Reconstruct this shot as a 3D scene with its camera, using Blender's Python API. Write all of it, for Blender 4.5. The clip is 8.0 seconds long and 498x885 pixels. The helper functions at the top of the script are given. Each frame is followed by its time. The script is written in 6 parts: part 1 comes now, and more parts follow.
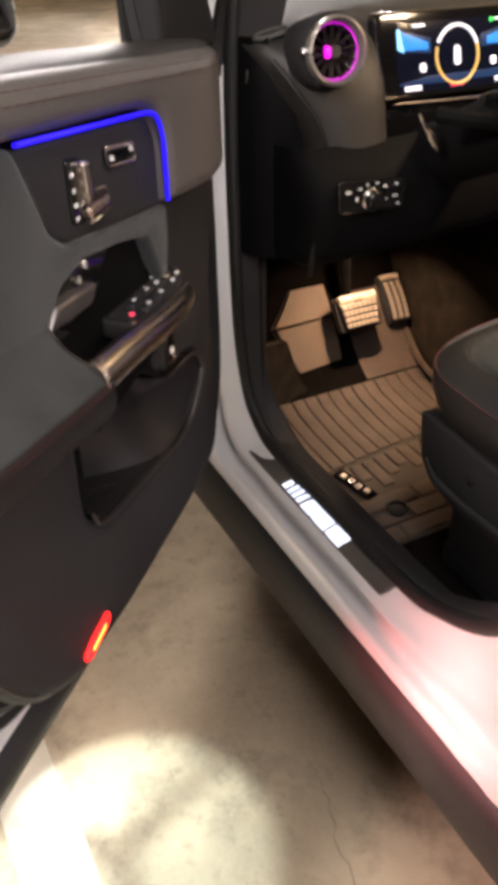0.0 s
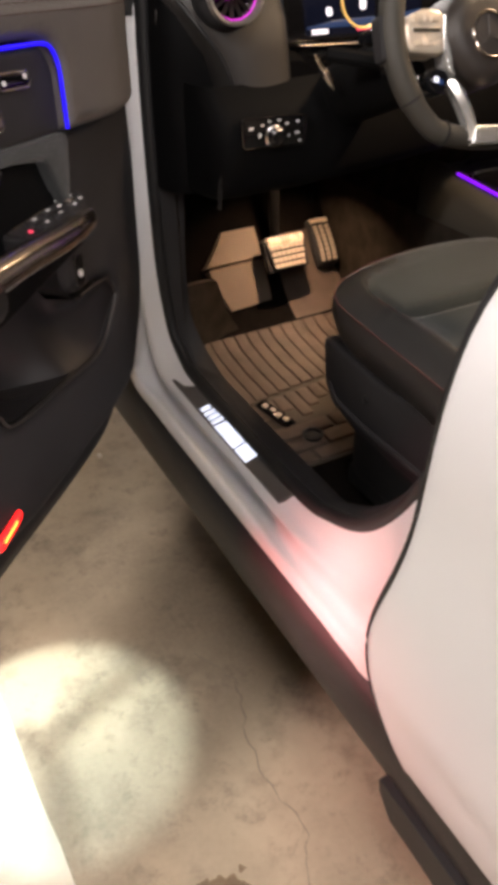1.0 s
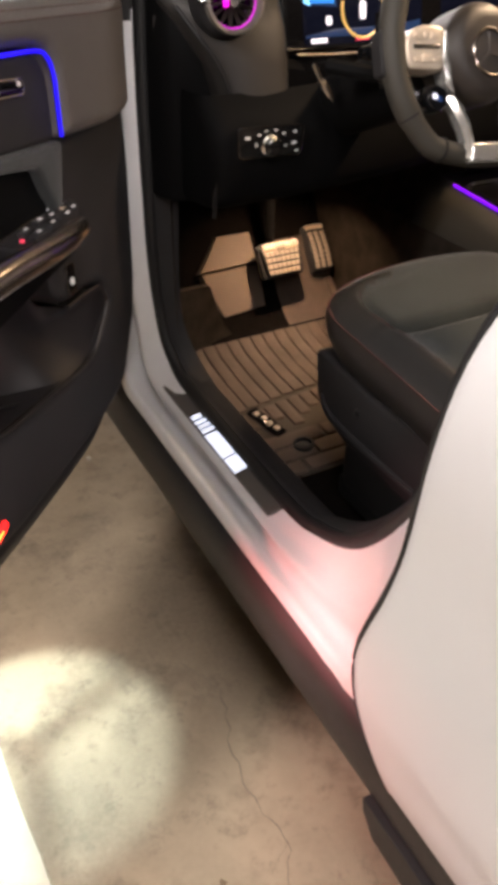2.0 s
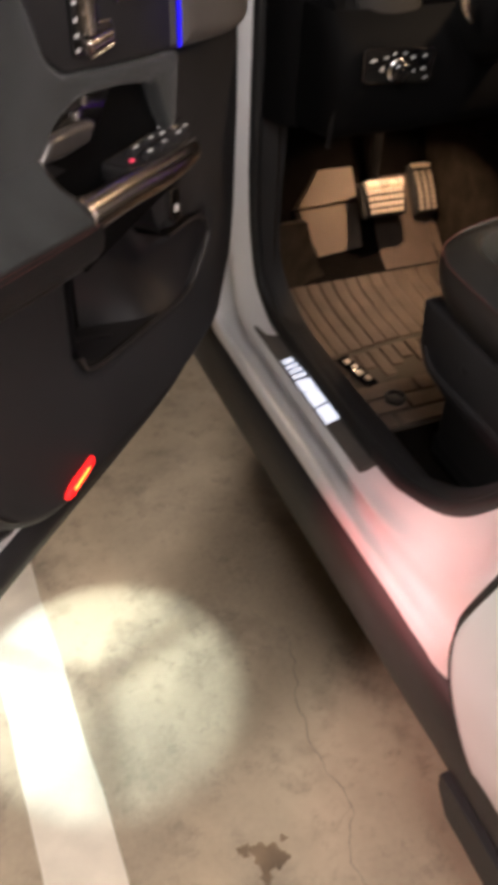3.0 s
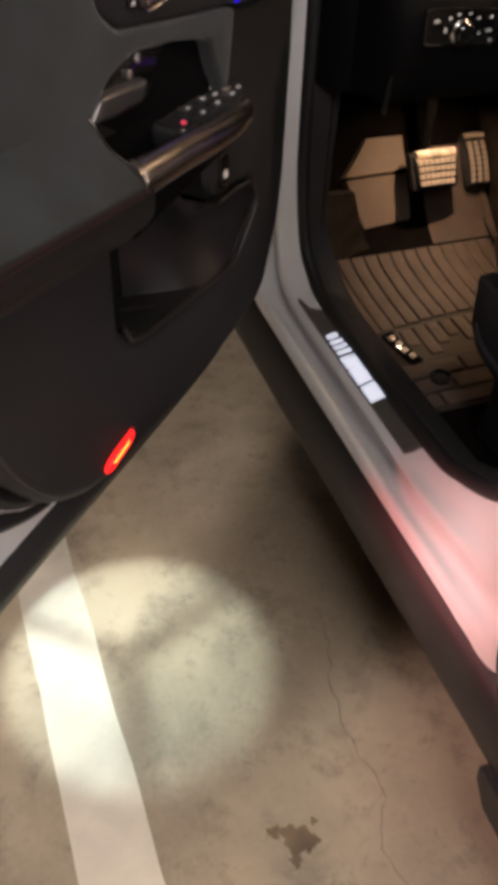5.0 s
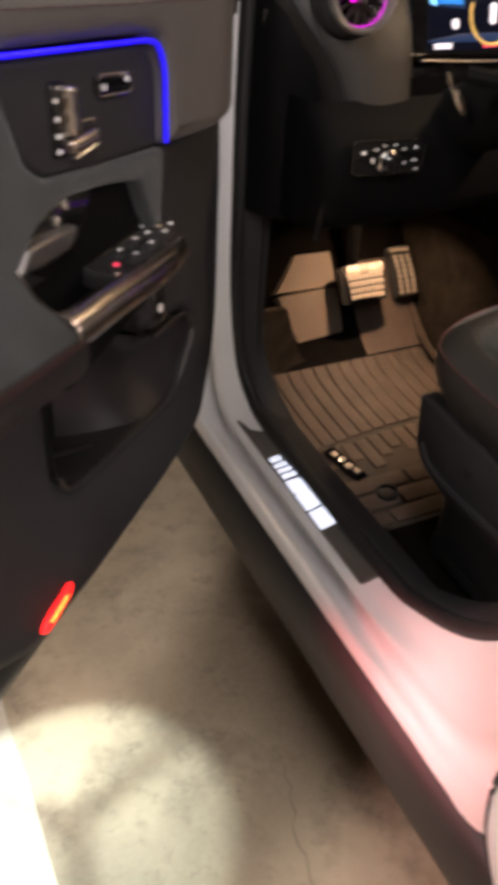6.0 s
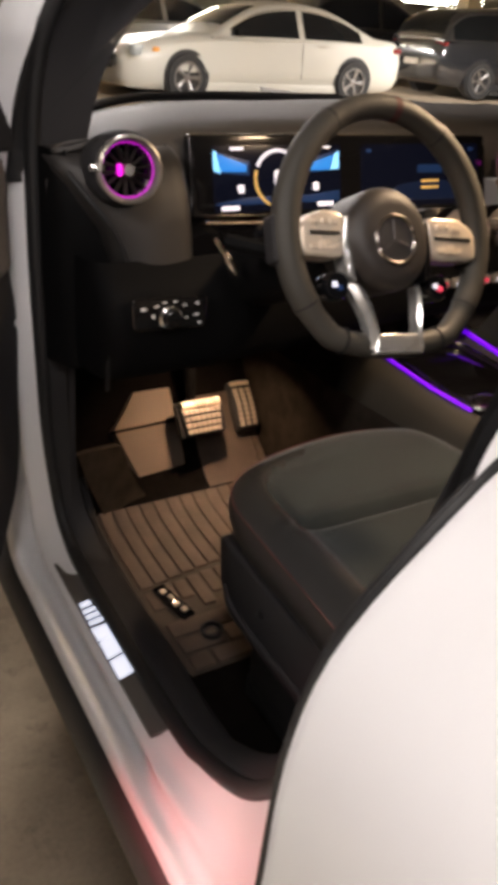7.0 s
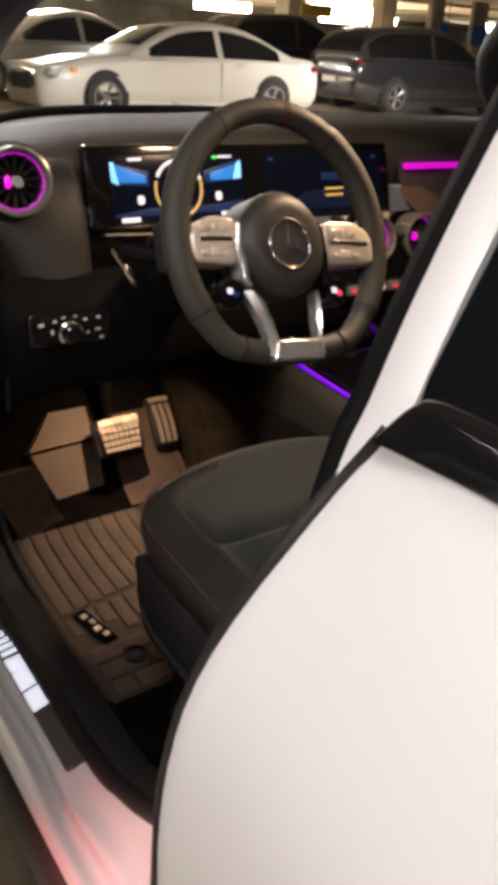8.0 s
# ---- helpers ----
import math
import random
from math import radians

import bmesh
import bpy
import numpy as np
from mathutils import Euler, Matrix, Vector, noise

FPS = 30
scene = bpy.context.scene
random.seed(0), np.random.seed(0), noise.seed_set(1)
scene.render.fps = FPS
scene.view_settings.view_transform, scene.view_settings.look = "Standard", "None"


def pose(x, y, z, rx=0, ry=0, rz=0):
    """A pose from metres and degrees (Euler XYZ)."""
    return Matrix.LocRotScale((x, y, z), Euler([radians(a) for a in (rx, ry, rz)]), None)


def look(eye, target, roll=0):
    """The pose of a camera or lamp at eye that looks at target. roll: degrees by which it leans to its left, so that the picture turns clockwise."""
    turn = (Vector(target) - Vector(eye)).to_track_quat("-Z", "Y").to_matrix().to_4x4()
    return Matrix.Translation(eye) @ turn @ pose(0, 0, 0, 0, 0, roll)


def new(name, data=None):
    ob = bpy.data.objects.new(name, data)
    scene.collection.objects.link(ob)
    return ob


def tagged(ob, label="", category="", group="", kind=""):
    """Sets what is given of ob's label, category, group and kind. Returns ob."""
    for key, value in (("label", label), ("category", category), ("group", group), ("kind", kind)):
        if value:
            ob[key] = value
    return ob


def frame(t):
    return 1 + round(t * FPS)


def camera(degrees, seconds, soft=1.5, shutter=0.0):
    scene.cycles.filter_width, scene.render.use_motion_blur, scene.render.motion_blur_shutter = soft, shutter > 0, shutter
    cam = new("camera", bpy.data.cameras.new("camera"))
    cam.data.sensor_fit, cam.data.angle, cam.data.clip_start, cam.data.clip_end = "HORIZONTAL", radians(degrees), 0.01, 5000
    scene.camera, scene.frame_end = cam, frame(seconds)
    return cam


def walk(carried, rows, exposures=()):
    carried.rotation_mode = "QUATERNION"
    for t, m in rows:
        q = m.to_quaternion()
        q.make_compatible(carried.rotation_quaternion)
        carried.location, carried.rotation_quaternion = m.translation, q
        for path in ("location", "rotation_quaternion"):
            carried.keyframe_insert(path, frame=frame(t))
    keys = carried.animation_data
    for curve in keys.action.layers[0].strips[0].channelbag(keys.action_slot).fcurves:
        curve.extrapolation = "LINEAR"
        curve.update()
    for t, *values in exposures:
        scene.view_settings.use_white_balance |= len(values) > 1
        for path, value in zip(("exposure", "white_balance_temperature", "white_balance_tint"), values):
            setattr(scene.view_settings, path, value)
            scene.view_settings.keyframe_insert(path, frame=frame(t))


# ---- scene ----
cam = camera(34.4, 8.0, soft=6.0, shutter=0.4)
PATH = [
    (0, (-0.593, -0.765, 1.369), (0.139, 0.747, 0.285), -1.9),
    (0.5, (-0.574, -0.88, 1.361), (0.132, 0.612, 0.232), -2.3),
    (1, (-0.548, -0.939, 1.362), (0.208, 0.505, 0.204), -0.8),
    (2.5, (-0.535, -0.883, 1.383), (0.213, 0.548, 0.203), 2.0),
    (3, (-0.56, -0.837, 1.345), (0.046, 0.57, 0.059), 2.2),
    (3.5, (-0.599, -0.826, 1.299), (-0.13, 0.566, -0.059), 1.6),
    (4, (-0.608, -0.831, 1.273), (-0.232, 0.527, -0.146), 0.9),
    (4.5, (-0.575, -0.83, 1.304), (-0.132, 0.531, -0.092), 2.0),
    (4.7, (-0.564, -0.829, 1.315), (-0.089, 0.539, -0.064), 2.2),
    (5.8, (-0.595, -0.683, 1.341), (0.091, 0.771, 0.152), 2.6),
    (6, (-0.552, -0.708, 1.335), (0.173, 0.754, 0.179), 2.9),
    (6.5, (-0.427, -0.76, 1.327), (0.398, 0.719, 0.263), 3.7),
    (6.7, (-0.394, -0.779, 1.369), (0.482, 0.755, 0.428), 3.7),
    (7, (-0.343, -0.79, 1.402), (0.579, 0.729, 0.484), 3.8),
    (7.5, (-0.306, -0.797, 1.393), (0.688, 0.695, 0.507), 3.6),
    (8, (-0.289, -0.796, 1.386), (0.766, 0.662, 0.513), 3.1),
]
walk(cam, [(t, look(eye, target, roll)) for t, eye, target, roll in PATH],
     exposures=[(0, 0.3), (1.2, 0.1), (2.5, 0.05), (3.0, -0.1), (3.6, -0.3), (4.2, -0.5), (4.7, -0.65), (5.8, 0.0), (6.5, -0.1), (7.0, -0.28), (8.0, -0.42)])

# ---------------------------------------------------------------- world and light
world = bpy.data.worlds.new("garage_world")
scene.world = world
world.use_nodes = True
world.node_tree.nodes["Background"].inputs[0].default_value = (0.75, 0.72, 0.62, 1)
world.node_tree.nodes["Background"].inputs[1].default_value = 0.045
scene.view_settings.exposure = 0.0


def lamp(name, kind, place, target, watts, colour, size=0.1, size_y=None, angle=60, blend=0.3, spread=180):
    data = bpy.data.lights.new(name, kind)
    data.energy, data.color = watts, colour
    if kind == "AREA":
        data.size, data.spread = size, radians(spread)
        if size_y:
            data.shape, data.size_y = "RECTANGLE", size_y
    elif kind == "SPOT":
        data.shadow_soft_size, data.spot_size, data.spot_blend = size, radians(angle), blend
    else:
        data.shadow_soft_size = size
    ob = new(name, data)
    ob.matrix_world = look(place, target)
    return ob


GARAGE_WHITE = (1.0, 0.915, 0.90)
WARM = (1.0, 0.70, 0.44)
# Ceiling tubes over the bay, beside the car and along the deck.
lamp("tube_light", "AREA", (-0.2, -3.1, 2.42), (-0.4, -1.6, 0), 150, GARAGE_WHITE, 0.3, 2.4)
lamp("tube_light", "AREA", (-0.55, -1.25, 2.42), (-0.5, -1.15, 0), 24, GARAGE_WHITE, 0.06, 1.2)
lamp("tube_light", "AREA", (-1.8, -0.45, 2.42), (-1.4, -0.45, 0), 80, (1.0, 0.905, 0.855), 0.2, 0.9)
lamp("tube_light", "AREA", (0.9, 4.2, 2.42), (0.9, 4.2, 0), 160, GARAGE_WHITE, 0.3, 2.4)
lamp("tube_light", "AREA", (4.5, 7.6, 2.42), (4.5, 7.6, 0), 430, GARAGE_WHITE, 0.3, 2.4)
lamp("tube_light", "AREA", (11.0, 8.5, 2.42), (11.0, 8.5, 0), 900, GARAGE_WHITE, 0.3, 2.4)
lamp("tube_light", "AREA", (7.0, 18.0, 2.42), (7.0, 18.0, 0), 2600, GARAGE_WHITE, 0.3, 2.4)
lamp("tube_light", "AREA", (20.5, 23.8, 2.42), (20.5, 23.8, 0), 5000, GARAGE_WHITE, 2.4, 0.3)
# The car's own lamps: dome, footwell, door projector and the door's warning lamp.
lamp("dome_light", "AREA", (0.72, 0.08, 1.53), (0.58, 0.06, 0.7), 6.4, WARM, 0.12, 0.07, spread=140)
lamp("footwell_light", "AREA", (0.462, 0.705, 0.785), (0.46, 0.73, 0.35), 1.35, (1.0, 0.645, 0.40), 0.03, 0.02, spread=118)
lamp("puddle_light", "SPOT", (-0.504, 0.125, 0.391), (-0.464, 0.070, 0.0), 17.5, (0.84, 1.0, 0.98), 0.0009, None, 70, 0.35)
lamp("door_warning_light", "AREA", (-0.425, -0.005, 0.565), (0.12, -0.42, 0.30), 0.64, (1.0, 0.20, 0.20), 0.07, 0.02, spread=80)

# ---------------------------------------------------------------- materials
def material(name, colour, rough=0.5, metal=0.0, grain=0.0, grain_size=400.0, mottle=0.15, mottle_size=6.0, coat=0.0, sheen=0.0,
             emit=0.0, emit_colour=None, rough_var=0.1, specular=0.5):
    mat = bpy.data.materials.new(name)
    mat.use_nodes = True
    tree = mat.node_tree
    nodes, links = tree.nodes, tree.links
    shader = nodes["Principled BSDF"]
    shader.inputs["Roughness"].default_value = rough
    shader.inputs["Metallic"].default_value = metal
    shader.inputs["Specular IOR Level"].default_value = specular
    shader.inputs["Coat Weight"].default_value = coat
    shader.inputs["Coat Roughness"].default_value = 0.05
    shader.inputs["Sheen Weight"].default_value = sheen
    shader.inputs["Sheen Roughness"].default_value = 0.4
    coords = nodes.new("ShaderNodeTexCoord")
    broad = nodes.new("ShaderNodeTexNoise")
    broad.inputs["Scale"].default_value, broad.inputs["Detail"].default_value = mottle_size, 6
    links.new(coords.outputs["Object"], broad.inputs["Vector"])
    ramp = nodes.new("ShaderNodeMapRange")
    ramp.inputs["From Min"].default_value, ramp.inputs["From Max"].default_value = 0.3, 0.7
    ramp.inputs["To Min"].default_value, ramp.inputs["To Max"].default_value = 1 - mottle, 1 + mottle
    links.new(broad.outputs["Fac"], ramp.inputs["Value"])
    tint = nodes.new("ShaderNodeVectorMath")
    tint.operation = "SCALE"
    tint.inputs[0].default_value = colour[:3]
    links.new(ramp.outputs["Result"], tint.inputs["Scale"])
    out = tint.outputs["Vector"]
    links.new(out, shader.inputs["Base Color"])
    if rough_var:
        gloss = nodes.new("ShaderNodeMapRange")
        gloss.inputs["To Min"].default_value = max(0.02, rough - rough_var * rough)
        gloss.inputs["To Max"].default_value = min(1.0, rough + rough_var * rough)
        links.new(broad.outputs["Fac"], gloss.inputs["Value"])
        links.new(gloss.outputs["Result"], shader.inputs["Roughness"])
    if grain:
        fine = nodes.new("ShaderNodeTexNoise")
        fine.inputs["Scale"].default_value, fine.inputs["Detail"].default_value = grain_size, 3
        links.new(coords.outputs["Object"], fine.inputs["Vector"])
        bump = nodes.new("ShaderNodeBump")
        bump.inputs["Strength"].default_value, bump.inputs["Distance"].default_value = grain, 0.001
        links.new(fine.outputs["Fac"], bump.inputs["Height"])
        links.new(bump.outputs["Normal"], shader.inputs["Normal"])
    if emit:
        shader.inputs["Emission Color"].default_value = (*(emit_colour or colour)[:3], 1)
        shader.inputs["Emission Strength"].default_value = emit
    return mat


M_PAINT = material("white_paint", (0.66, 0.66, 0.67), 0.42, coat=0.12, mottle=0.01, rough_var=0.05)
M_CLAD = material("black_cladding", (0.0155, 0.0155, 0.016), 0.55, grain=0.5, grain_size=700, mottle=0.25)
M_PLASTIC = material("black_plastic", (0.0240, 0.0232, 0.0245), 0.58, grain=0.45, grain_size=900, mottle=0.15, specular=0.2)
# Black plastic far below M_PLASTIC in tone; unlit shade is put into the colour.
M_KNEE = material("matt_black_shaded_plastic", (0.0040, 0.0040, 0.0043), 0.7, grain=0.4, grain_size=900, mottle=0.15, specular=0.08)
M_SOFT = material("soft_dash_plastic", (0.065, 0.060, 0.056), 0.62, grain=0.6, grain_size=800, mottle=0.12)
M_DASHP = material("grey_dash_skin", (0.085, 0.070, 0.062), 0.5, grain=0.6, grain_size=800, mottle=0.12)
M_LEATHER = material("black_leather", (0.024, 0.0205, 0.019), 0.42, grain=0.55, grain_size=450, mottle=0.15, specular=0.45)
M_ARM = material("armrest_leather", (0.012, 0.0112, 0.011), 0.5, grain=0.55, grain_size=450, mottle=0.15, specular=0.3)
M_LEVER = material("dark_lever_chrome", (0.085, 0.075, 0.070), 0.25, 0.85, mottle=0.1, mottle_size=25)
M_BOLSTER = material("bolster_leather", (0.0265, 0.0260, 0.0255), 0.34, grain=0.4, grain_size=450, mottle=0.15, specular=0.7)
M_WHEEL = material("wheel_leather", (0.040, 0.036, 0.029), 0.6, grain=0.5, grain_size=500, mottle=0.15)
M_SUEDE = material("dark_suede", (0.0290, 0.0318, 0.0325), 0.92, grain=0.4, grain_size=1500, mottle=0.35, mottle_size=14, sheen=0.2)
M_SEAT = material("seat_suede", (0.0115, 0.0160, 0.0158), 0.92, grain=0.4, grain_size=1500, mottle=0.45, mottle_size=9, sheen=0.22)
M_RUBBER = material("rubber_seal", (0.013, 0.013, 0.0135), 0.52, grain=0.25, mottle=0.2, specular=0.35)
M_GLOSS = material("piano_black", (0.006, 0.006, 0.007), 0.08, coat=0.5, mottle=0.0, rough_var=0.0)
M_CHROME = material("satin_chrome", (0.72, 0.70, 0.68), 0.22, 1.0, mottle=0.06)
M_BRONZE = material("dark_chrome", (0.60, 0.54, 0.49), 0.24, 1.0, mottle=0.12, mottle_size=30)
M_SILVER = material("silver_plastic", (0.50, 0.46, 0.42), 0.28, 0.75, mottle=0.06)
M_SPOKE = material("bright_spoke_metal", (0.66, 0.65, 0.63), 0.20, 0.75, mottle=0.05)
M_BLADE = material("dark_vent_blade", (0.10, 0.085, 0.075), 0.35, 0.6, mottle=0.1)
M_PANEL = material("vent_panel_plastic", (0.026, 0.0235, 0.022), 0.5, grain=0.5, grain_size=800, mottle=0.12)
M_BOWL = material("satin_dark_plate", (0.16, 0.15, 0.145), 0.35, 0.8, mottle=0.12, mottle_size=25)
M_STUD = material("pedal_stud_steel", (0.46, 0.39, 0.32), 0.42, 0.25, mottle=0.1)
M_POD = material("warm_satin_metal", (0.74, 0.63, 0.50), 0.28, 0.3, mottle=0.08)
M_HUB = material("airbag_leather", (0.030, 0.024, 0.020), 0.5, grain=0.5, grain_size=500, mottle=0.15)
# Trim plastic made darker: the pocket's shade is in this colour.
M_POCKET = material("shaded_pocket_plastic", (0.0105, 0.0095, 0.0105), 0.40, grain=0.3, grain_size=700, mottle=0.15)
M_CARPET = material("footwell_carpet", (0.034, 0.0275, 0.022), 0.95, grain=0.9, grain_size=1200, mottle=0.3, mottle_size=25, specular=0.03)
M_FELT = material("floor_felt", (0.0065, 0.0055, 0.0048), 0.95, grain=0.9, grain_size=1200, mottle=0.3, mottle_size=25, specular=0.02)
M_TRIM = material("door_leather", (0.105, 0.095, 0.090), 0.46, grain=0.55, grain_size=450, mottle=0.12)
M_SILL = material("sill_plate_steel", (0.10, 0.093, 0.088), 0.4, 0.3, grain=0.3, mottle=0.15)
M_REST = material("footrest_rubber", (0.17, 0.132, 0.102), 0.75, grain=0.5, grain_size=700, mottle=0.12)
M_MAT = material("rubber_floor_mat", (0.078, 0.056, 0.042), 0.70, grain=0.6, grain_size=600, mottle=0.22, mottle_size=18)
# The mat's rubber again, darkened for the shade down between the ribs.
M_MATRIB = material("mat_groove_shade", (0.046, 0.0345, 0.026), 0.75, grain=0.5, grain_size=600)
M_STITCH = material("red_thread", (0.072, 0.022, 0.020), 0.8, mottle=0.1)
M_BLUE = material("ambient_light_blue", (0.02, 0.01, 0.9), 0.4, emit=0.95, emit_colour=(0.012, 0.0, 1.0), mottle=0)
M_VIOLET = material("ambient_light_violet", (0.3, 0.02, 0.9), 0.4, emit=0.95, emit_colour=(0.17, 0.002, 1.0), mottle=0)
M_PINK = material("ambient_light_magenta", (0.8, 0.02, 0.6), 0.4, emit=1.0, emit_colour=(0.85, 0.0, 0.80), mottle=0)
M_VENT = material("vent_light_magenta", (0.6, 0.02, 0.6), 0.4, emit=0.5, emit_colour=(0.75, 0.0, 0.85), mottle=0)
M_BADGE = material("lit_badge", (0.9, 0.92, 1.0), 0.4, emit=0.85, emit_colour=(0.70, 0.78, 1.0), mottle=0)
M_RED = material("warning_lens", (0.8, 0.02, 0.02), 0.2, emit=2.5, emit_colour=(1.0, 0.012, 0.012), mottle=0)
M_AMBER = material("warning_bulb", (1.0, 0.3, 0.05), 0.2, emit=5.0, emit_colour=(1.0, 0.22, 0.03), mottle=0)
M_LINE = material("white_road_paint", (0.54, 0.480, 0.390), 0.75, grain=0.5, grain_size=120, mottle=0.24, mottle_size=7)
M_TUBE = material("fluorescent_tube", (1, 1, 1), 0.4, emit=32.0, emit_colour=(1.0, 0.95, 0.80), mottle=0)
M_TUBENEAR = material("dimmed_tube_cover", (1, 1, 1), 0.4, emit=3.0, emit_colour=(1.0, 0.93, 0.84), mottle=0)
M_TYRE = material("tyre_rubber", (0.02, 0.02, 0.02), 0.8, grain=0.4, grain_size=60)
M_RIM = material("grey_alloy", (0.35, 0.34, 0.33), 0.35, 0.9)
M_SCREEN = material("dark_screen", (0.004, 0.005, 0.010), 0.12, coat=0.3, mottle=0.0, emit=0.02, emit_colour=(0.05, 0.08, 0.3), rough_var=0)
M_SBLUE = material("screen_blue", (0.02, 0.2, 0.6), 0.3, emit=0.72, emit_colour=(0.03, 0.24, 0.85), mottle=0)
M_SNAVY = material("screen_navy", (0.01, 0.03, 0.1), 0.3, emit=0.07, emit_colour=(0.04, 0.14, 0.5), mottle=0)
M_SDIM = material("screen_dim_blue", (0.006, 0.012, 0.04), 0.3, emit=0.022, emit_colour=(0.05, 0.16, 0.5), mottle=0)
M_SCYAN = material("screen_cyan", (0.2, 0.6, 0.9), 0.3, emit=1.3, emit_colour=(0.25, 0.62, 1.0), mottle=0)
M_SWHITE = material("screen_white", (0.8, 0.8, 0.9), 0.3, emit=0.75, emit_colour=(0.85, 0.84, 1.0), mottle=0)
M_SGOLD = material("screen_gold", (0.6, 0.4, 0.1), 0.3, emit=0.6, emit_colour=(0.85, 0.50, 0.16), mottle=0)
M_SRED = material("screen_red", (0.7, 0.05, 0.1), 0.3, emit=0.9, emit_colour=(0.9, 0.06, 0.12), mottle=0)
M_SGREEN = material("screen_green", (0.05, 0.6, 0.1), 0.3, emit=0.8, emit_colour=(0.05, 0.75, 0.15), mottle=0)
M_MARK = material("switch_marking", (0.65, 0.65, 0.65), 0.4, mottle=0, emit=0.04, emit_colour=(1, 1, 1))
M_TAN = material("trim_brown", (0.17, 0.115, 0.085), 0.45, grain=0.3, mottle=0.1)
M_HEADLINER = material("headliner", (0.30, 0.29, 0.27), 0.95, grain=0.4, grain_size=900)
M_SIGNY = material("yellow_sign", (0.80, 0.55, 0.03), 0.5, mottle=0.05)
M_SIGNB = material("blue_sign", (0.04, 0.16, 0.50), 0.5, mottle=0.05)
M_CREAM = material("cream_paint", (0.56, 0.55, 0.49), 0.4, coat=0.15, mottle=0.02)
M_GREYCAR = material("silver_paint", (0.36, 0.36, 0.35), 0.3, 0.4, coat=0.5, mottle=0.03)
M_DARKCAR = material("charcoal_paint", (0.022, 0.023, 0.026), 0.2, 0.2, coat=0.8, mottle=0.05)
M_BLACKCAR = material("black_paint", (0.015, 0.015, 0.017), 0.2, coat=0.6, mottle=0.05)
M_DARKGLASS = material("tinted_glass", (0.005, 0.006, 0.007), 0.06, coat=0.0, specular=0.14, mottle=0, rough_var=0)
M_HEADLAMP = material("headlamp_lens", (0.35, 0.38, 0.38), 0.12, mottle=0.2, mottle_size=20)
M_AMBERLENS = material("amber_lens", (0.75, 0.32, 0.06), 0.3, mottle=0.05)
M_TAIL = material("tail_lamp_lens", (0.16, 0.015, 0.015), 0.2, mottle=0.1)


def clear_glass(name, tint):
    mat = bpy.data.materials.new(name)
    mat.use_nodes = True
    nodes, links = mat.node_tree.nodes, mat.node_tree.links
    nodes.clear()
    out = nodes.new("ShaderNodeOutputMaterial")
    mix = nodes.new("ShaderNodeMixShader")
    clear = nodes.new("ShaderNodeBsdfTransparent")
    gloss = nodes.new("ShaderNodeBsdfGlossy")
    gloss.inputs["Roughness"].default_value = 0.03
    clear.inputs[0].default_value = (*tint, 1)
    mix.inputs[0].default_value = 0.05
    links.new(clear.outputs[0], mix.inputs[1])
    links.new(gloss.outputs[0], mix.inputs[2])
    links.new(mix.outputs[0], out.inputs[0])
    return mat


M_GLASS = clear_glass("window_glass", (0.90, 0.92, 0.90))


def concrete(name, colour, dirt, scale=1.0):
    mat = bpy.data.materials.new(name)
    mat.use_nodes = True
    nodes, links = mat.node_tree.nodes, mat.node_tree.links
    shader = nodes["Principled BSDF"]
    coords = nodes.new("ShaderNodeTexCoord")

    def noise_at(size, detail=8, rough=0.6):
        n = nodes.new("ShaderNodeTexNoise")
        n.inputs["Scale"].default_value, n.inputs["Detail"].default_value, n.inputs["Roughness"].default_value = size * scale, detail, rough
        links.new(coords.outputs["Object"], n.inputs["Vector"])
        return n.outputs["Fac"]

    def ranged(value, a, b, c, d):
        n = nodes.new("ShaderNodeMapRange")
        for key, v in zip(("From Min", "From Max", "To Min", "To Max"), (a, b, c, d)):
            n.inputs[key].default_value = v
        links.new(value, n.inputs["Value"])
        return n.outputs["Result"]

    def mixed(fac, a, b):
        n = nodes.new("ShaderNodeMix")
        n.data_type = "RGBA"
        links.new(fac, n.inputs["Factor"])
        for key, v in (("A", a), ("B", b)):
            socket = [s for s in n.inputs if s.name == key and s.type == "RGBA"][0]
            if isinstance(v, tuple):
                socket.default_value = (*v, 1)
            else:
                links.new(v, socket)
        return [s for s in n.outputs if s.type == "RGBA"][0]

    blotch = mixed(ranged(noise_at(1.7), 0.40, 0.60, 0, 1), tuple(c * 0.64 for c in colour), tuple(c * 1.15 for c in colour))
    spots = mixed(ranged(noise_at(4.2, 10, 0.66), 0.52, 0.68, 0, 0.75), blotch, dirt)
    grime = mixed(ranged(noise_at(13, 12, 0.75), 0.53, 0.65, 0, 0.52), spots, dirt)
    speck = mixed(ranged(noise_at(90, 4), 0.35, 0.7, 0, 0.22), grime, tuple(c * 1.25 for c in colour))
    links.new(speck, shader.inputs["Base Color"])
    links.new(ranged(noise_at(5), 0.3, 0.7, 0.55, 0.85), shader.inputs["Roughness"])
    bump = nodes.new("ShaderNodeBump")
    bump.inputs["Strength"].default_value, bump.inputs["Distance"].default_value = 0.35, 0.004
    links.new(noise_at(60, 10, 0.7), bump.inputs["Height"])
    links.new(bump.outputs["Normal"], shader.inputs["Normal"])
    return mat


M_FLOOR = concrete("garage_concrete", (0.344, 0.272, 0.190), (0.094, 0.077, 0.058))
M_CEIL = concrete("ceiling_concrete", (0.48, 0.42, 0.32), (0.34, 0.30, 0.23), 0.4)
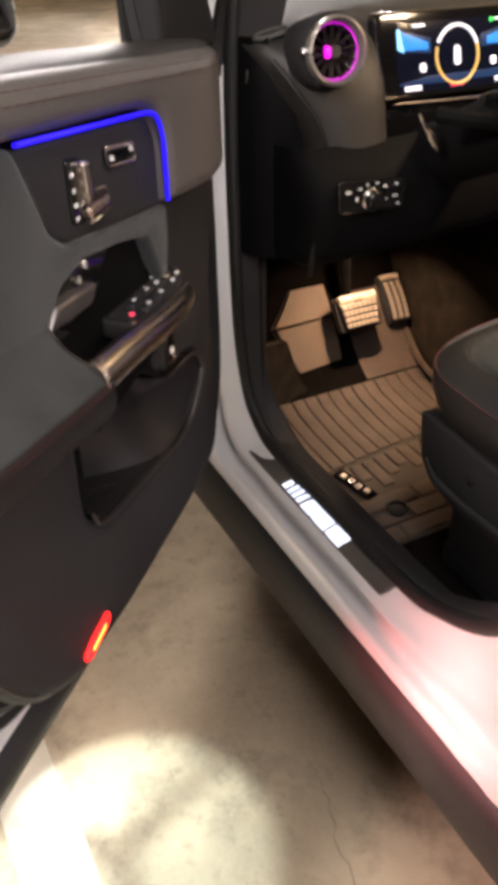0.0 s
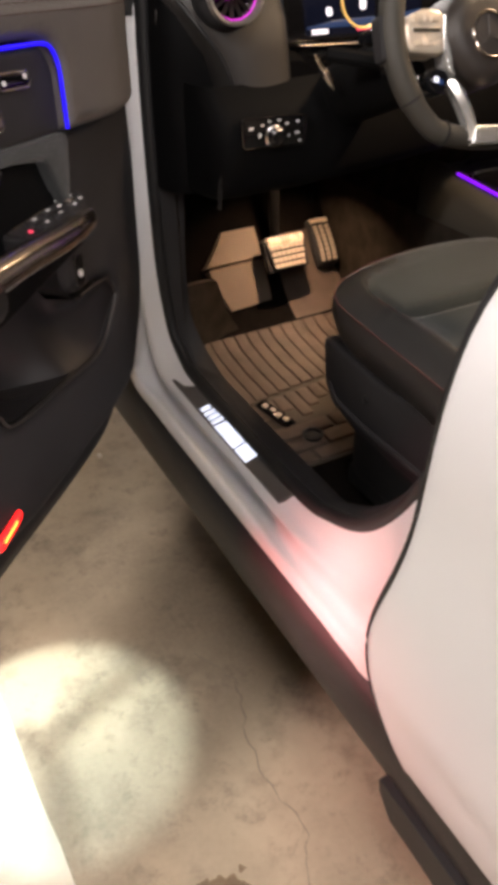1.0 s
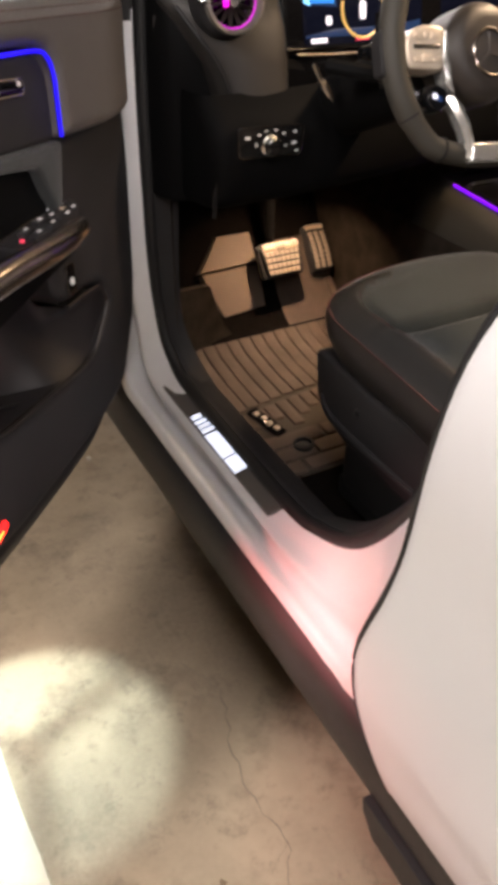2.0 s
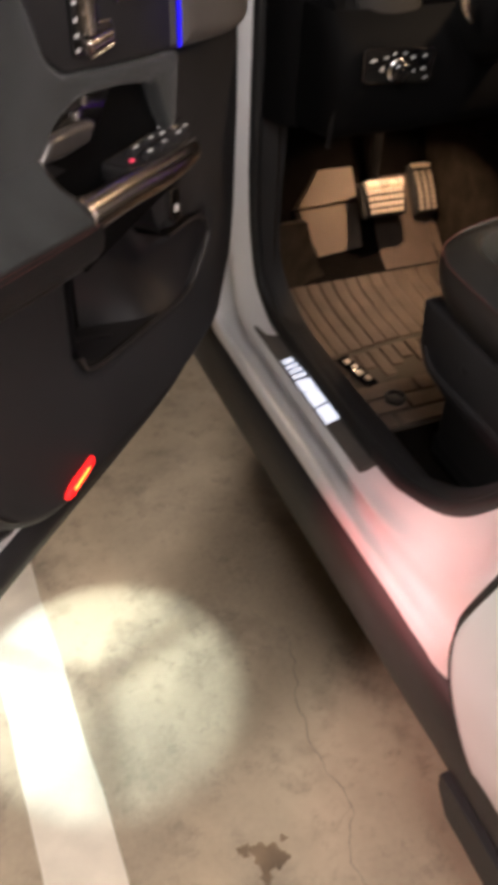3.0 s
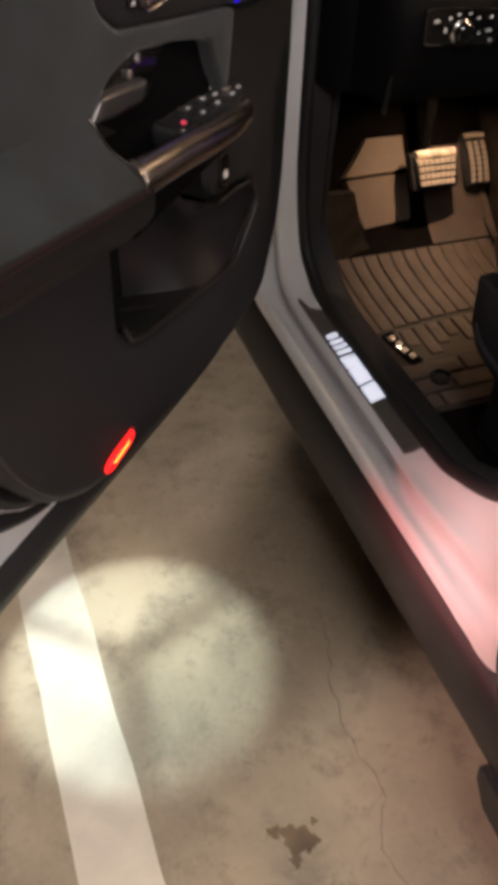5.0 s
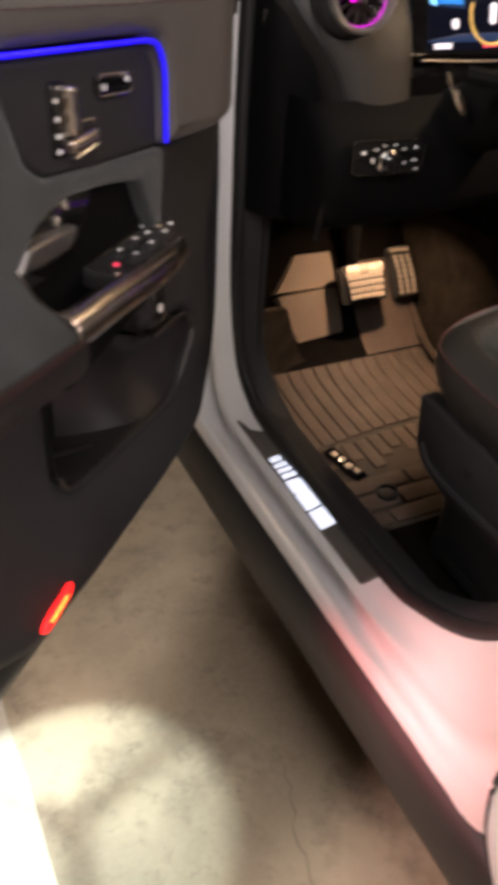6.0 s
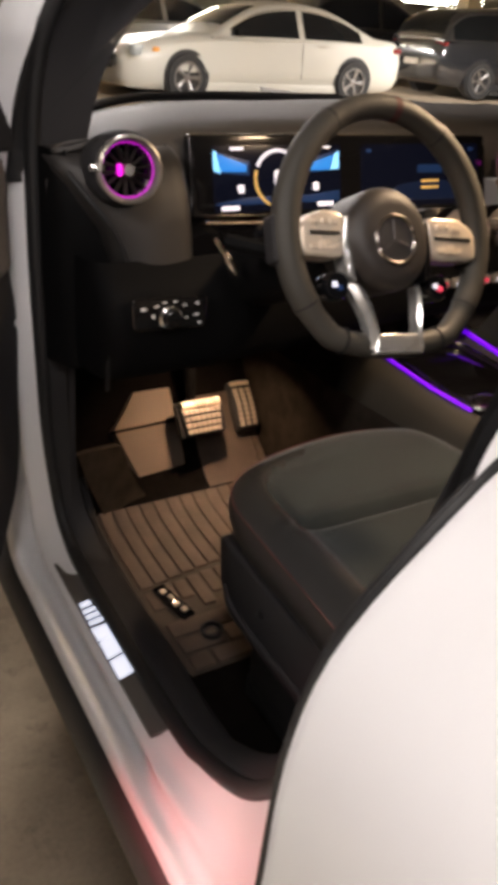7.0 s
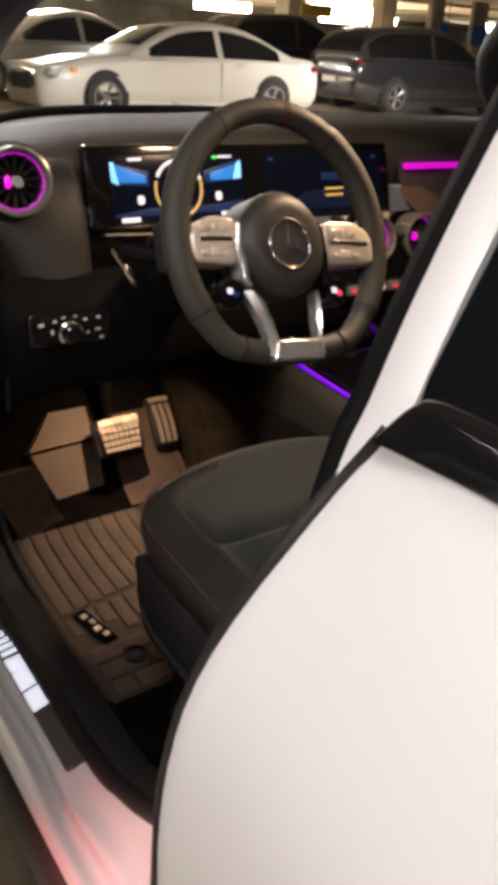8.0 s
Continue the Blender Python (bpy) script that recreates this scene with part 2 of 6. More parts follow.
M_STAIN = material("oil_stain", (0.145, 0.098, 0.058), 0.6, mottle=0.3, mottle_size=20)
M_CRACK = material("crack_shadow", (0.235, 0.195, 0.145), 0.9, mottle=0.2)

# ---------------------------------------------------------------- mesh helpers
def part(name, bm, mat, parent, label="", smooth=40):
    bmesh.ops.recalc_face_normals(bm, faces=bm.faces)
    mesh = bpy.data.meshes.new(name)
    bm.to_mesh(mesh)
    bm.free()
    mesh.materials.append(mat)
    if smooth:
        for poly in mesh.polygons:
            poly.use_smooth = True
        mesh.set_sharp_from_angle(angle=radians(smooth))
    ob = new(name, mesh)
    if parent is not None:
        ob.parent = parent
        ob.matrix_parent_inverse = parent.matrix_world.inverted()
    if label:
        ob["label"] = label
    return ob


def thing(name, place, label, category, group="", kind=""):
    ob = new(name)
    ob.empty_display_size = 0.1
    ob.matrix_world = Matrix.Translation(place)
    return tagged(ob, label, category, group, kind)


def spline(points, count, closed=False):
    pts = [Vector(p) for p in points]
    n = len(pts)
    spans = n if closed else n - 1
    out = []
    for k in range(count):
        s = k * spans / (count if closed else count - 1)
        i = min(int(s), spans - 1)
        f = s - i
        if closed:
            a, b, c, d = (pts[(i + j) % n] for j in (-1, 0, 1, 2))
        else:
            b, c = pts[i], pts[i + 1]
            a = pts[i - 1] if i else b * 2 - c
            d = pts[i + 2] if i + 2 < n else c * 2 - b
        out.append(0.5 * (2 * b + (c - a) * f + (2 * a - 5 * b + 4 * c - d) * f * f + (3 * b - a - 3 * c + d) * f ** 3))
    return out


def loft(rings, closed=True, caps=True, bm=None):
    """Skin over rings of points; each ring has the same count."""
    bm = bm or bmesh.new()
    rows = [[bm.verts.new(p) for p in ring] for ring in rings]
    n = len(rows[0])
    for a, b in zip(rows, rows[1:]):
        for i in range(n if closed else n - 1):
            j = (i + 1) % n
            bm.faces.new((a[i], a[j], b[j], b[i]))
    if closed and caps:
        bm.faces.new(rows[0])
        bm.faces.new(rows[-1])
    return bm


def tube(points, radius, sides=8, closed=False, flat=1.0, up=(0, 0, 1), bm=None):
    """A round or flattened bar along points; radius may be a list."""
    pts = [Vector(p) for p in points]
    rings = []
    n = len(pts)
    for i, p in enumerate(pts):
        a = pts[(i - 1) % n] if closed else pts[max(i - 1, 0)]
        b = pts[(i + 1) % n] if closed else pts[min(i + 1, n - 1)]
        way = (b - a).normalized()
        side = way.cross(Vector(up))
        if side.length < 1e-4:
            side = way.cross(Vector((1, 0, 0)))
        side.normalize()
        top = side.cross(way)
        r = radius[i] if isinstance(radius, (list, tuple)) else radius
        rings.append([p + side * (r * flat * math.cos(t)) + top * (r * math.sin(t)) for t in (2 * math.pi * k / sides for k in range(sides))])
    if closed:
        rings.append(rings[0])
        bm = loft(rings, True, False, bm)
        bmesh.ops.remove_doubles(bm, verts=bm.verts, dist=1e-6)
        return bm
    return loft(rings, True, True, bm)


def block(size, place=(0, 0, 0), bevel=0.004, turn=None, bm=None, segments=2):
    """A box with rounded edges, its centre at place."""
    part_bm = bmesh.new()
    bmesh.ops.create_cube(part_bm, size=1)
    bmesh.ops.scale(part_bm, vec=size, verts=part_bm.verts)
    if bevel:
        bmesh.ops.bevel(part_bm, geom=part_bm.edges[:], offset=min(bevel, min(size) * 0.45), segments=segments, profile=0.6, affect="EDGES", clamp_overlap=True)
    m = Matrix.Translation(place) @ (turn.to_4x4() if turn else Matrix())
    bmesh.ops.transform(part_bm, matrix=m, verts=part_bm.verts)
    return joined(bm, part_bm)


def joined(bm, other):
    if bm is None:
        return other
    copy = bpy.data.meshes.new("scratch")
    other.to_mesh(copy)
    other.free()
    bm.from_mesh(copy)
    bpy.data.meshes.remove(copy)
    return bm


def lathe(profile, place, axis, count=32, bm=None, caps=True):
    """Turns (radius, height) pairs about an axis through place."""
    turn = Vector(axis).to_track_quat("Z", "Y").to_matrix()
    rings = [[Vector(place) + turn @ Vector((r * math.cos(t), r * math.sin(t), h)) for t in (2 * math.pi * k / count for k in range(count))] for r, h in profile]
    return loft(rings, True, caps, bm)


def inset(loop, amount):
    """The loop moved inwards by amount; points are 2D, in either sense."""
    n = len(loop)
    area = sum(loop[i][0] * loop[(i + 1) % n][1] - loop[(i + 1) % n][0] * loop[i][1] for i in range(n))
    sense = 1 if area > 0 else -1
    out = []
    for i in range(n):
        p, a, b = Vector(loop[i]), Vector(loop[i - 1]), Vector(loop[(i + 1) % n])
        e, f = (p - a).normalized(), (b - p).normalized()
        q = Vector((-e.y - f.y, e.x + f.x)) * sense
        length = max(q.length, 0.5)
        out.append(p + q / length * amount * min(1.35, 2 / length))
    return out


def rounded(loop, radius, steps=4):
    """A 2D polygon with its corners rounded."""
    out = []
    n = len(loop)
    for i in range(n):
        p, a, b = Vector(loop[i]), Vector(loop[i - 1]), Vector(loop[(i + 1) % n])
        r = min(radius, (a - p).length * 0.45, (b - p).length * 0.45)
        s, e = p + (a - p).normalized() * r, p + (b - p).normalized() * r
        for k in range(steps + 1):
            t = k / steps
            out.append(s * (1 - t) ** 2 + p * 2 * t * (1 - t) + e * t * t)
    return out


def plate(outer, low, high, soft=0.004, to=None, holes=(), bm=None, steps=3):
    """A panel of a 2D outline between two heights, with a rounded front rim; to(a, b, h) places it."""
    part_bm = bmesh.new()
    fronts = []
    for loop, sign in [(outer, 1)] + [(h, -1) for h in holes]:
        rings = [[(p[0], p[1], low) for p in loop]]
        for k in range(steps + 1):
            t = math.pi / 2 * k / steps
            moved = inset(loop, sign * soft * (1 - math.cos(t)))
            rings.append([(p[0], p[1], high - soft + soft * math.sin(t)) for p in moved])
        rows = [[part_bm.verts.new(p) for p in ring] for ring in rings]
        n = len(loop)
        for a, b in zip(rows, rows[1:]):
            for i in range(n):
                j = (i + 1) % n
                part_bm.faces.new((a[i], a[j], b[j], b[i]))
        fronts += [part_bm.edges.get((rows[-1][i], rows[-1][(i + 1) % n])) for i in range(n)]
    bmesh.ops.triangle_fill(part_bm, edges=fronts, use_beauty=True, use_dissolve=False)
    if to:
        for v in part_bm.verts:
            v.co = to(*v.co)
    return joined(bm, part_bm)

# ---------------------------------------------------------------- garage
def ramp_height(y):
    """The parking deck rises gently away from the car."""
    return 0.0 if y < 2 else (y - 2) * 0.0335


def ceiling_rise(y):
    return 0.0 if y < 2 else (y - 2) * 0.0225


def garage():
    bm = bmesh.new()
    ys = [-16, 0, 2, 6, 12, 25, 48]
    rows = [[bm.verts.new((x, y, ramp_height(y))) for x in (-14, 0, 20, 52)] for y in ys]
    for a, b in zip(rows, rows[1:]):
        for i in range(3):
            bm.faces.new((a[i], a[i + 1], b[i + 1], b[i]))
    tagged(part("floor", bm, M_FLOOR, None, smooth=0), "stained worn beige concrete garage floor", "floor", kind="structure")
    bm = bmesh.new()
    rows = [[bm.verts.new((x, y, 2.60 + ceiling_rise(y))) for x in (-14, 52)] for y in ys]
    for a, b in zip(rows, rows[1:]):
        bm.faces.new((a[0], a[1], b[1], b[0]))
    for y in range(-12, 47, 6):
        block((66, 0.35, 0.10), (19, y + 0.3, 2.58 + ceiling_rise(y)), 0.02, bm=bm)
    tagged(part("ceiling", bm, M_CEIL, None, smooth=0), "low beige concrete ceiling with beams", "ceiling", kind="structure")
    for name, size, place in (("wall_north", (66, 0.3, 5), (19, 48.1, 2.2)), ("wall_south", (66, 0.3, 5), (19, -16.1, 2.2)),
                              ("wall_west", (0.3, 64, 5), (-14.1, 16, 2.2)), ("wall_east", (0.3, 64, 5), (52.1, 16, 2.2))):
        tagged(part(name, block(size, place, 0.01), M_CEIL, None), "plain beige concrete garage wall", "wall", kind="structure")
    # The painted bay line beside the car.
    bm = bmesh.new()
    n = 60
    left = [(-0.634 - 0.029 * (-3.2 + i * 0.09) + 0.0015 * math.sin(i * 2.3) + 0.001 * math.sin(i * 5.1), -3.2 + i * 0.09, 0.0) for i in range(n)]
    right = [(-0.513 - 0.037 * (-3.2 + i * 0.09) + 0.0015 * math.sin(i * 1.7 + 1) + 0.001 * math.sin(i * 4.3), -3.2 + i * 0.09, 0.0) for i in range(n)]
    loft([[(p[0], p[1], 0.0005) for p in left], [(p[0], p[1], 0.004) for p in left], [(p[0], p[1], 0.004) for p in right], [(p[0], p[1], 0.0005) for p in right]], False, bm=bm)
    tagged(part("bay_line", bm, M_LINE, None), "worn white painted parking bay line", "line", kind="structure")


garage()


def floor_marks():
    rng = random.Random(4)
    bm = bmesh.new()
    for cx, cy, size in ((-0.288, -0.338, 0.023), (-0.268, -0.350, 0.014), (-0.318, -0.318, 0.010), (-0.300, -0.372, 0.009), (-0.250, -0.322, 0.006)):
        loop = []
        for k in range(30):
            a = 2 * math.pi * k / 30
            r = size * (1 + 0.26 * math.sin(3 * a + 40 * cx) + 0.16 * math.sin(7 * a + 9 * cy) + 0.07 * rng.uniform(-1, 1))
            loop.append(bm.verts.new((cx + r * math.cos(a), cy + r * math.sin(a), 0.0015 + size * 0.02)))
        bm.faces.new(loop)
    tagged(part("oil_stain", bm, M_STAIN, None, smooth=0), "dark brown oil stain on the concrete", "stain", kind="stuff")

    def crack(name, points, width):
        path = spline(points, 46)
        sides = []
        for p in path:
            w = width * rng.uniform(0.35, 1.0)
            d = rng.uniform(-0.006, 0.006)
            sides.append(((p.x - w + d, p.y, 0.0012), (p.x + w + d, p.y, 0.0012)))
        tagged(part(name, loft([[s[0] for s in sides], [s[1] for s in sides]], False), M_CRACK, None, smooth=0), "thin wandering crack in the concrete", "crack", kind="stuff")

    crack("floor_crack", [(-0.13, 0.13, 0), (-0.085, 0.02, 0), (-0.115, -0.08, 0), (-0.135, -0.2, 0), (-0.12, -0.31, 0), (-0.16, -0.40, 0), (-0.145, -0.55, 0), (-0.19, -0.8, 0)], 0.0020)
    crack("floor_crack", [(-0.12, -0.31, 0), (-0.16, -0.34, 0), (-0.2, -0.35, 0)], 0.0013)
    part_bm = block((0.012, 0.016, 0.008), (-0.066, 0.905, 0.004), 0.003)
    tagged(part("pebble", part_bm, M_LINE, None), "small pale stone chip on the concrete", "stone")


floor_marks()


def ceiling_tube(x, y, along_x, size):
    z = 2.50 + ceiling_rise(y)
    ob = thing("ceiling_light", (x, y, z + 0.10), "bright fluorescent tube light under the concrete ceiling", "lamp", "ceiling lights")
    deep = 0.32 if y > 15 else 0.07
    dims = (size, 0.28, deep) if along_x else (0.28, size, deep)
    part("housing", block((dims[0] * 1.02, dims[1] * 1.05, 0.08), (x, y, z + 0.06), 0.01), M_HEADLINER, ob)
    part("diffuser", block(dims, (x, y, z + 0.025 - deep / 2), 0.02), M_TUBE if y > 15 else M_TUBENEAR, ob)


for x, y, along, size in ((20.5, 23.8, 1, 2.0), (30.4, 35.4, 1, 2.2), (28.9, 30.8, 1, 1.3), (34.0, 28.5, 1, 2.2), (20.0, 30.7, 1, 2.0),
                          (9.0, 20.0, 1, 1.6), (12.5, 30.0, 1, 2.0), (7.0, 18.0, 0, 2.4), (4.5, 7.6, 0, 2.4), (11.0, 8.5, 0, 2.4), (-0.2, -3.1, 0, 2.4), (-0.55, -1.25, 0, 1.2), (-1.8, -0.45, 1, 0.9), (0.9, 4.2, 0, 2.4)):
    ceiling_tube(x, y, along, size * 1.3 if y > 15 else size)

for x, y in ((13.5, 17.5), (19.0, 20.0), (2.0, 19.0), (27.0, 21.5), (-3.6, 9.0)):
    col = part("column", block((0.55, 0.55, 2.9), (x, y, 1.3 + ramp_height(y)), 0.03), M_CEIL, None)
    tagged(col, "square beige concrete garage column", "column", "columns", "structure")

def sign(mat, size, place, text):
    place = (place[0], place[1], place[2] + ceiling_rise(place[1]))
    ob = thing("hanging_sign", (place[0], place[1], place[2] + size[2] / 2), text, "sign", "garage signs")
    part("sign_panel", block(size, place, 0.01), mat, ob)
    top = 2.6 + ceiling_rise(place[1])
    for k in (-0.4, 0.4):
        part("hanger", tube([(place[0] + k * size[0], place[1], place[2] + size[2] / 2 - 0.02), (place[0] + k * size[0], place[1], top)], 0.012, 6), M_CLAD, ob)


sign(M_SIGNY, (0.95, 0.05, 0.26), (13.3, 16.2, 2.03), "yellow sign hanging from the ceiling")
sign(M_SIGNB, (0.34, 0.05, 0.36), (17.7, 16.2, 1.84), "blue sign hanging beside a column")
sign(M_SIGNB, (0.62, 0.05, 0.48), (19.1, 16.2, 1.77), "wide blue sign hanging beside a column")
sign(M_SIGNY, (0.55, 0.05, 0.32), (20.2, 16.0, 1.48), "small yellow sign hanging over the aisle")
for x, z, y in ((17.9, 1.0, 16.75), (19.45, 1.0, 16.6)):
    tagged(part("column", block((0.5, 0.2, 2.9), (x, y, 1.3 + ramp_height(y)), 0.03), M_CEIL, None), "square beige concrete garage column", "column", "columns", "structure")


# ---------------------------------------------------------------- parked cars
def wheel_at(car, x, side, z, r, name="wheel"):
    y = side
    way = (0, -1 if side < 0 else 1, 0)
    o = part(name, lathe([(r * 0.66, -0.10), (r * 0.97, -0.10), (r, -0.07), (r, 0.05), (r * 0.96, 0.08), (r * 0.68, 0.085), (r * 0.66, 0.04)], (x, y, z), way, 28), M_TYRE, car)
    rim = lathe([(0.03, 0.055), (0.06, 0.05), (0.065, 0.0)], (x, y, z), way, 16)
    for k in range(5):
        a = 2 * math.pi * k / 5
        s = -1 if side < 0 else 1
        for d in (-0.10, 0.10):
            p0 = Vector((x + 0.05 * math.cos(a), y + s * 0.045, z + 0.05 * math.sin(a)))
            p1 = Vector((x + r * 0.66 * math.cos(a + d), y + s * 0.06, z + r * 0.66 * math.sin(a + d)))
            tube([p0, p1], 0.017, 6, bm=rim)
    lathe([(r * 0.60, 0.05), (r * 0.60, 0.08), (r * 0.68, 0.08), (r * 0.68, 0.05)], (x, y, z), way, 28, bm=rim, caps=False)
    part("rim", rim, M_RIM, o)
    part("brake_disc", lathe([(0.02, -0.02), (r * 0.5, -0.02), (r * 0.5, 0.0), (0.02, 0.0)], (x, y, z), way, 20), M_CLAD, o)


def parked_car(name, label, paint, place, yaw, size, kind):
    """A car along its own x axis, nose at -x; kind sets the roofline."""
    L, W, H = size
    car = thing(name, (0, 0, 0), label, "car", "parked cars")
    hw = W / 2
    r = 0.335
    fx, rx = -L / 2 + 0.19 * L, L / 2 - 0.215 * L
    if kind == "sedan":
        body = [(-0.5, 0.30, 0.52, 0.62), (-0.49, 0.20, 0.66, 0.78), (-0.44, 0.16, 0.76, 0.93), (-0.34, 0.16, 0.86, 1.0), (-0.2, 0.16, 0.93, 1.0),
                (0.0, 0.16, 0.96, 1.0), (0.2, 0.16, 0.98, 1.0), (0.34, 0.17, 1.0, 0.98), (0.44, 0.2, 0.98, 0.92), (0.49, 0.26, 0.92, 0.82), (0.5, 0.34, 0.78, 0.76)]
        roof = [(-0.225, 0.93, 0.80), (-0.13, 1.2, 0.74), (-0.055, 1.36, 0.68), (0.05, H, 0.65), (0.15, H - 0.02, 0.65), (0.24, 1.32, 0.67), (0.32, 1.15, 0.72), (0.40, 0.985, 0.80)]
    else:
        body = [(-0.5, 0.34, 0.70, 0.66), (-0.49, 0.24, 0.85, 0.82), (-0.43, 0.2, 0.96, 0.94), (-0.3, 0.2, 1.02, 1.0), (-0.15, 0.2, 1.04, 1.0),
                (0.1, 0.2, 1.06, 1.0), (0.3, 0.2, 1.07, 1.0), (0.42, 0.22, 1.06, 0.97), (0.48, 0.28, 1.02, 0.92), (0.5, 0.38, 0.92, 0.86)]
        roof = [(-0.22, 1.03, 0.82), (-0.13, 1.3, 0.76), (-0.06, 1.5, 0.71), (0.06, H, 0.69), (0.22, H - 0.01, 0.69), (0.36, H - 0.07, 0.70), (0.44, 1.36, 0.75), (0.485, 1.05, 0.83)]

    def ring(s, low, top, w):
        b, t, y = low, top, hw * w
        half = [(y * 0.86, b), (y * 0.97, b + 0.10), (y, b + 0.30), (y * 0.995, (b + t) / 2 + 0.10), (y * 0.965, t - 0.08), (y * 0.86, t), (y * 0.45, t + 0.02)]
        return [(s * L, -a, z) for a, z in half] + [(s * L, a, z) for a, z in reversed(half)]

    def smooth_rows(rows, count):
        return [tuple(v) for v in (lambda a: [[c for c in p] for p in a])(
            [(*spline([(q[0], q[1], q[2]) for q in rows], count)[k],) + (spline([(q[3] if len(q) > 3 else 0, 0, 0) for q in rows], count)[k].x,) for k in range(count)])]

    part("body", loft([ring(*q) for q in smooth_rows(body, 31)]), paint, car)
    rows = smooth_rows(roof, 29)
    def belt(q):
        return 0.90 if kind == "sedan" else 1.0

    def cabin(q):
        x, z, w, _ = q
        wide = hw * min(0.97, w * 1.0 + 0.075 + 0.10 * max(0.0, (H - z) / H))
        foot = min(belt(q), z - 0.02)
        half = [(hw * 0.965, foot), (hw * 0.955, foot + 0.02), (wide, z - 0.075), (wide * 0.95, z - 0.03), (wide * 0.80, z - 0.004), (wide * 0.4, z + 0.012)]
        return [(x * L, -a, b) for a, b in half] + [(x * L, a, b) for a, b in reversed(half)]

    part("cabin", loft([cabin(q) for q in rows], True), paint, car)

    def at_roofline(x):
        for a, b in zip(rows, rows[1:]):
            if x <= b[0]:
                k = min(1.0, max(0.0, (x - a[0]) / (b[0] - a[0])))
                return [a[n] + (b[n] - a[n]) * k for n in range(4)]
        return rows[-1]

    def side_window(name, sgn, x0, x1, label):
        """A pane let into the cabin's side between two stations, under the roof rail."""
        grid = []
        for k in range(13):
            q = at_roofline(x0 + (x1 - x0) * k / 12)
            ring = cabin(q)
            a, b = Vector(ring[1]), Vector(ring[2])
            line = [a.lerp(b, 0.05 + 0.87 * n / 4) for n in range(5)]
            grid.append([(p.x, sgn * (abs(p.y) + 0.006), p.z) for p in line])
        part(name, loft(grid, False), M_DARKGLASS, car, label)

    front_end, rear_end = (-0.165, 0.315) if kind == "sedan" else (-0.16, 0.44)
    for sgn in (-1, 1):
        side_window("front_window", sgn, front_end, 0.075, "dark side window")
        side_window("rear_window", sgn, 0.095, rear_end, "dark side window")
        rail = [cabin(at_roofline(front_end + (rear_end - front_end) * k / 24))[2] for k in range(25)]
        part("window_trim", tube([(p[0], sgn * (abs(p[1]) + 0.006), p[2] - 0.012) for p in rail], 0.010, 6), M_CHROME if kind == "sedan" else M_CLAD, car, "bright trim over the side windows" if kind == "sedan" else "")
        part("door_seam", block((0.008, 0.010, 0.52), (0.085 * L, sgn * (hw * 0.995), 0.62), 0.002), M_CLAD, car)
    for name, stations in (("windscreen", [q for q in rows if -0.20 < q[0] < -0.05]), ("back_window", [q for q in rows if (0.22 if kind == "sedan" else 0.38) < q[0] < (0.37 if kind == "sedan" else 0.475)])):
        grid = []
        for q in stations:
            ring = cabin(q)
            grid.append([(p[0] + (-0.006 if name == "windscreen" else 0.006), p[1] * 0.93, p[2] + 0.006) for p in (ring[3], ring[4], ring[5], ring[6], ring[7], ring[8])])
        part(name, loft(grid, False), M_DARKGLASS, car, "dark window glass")
    for sgn in (-1, 1):
        part("headlamp", block((0.46, 0.12, 0.15), (-L / 2 + 0.31, sgn * hw * 0.81, 0.68 if kind == "sedan" else 0.80), 0.045, Matrix.Rotation(-sgn * 0.55, 3, "Z")), M_HEADLAMP, car, "clear headlamp")
        part("side_lamp", block((0.12, 0.05, 0.07), (-L / 2 + 0.50, sgn * hw * 0.935, 0.70 if kind == "sedan" else 0.82), 0.02, Matrix.Rotation(-sgn * 0.3, 3, "Z")), M_AMBERLENS, car, "amber side lamp")
        part("tail_lamp", block((0.16, 0.24, 0.09), (L / 2 - 0.13, sgn * hw * 0.80, 0.84 if kind == "sedan" else 0.95), 0.05, Matrix.Rotation(sgn * 0.4, 3, "Z")), M_TAIL, car, "red tail lamp")
        part("mirror", block((0.10, 0.16, 0.09), (-0.15 * L, sgn * (hw + 0.05), 0.98), 0.04), M_KNEE, car)
        part("rocker", block((L * 0.5, 0.05, 0.12), (0, sgn * hw * 0.965, 0.22), 0.02), paint if kind == "sedan" else M_CLAD, car)
        for x in (fx, rx):
            part("wheel_arch", lathe([(0.05, -0.2), (r + 0.035, -0.2), (r + 0.035, 0.012), (0.05, 0.012)], (x, sgn * hw * 0.985, r + 0.02), (0, sgn, 0), 28), M_CLAD, car)
            wheel_at(car, x, sgn * (hw * 0.955), r, r)
        for k in (-0.07, 0.17):
            part("door_handle", block((0.2, 0.03, 0.025), (k * L, sgn * (hw + 0.004), 0.86), 0.01), paint, car)
    part("grille_frame", block((0.08, W * 0.50, 0.32), (-L / 2 + 0.045, 0, 0.52), 0.05), M_CHROME, car, "bright grille frame")
    part("grille", block((0.08, W * 0.45, 0.26), (-L / 2 + 0.035, 0, 0.52), 0.05), M_CLAD, car, "dark grille")
    for sgn in (-1, 1):
        part("air_intake", block((0.20, 0.34, 0.16), (-L / 2 + 0.17, sgn * hw * 0.66, 0.32), 0.05, Matrix.Rotation(-sgn * 0.6, 3, "Z")), M_CLAD, car)
    part("number_plate", block((0.02, 0.46, 0.11), (L / 2 + 0.004, 0, 0.62), 0.004), M_LINE, car)
    car.matrix_world = Matrix.Translation(place) @ Matrix.Rotation(radians(yaw), 4, "Z")
    return car


